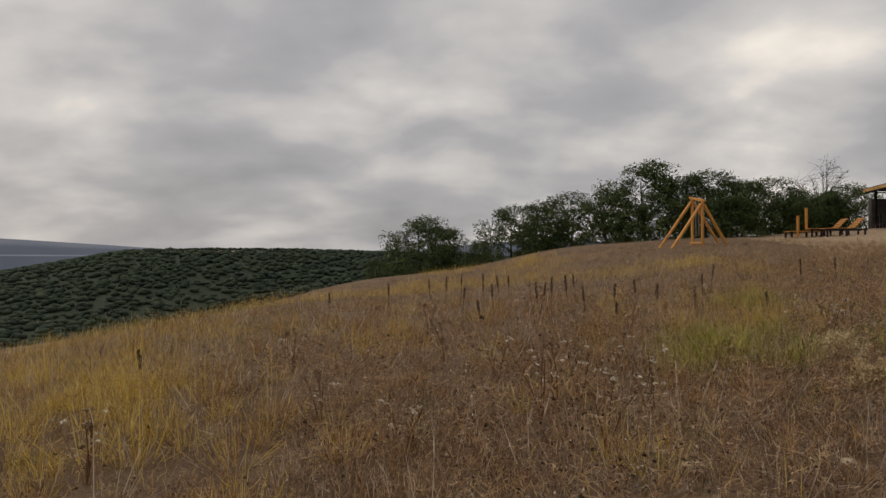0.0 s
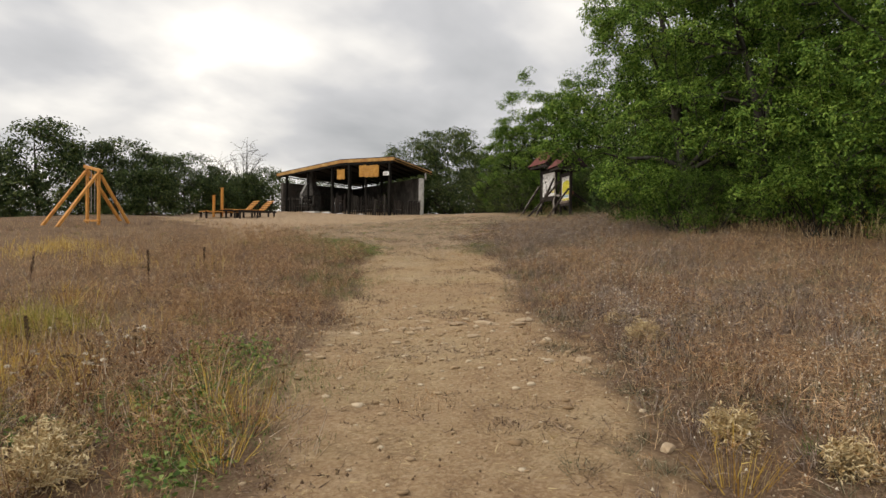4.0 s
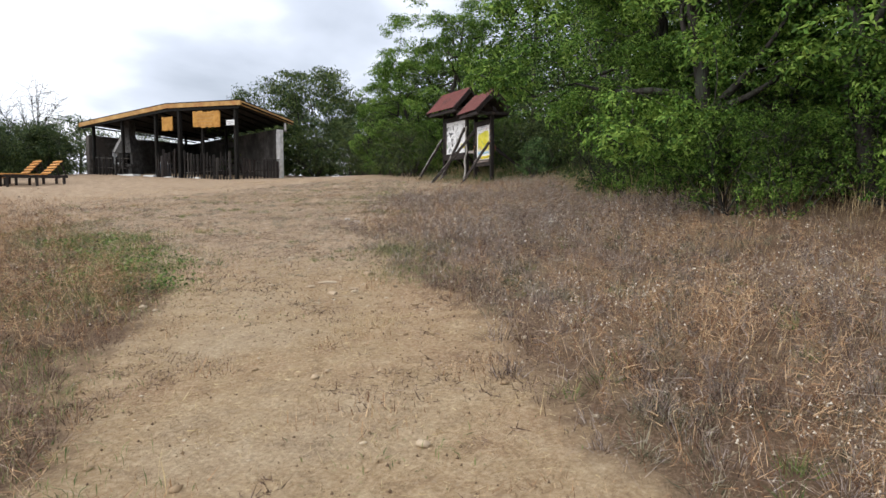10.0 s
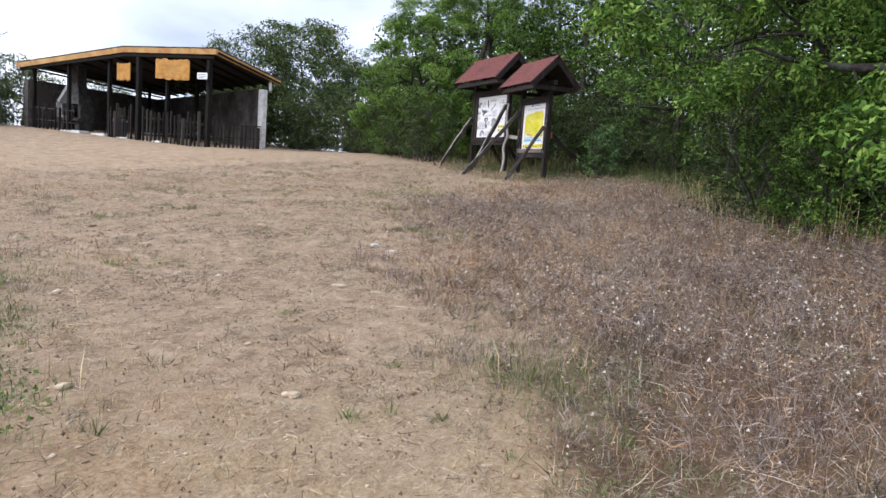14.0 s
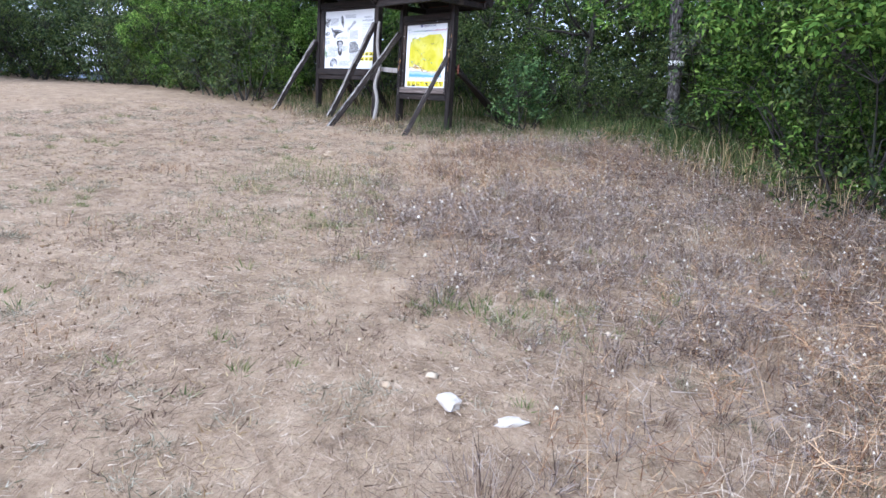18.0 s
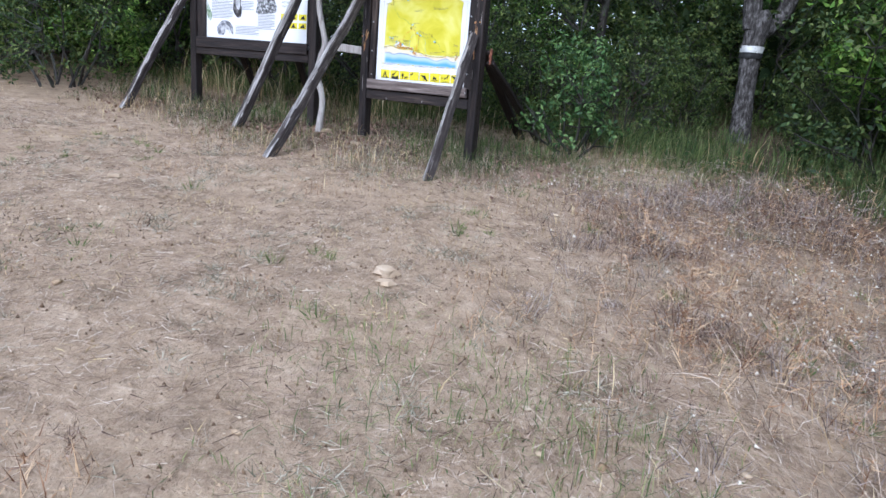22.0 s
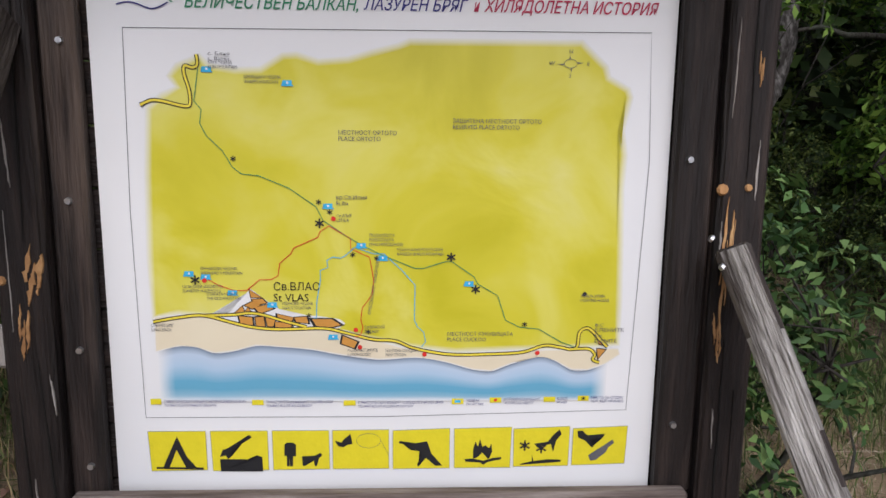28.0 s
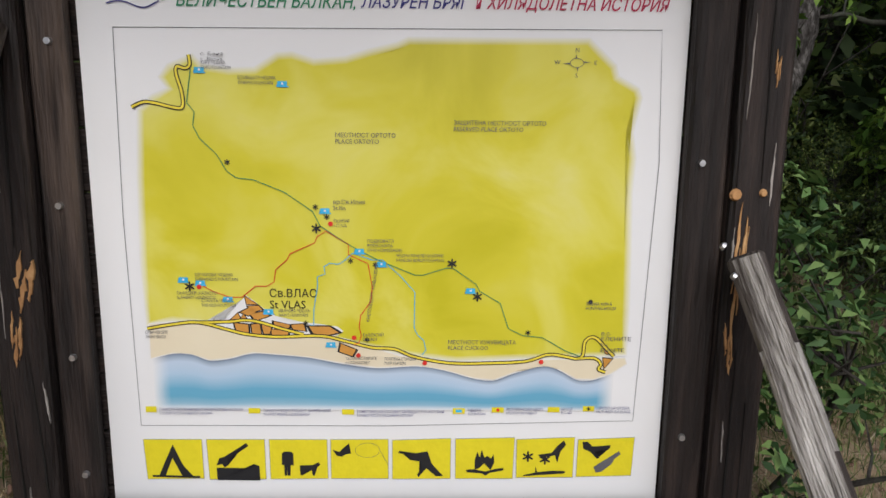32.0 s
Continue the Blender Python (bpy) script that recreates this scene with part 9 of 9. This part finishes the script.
v = iv[None] * rs.uniform(0.6, 1.3, (len(px), len(iv), 1)) * s[:, None, None] * np.array([1, 0.8, 0.38]) + np.stack([px, py, land(px, py) + s * 0.15], -1)[:, None]
tagged(link_mesh("pebbles", v.reshape(-1, 3), (ifc[None] + (np.arange(len(px)) * len(iv))[:, None, None]).reshape(-1, 3), PEBBLE), "loose pale pebbles on the track", "pebbles", kind="stuff")


def burst(n, radius, rs, up=0.15):
    """Directions of spiny branches that fill a ball, as polylines."""
    lines = []
    for _ in range(n):
        d = rs.normal(size=3)
        d[2] = abs(d[2]) * 0.9 + up
        d /= np.linalg.norm(d)
        main = limb((0, 0, 0.02), d, radius * rs.uniform(0.6, 1.0), 0.004, 0.0025, rs, 0.3, 4)
        lines.append(main)
        for j in (2, 3, 4, 4):
            lines.append(limb(main[j][0], d + rs.normal(size=3) * 0.8, radius * rs.uniform(0.2, 0.45), 0.003, 0.0015, rs, 0.3, 2))
    return lines


def thistle(x, y, radius, seed, label):
    rs = np.random.RandomState(seed)
    root = thing("dry_thistle", at_ground(x, y, 0, 1, 0.0), label, "thistle", group="dry thistles by the track")
    lines = burst(60, radius, rs)
    v, f = tubes(lines, 3)
    link_mesh("spiny_stem", v, f, THISTLE, root)
    ends = np.array([ln[-1][0] for ln in lines])
    v, f = leaf_quads(np.repeat(ends, 4, 0) + rs.normal(size=(len(ends) * 4, 3)) * 0.012, 0.035, rs, ratio=0.25)
    link_mesh("spiny_head", v, f, THISTLE, root)


for k, (x, y, r, lab) in enumerate(((4.35, 6.6, 0.30, "round straw-coloured dry thistle beside the track"), (3.7, 6.3, 0.22, "small pale dry thistle in the grass"), (3.85, 5.35, 0.26, "golden dry thistle beside the track"), (9.2, 6.1, 0.3, "yellow dry thistle in the brown meadow"),
                                    (7.25, 4.5, 0.26, "tangled pale dry thistle beside the track"), (7.2, 3.9, 0.22, "small tangled dry thistle"), (9.9, 6.8, 0.22, "grey dry thistle in the brown meadow"), (4.5, 6.95, 0.24, "dry thistle behind a rounder one"))):
    thistle(x, y, r * (0.82 if x < 5 else 0.62), k + 5, lab)


for x, y, size, flat, seed in ((19.0, 17.9, 0.075, 0.5, 301), (18.95, 17.62, 0.07, 0.3, 305)):
    stone(x, y, size, flat, seed, "chalk-white stone lying in the mown straw", STONE_WHITE)


def mullein(x, y, h, seed):
    """A dead flower spike: one stem with a dense dark seed head."""
    rs = np.random.RandomState(seed)
    root = thing("dead_mullein", at_ground(x, y, 0, 1, 0.0), "dead dark brown mullein spike standing in the meadow", "plant", group="dead mullein spikes")
    lean = rs.normal(size=2) * 0.07
    stem = [(np.array([lean[0] * z, lean[1] * z, z]), 0.005) for z in np.linspace(-0.02, h, 6)]
    v, f = tubes([stem], 5)
    link_mesh("stalk", v, f, SEED_DARK, root)
    n = 150
    z = h * (1 - 0.48 * rs.rand(n))
    a = rs.uniform(0, 6.28, n)
    rad = 0.010 + 0.007 * np.sin((1 - (z / h - 0.52) / 0.48) * np.pi)
    c = np.stack([lean[0] * z + rad * np.cos(a), lean[1] * z + rad * np.sin(a), z], -1)
    v, f = leaf_quads(c, 0.02, rs, ratio=0.8)
    link_mesh("seed_spike", v, f, SEED_DARK, root)


for k, (x, y, h) in enumerate(((7.4, 13.0, 1.0), (1.2, 12.5, 0.95), (0.5, 12.7, 0.9), (2.4, 12.2, 0.85), (2.7, 12.2, 0.9), (9.0, 14.6, 0.8), (4.0, 11.2, 0.7), (5.0, 9.4, 0.62), (-2.7, 6.9, 0.65), (2.0, 11.1, 0.85), (2.7, 10.7, 0.75), (4.3, 10.3, 0.7), (3.3, 11.3, 0.75),
                               (0.9, 15.4, 0.8), (3.9, 12.0, 0.75), (1.6, 13.6, 0.8), (0.2, 14.2, 0.7), (-0.6, 13.1, 0.75), (1.9, 14.6, 0.7), (3.1, 13.4, 0.8), (5.4, 12.8, 0.7), (-1.6, 12.2, 0.6), (2.9, 9.6, 0.55), (1.0, 10.2, 0.6), (6.2, 14.4, 0.75), (1.35, 12.2, 0.7), (2.2, 11.9, 0.75), (0.8, 12.1, 0.65))):
    mullein(x, y, 0.66 * h, k + 40)


def knapweed(x, y, h, seed, label):
    """A dried branching plant with papery cup-shaped heads."""
    rs = np.random.RandomState(seed)
    root = thing("dry_knapweed", at_ground(x, y, 0, 1, 0.0), label, "plant", group="dried knapweeds in the meadow")
    lines, ends = [], []
    for k in range(5):
        a = k * 1.3 + rs.uniform(-0.3, 0.3)
        stem = limb((0, 0, -0.02), (0.25 * math.cos(a), 0.25 * math.sin(a), 1), h * rs.uniform(0.7, 1.0), 0.006, 0.003, rs, 0.2, 5)
        lines.append(stem)
        ends.append(stem[-1][0])
        for j in (2, 3, 4):
            tw = limb(stem[j][0], rs.normal(size=3) * 0.7 + (0, 0, 1.0), h * rs.uniform(0.15, 0.3), 0.004, 0.002, rs, 0.3, 3)
            lines.append(tw)
            ends.append(tw[-1][0])
    v, f = tubes(lines, 4)
    link_mesh("stalk", v, f, GRASS_BROWN, root)
    ends = np.array(ends)
    d = rs.normal(size=(len(ends), 9, 3)) * np.array([1, 1, 0.35])
    v, f = leaf_quads((ends[:, None] + d * 0.011).reshape(-1, 3), 0.026, rs, flat=0.6, ratio=0.7)
    half = (np.arange(len(f)) // 9) % 3 == 0
    tagged(link_mesh("papery_head", v, f[half], SEED_PALE, root, "pale papery flower heads"), kind="stuff")
    tagged(link_mesh("dark_head", v, f[~half], HEAD_BROWN, root, "brown papery flower heads"), kind="stuff")


for k, (x, y, h) in enumerate(((1.7, 9.3, 0.85), (2.0, 6.1, 0.5), (1.1, 5.0, 0.72), (1.5, 5.5, 0.5), (1.4, 4.2, 0.55), (2.2, 5.9, 0.4), (-0.6, 5.2, 0.45), (4.1, 9.7, 0.6), (-1.9, 4.2, 0.5), (0.4, 7.4, 0.55), (2.9, 8.9, 0.6),
                                (0.9, 6.4, 0.5), (-1.2, 7.1, 0.5), (4.9, 7.7, 0.42), (5.2, 8.3, 0.45), (5.6, 8.6, 0.4), (4.7, 8.1, 0.4), (1.9, 4.9, 0.4), (1.25, 5.25, 0.6), (0.1, 4.4, 0.45), (3.0, 6.0, 0.4), (0.2, 9.4, 0.6))):
    knapweed(x, y, h, k + 301, "dried knapweed with papery brown heads in the meadow")
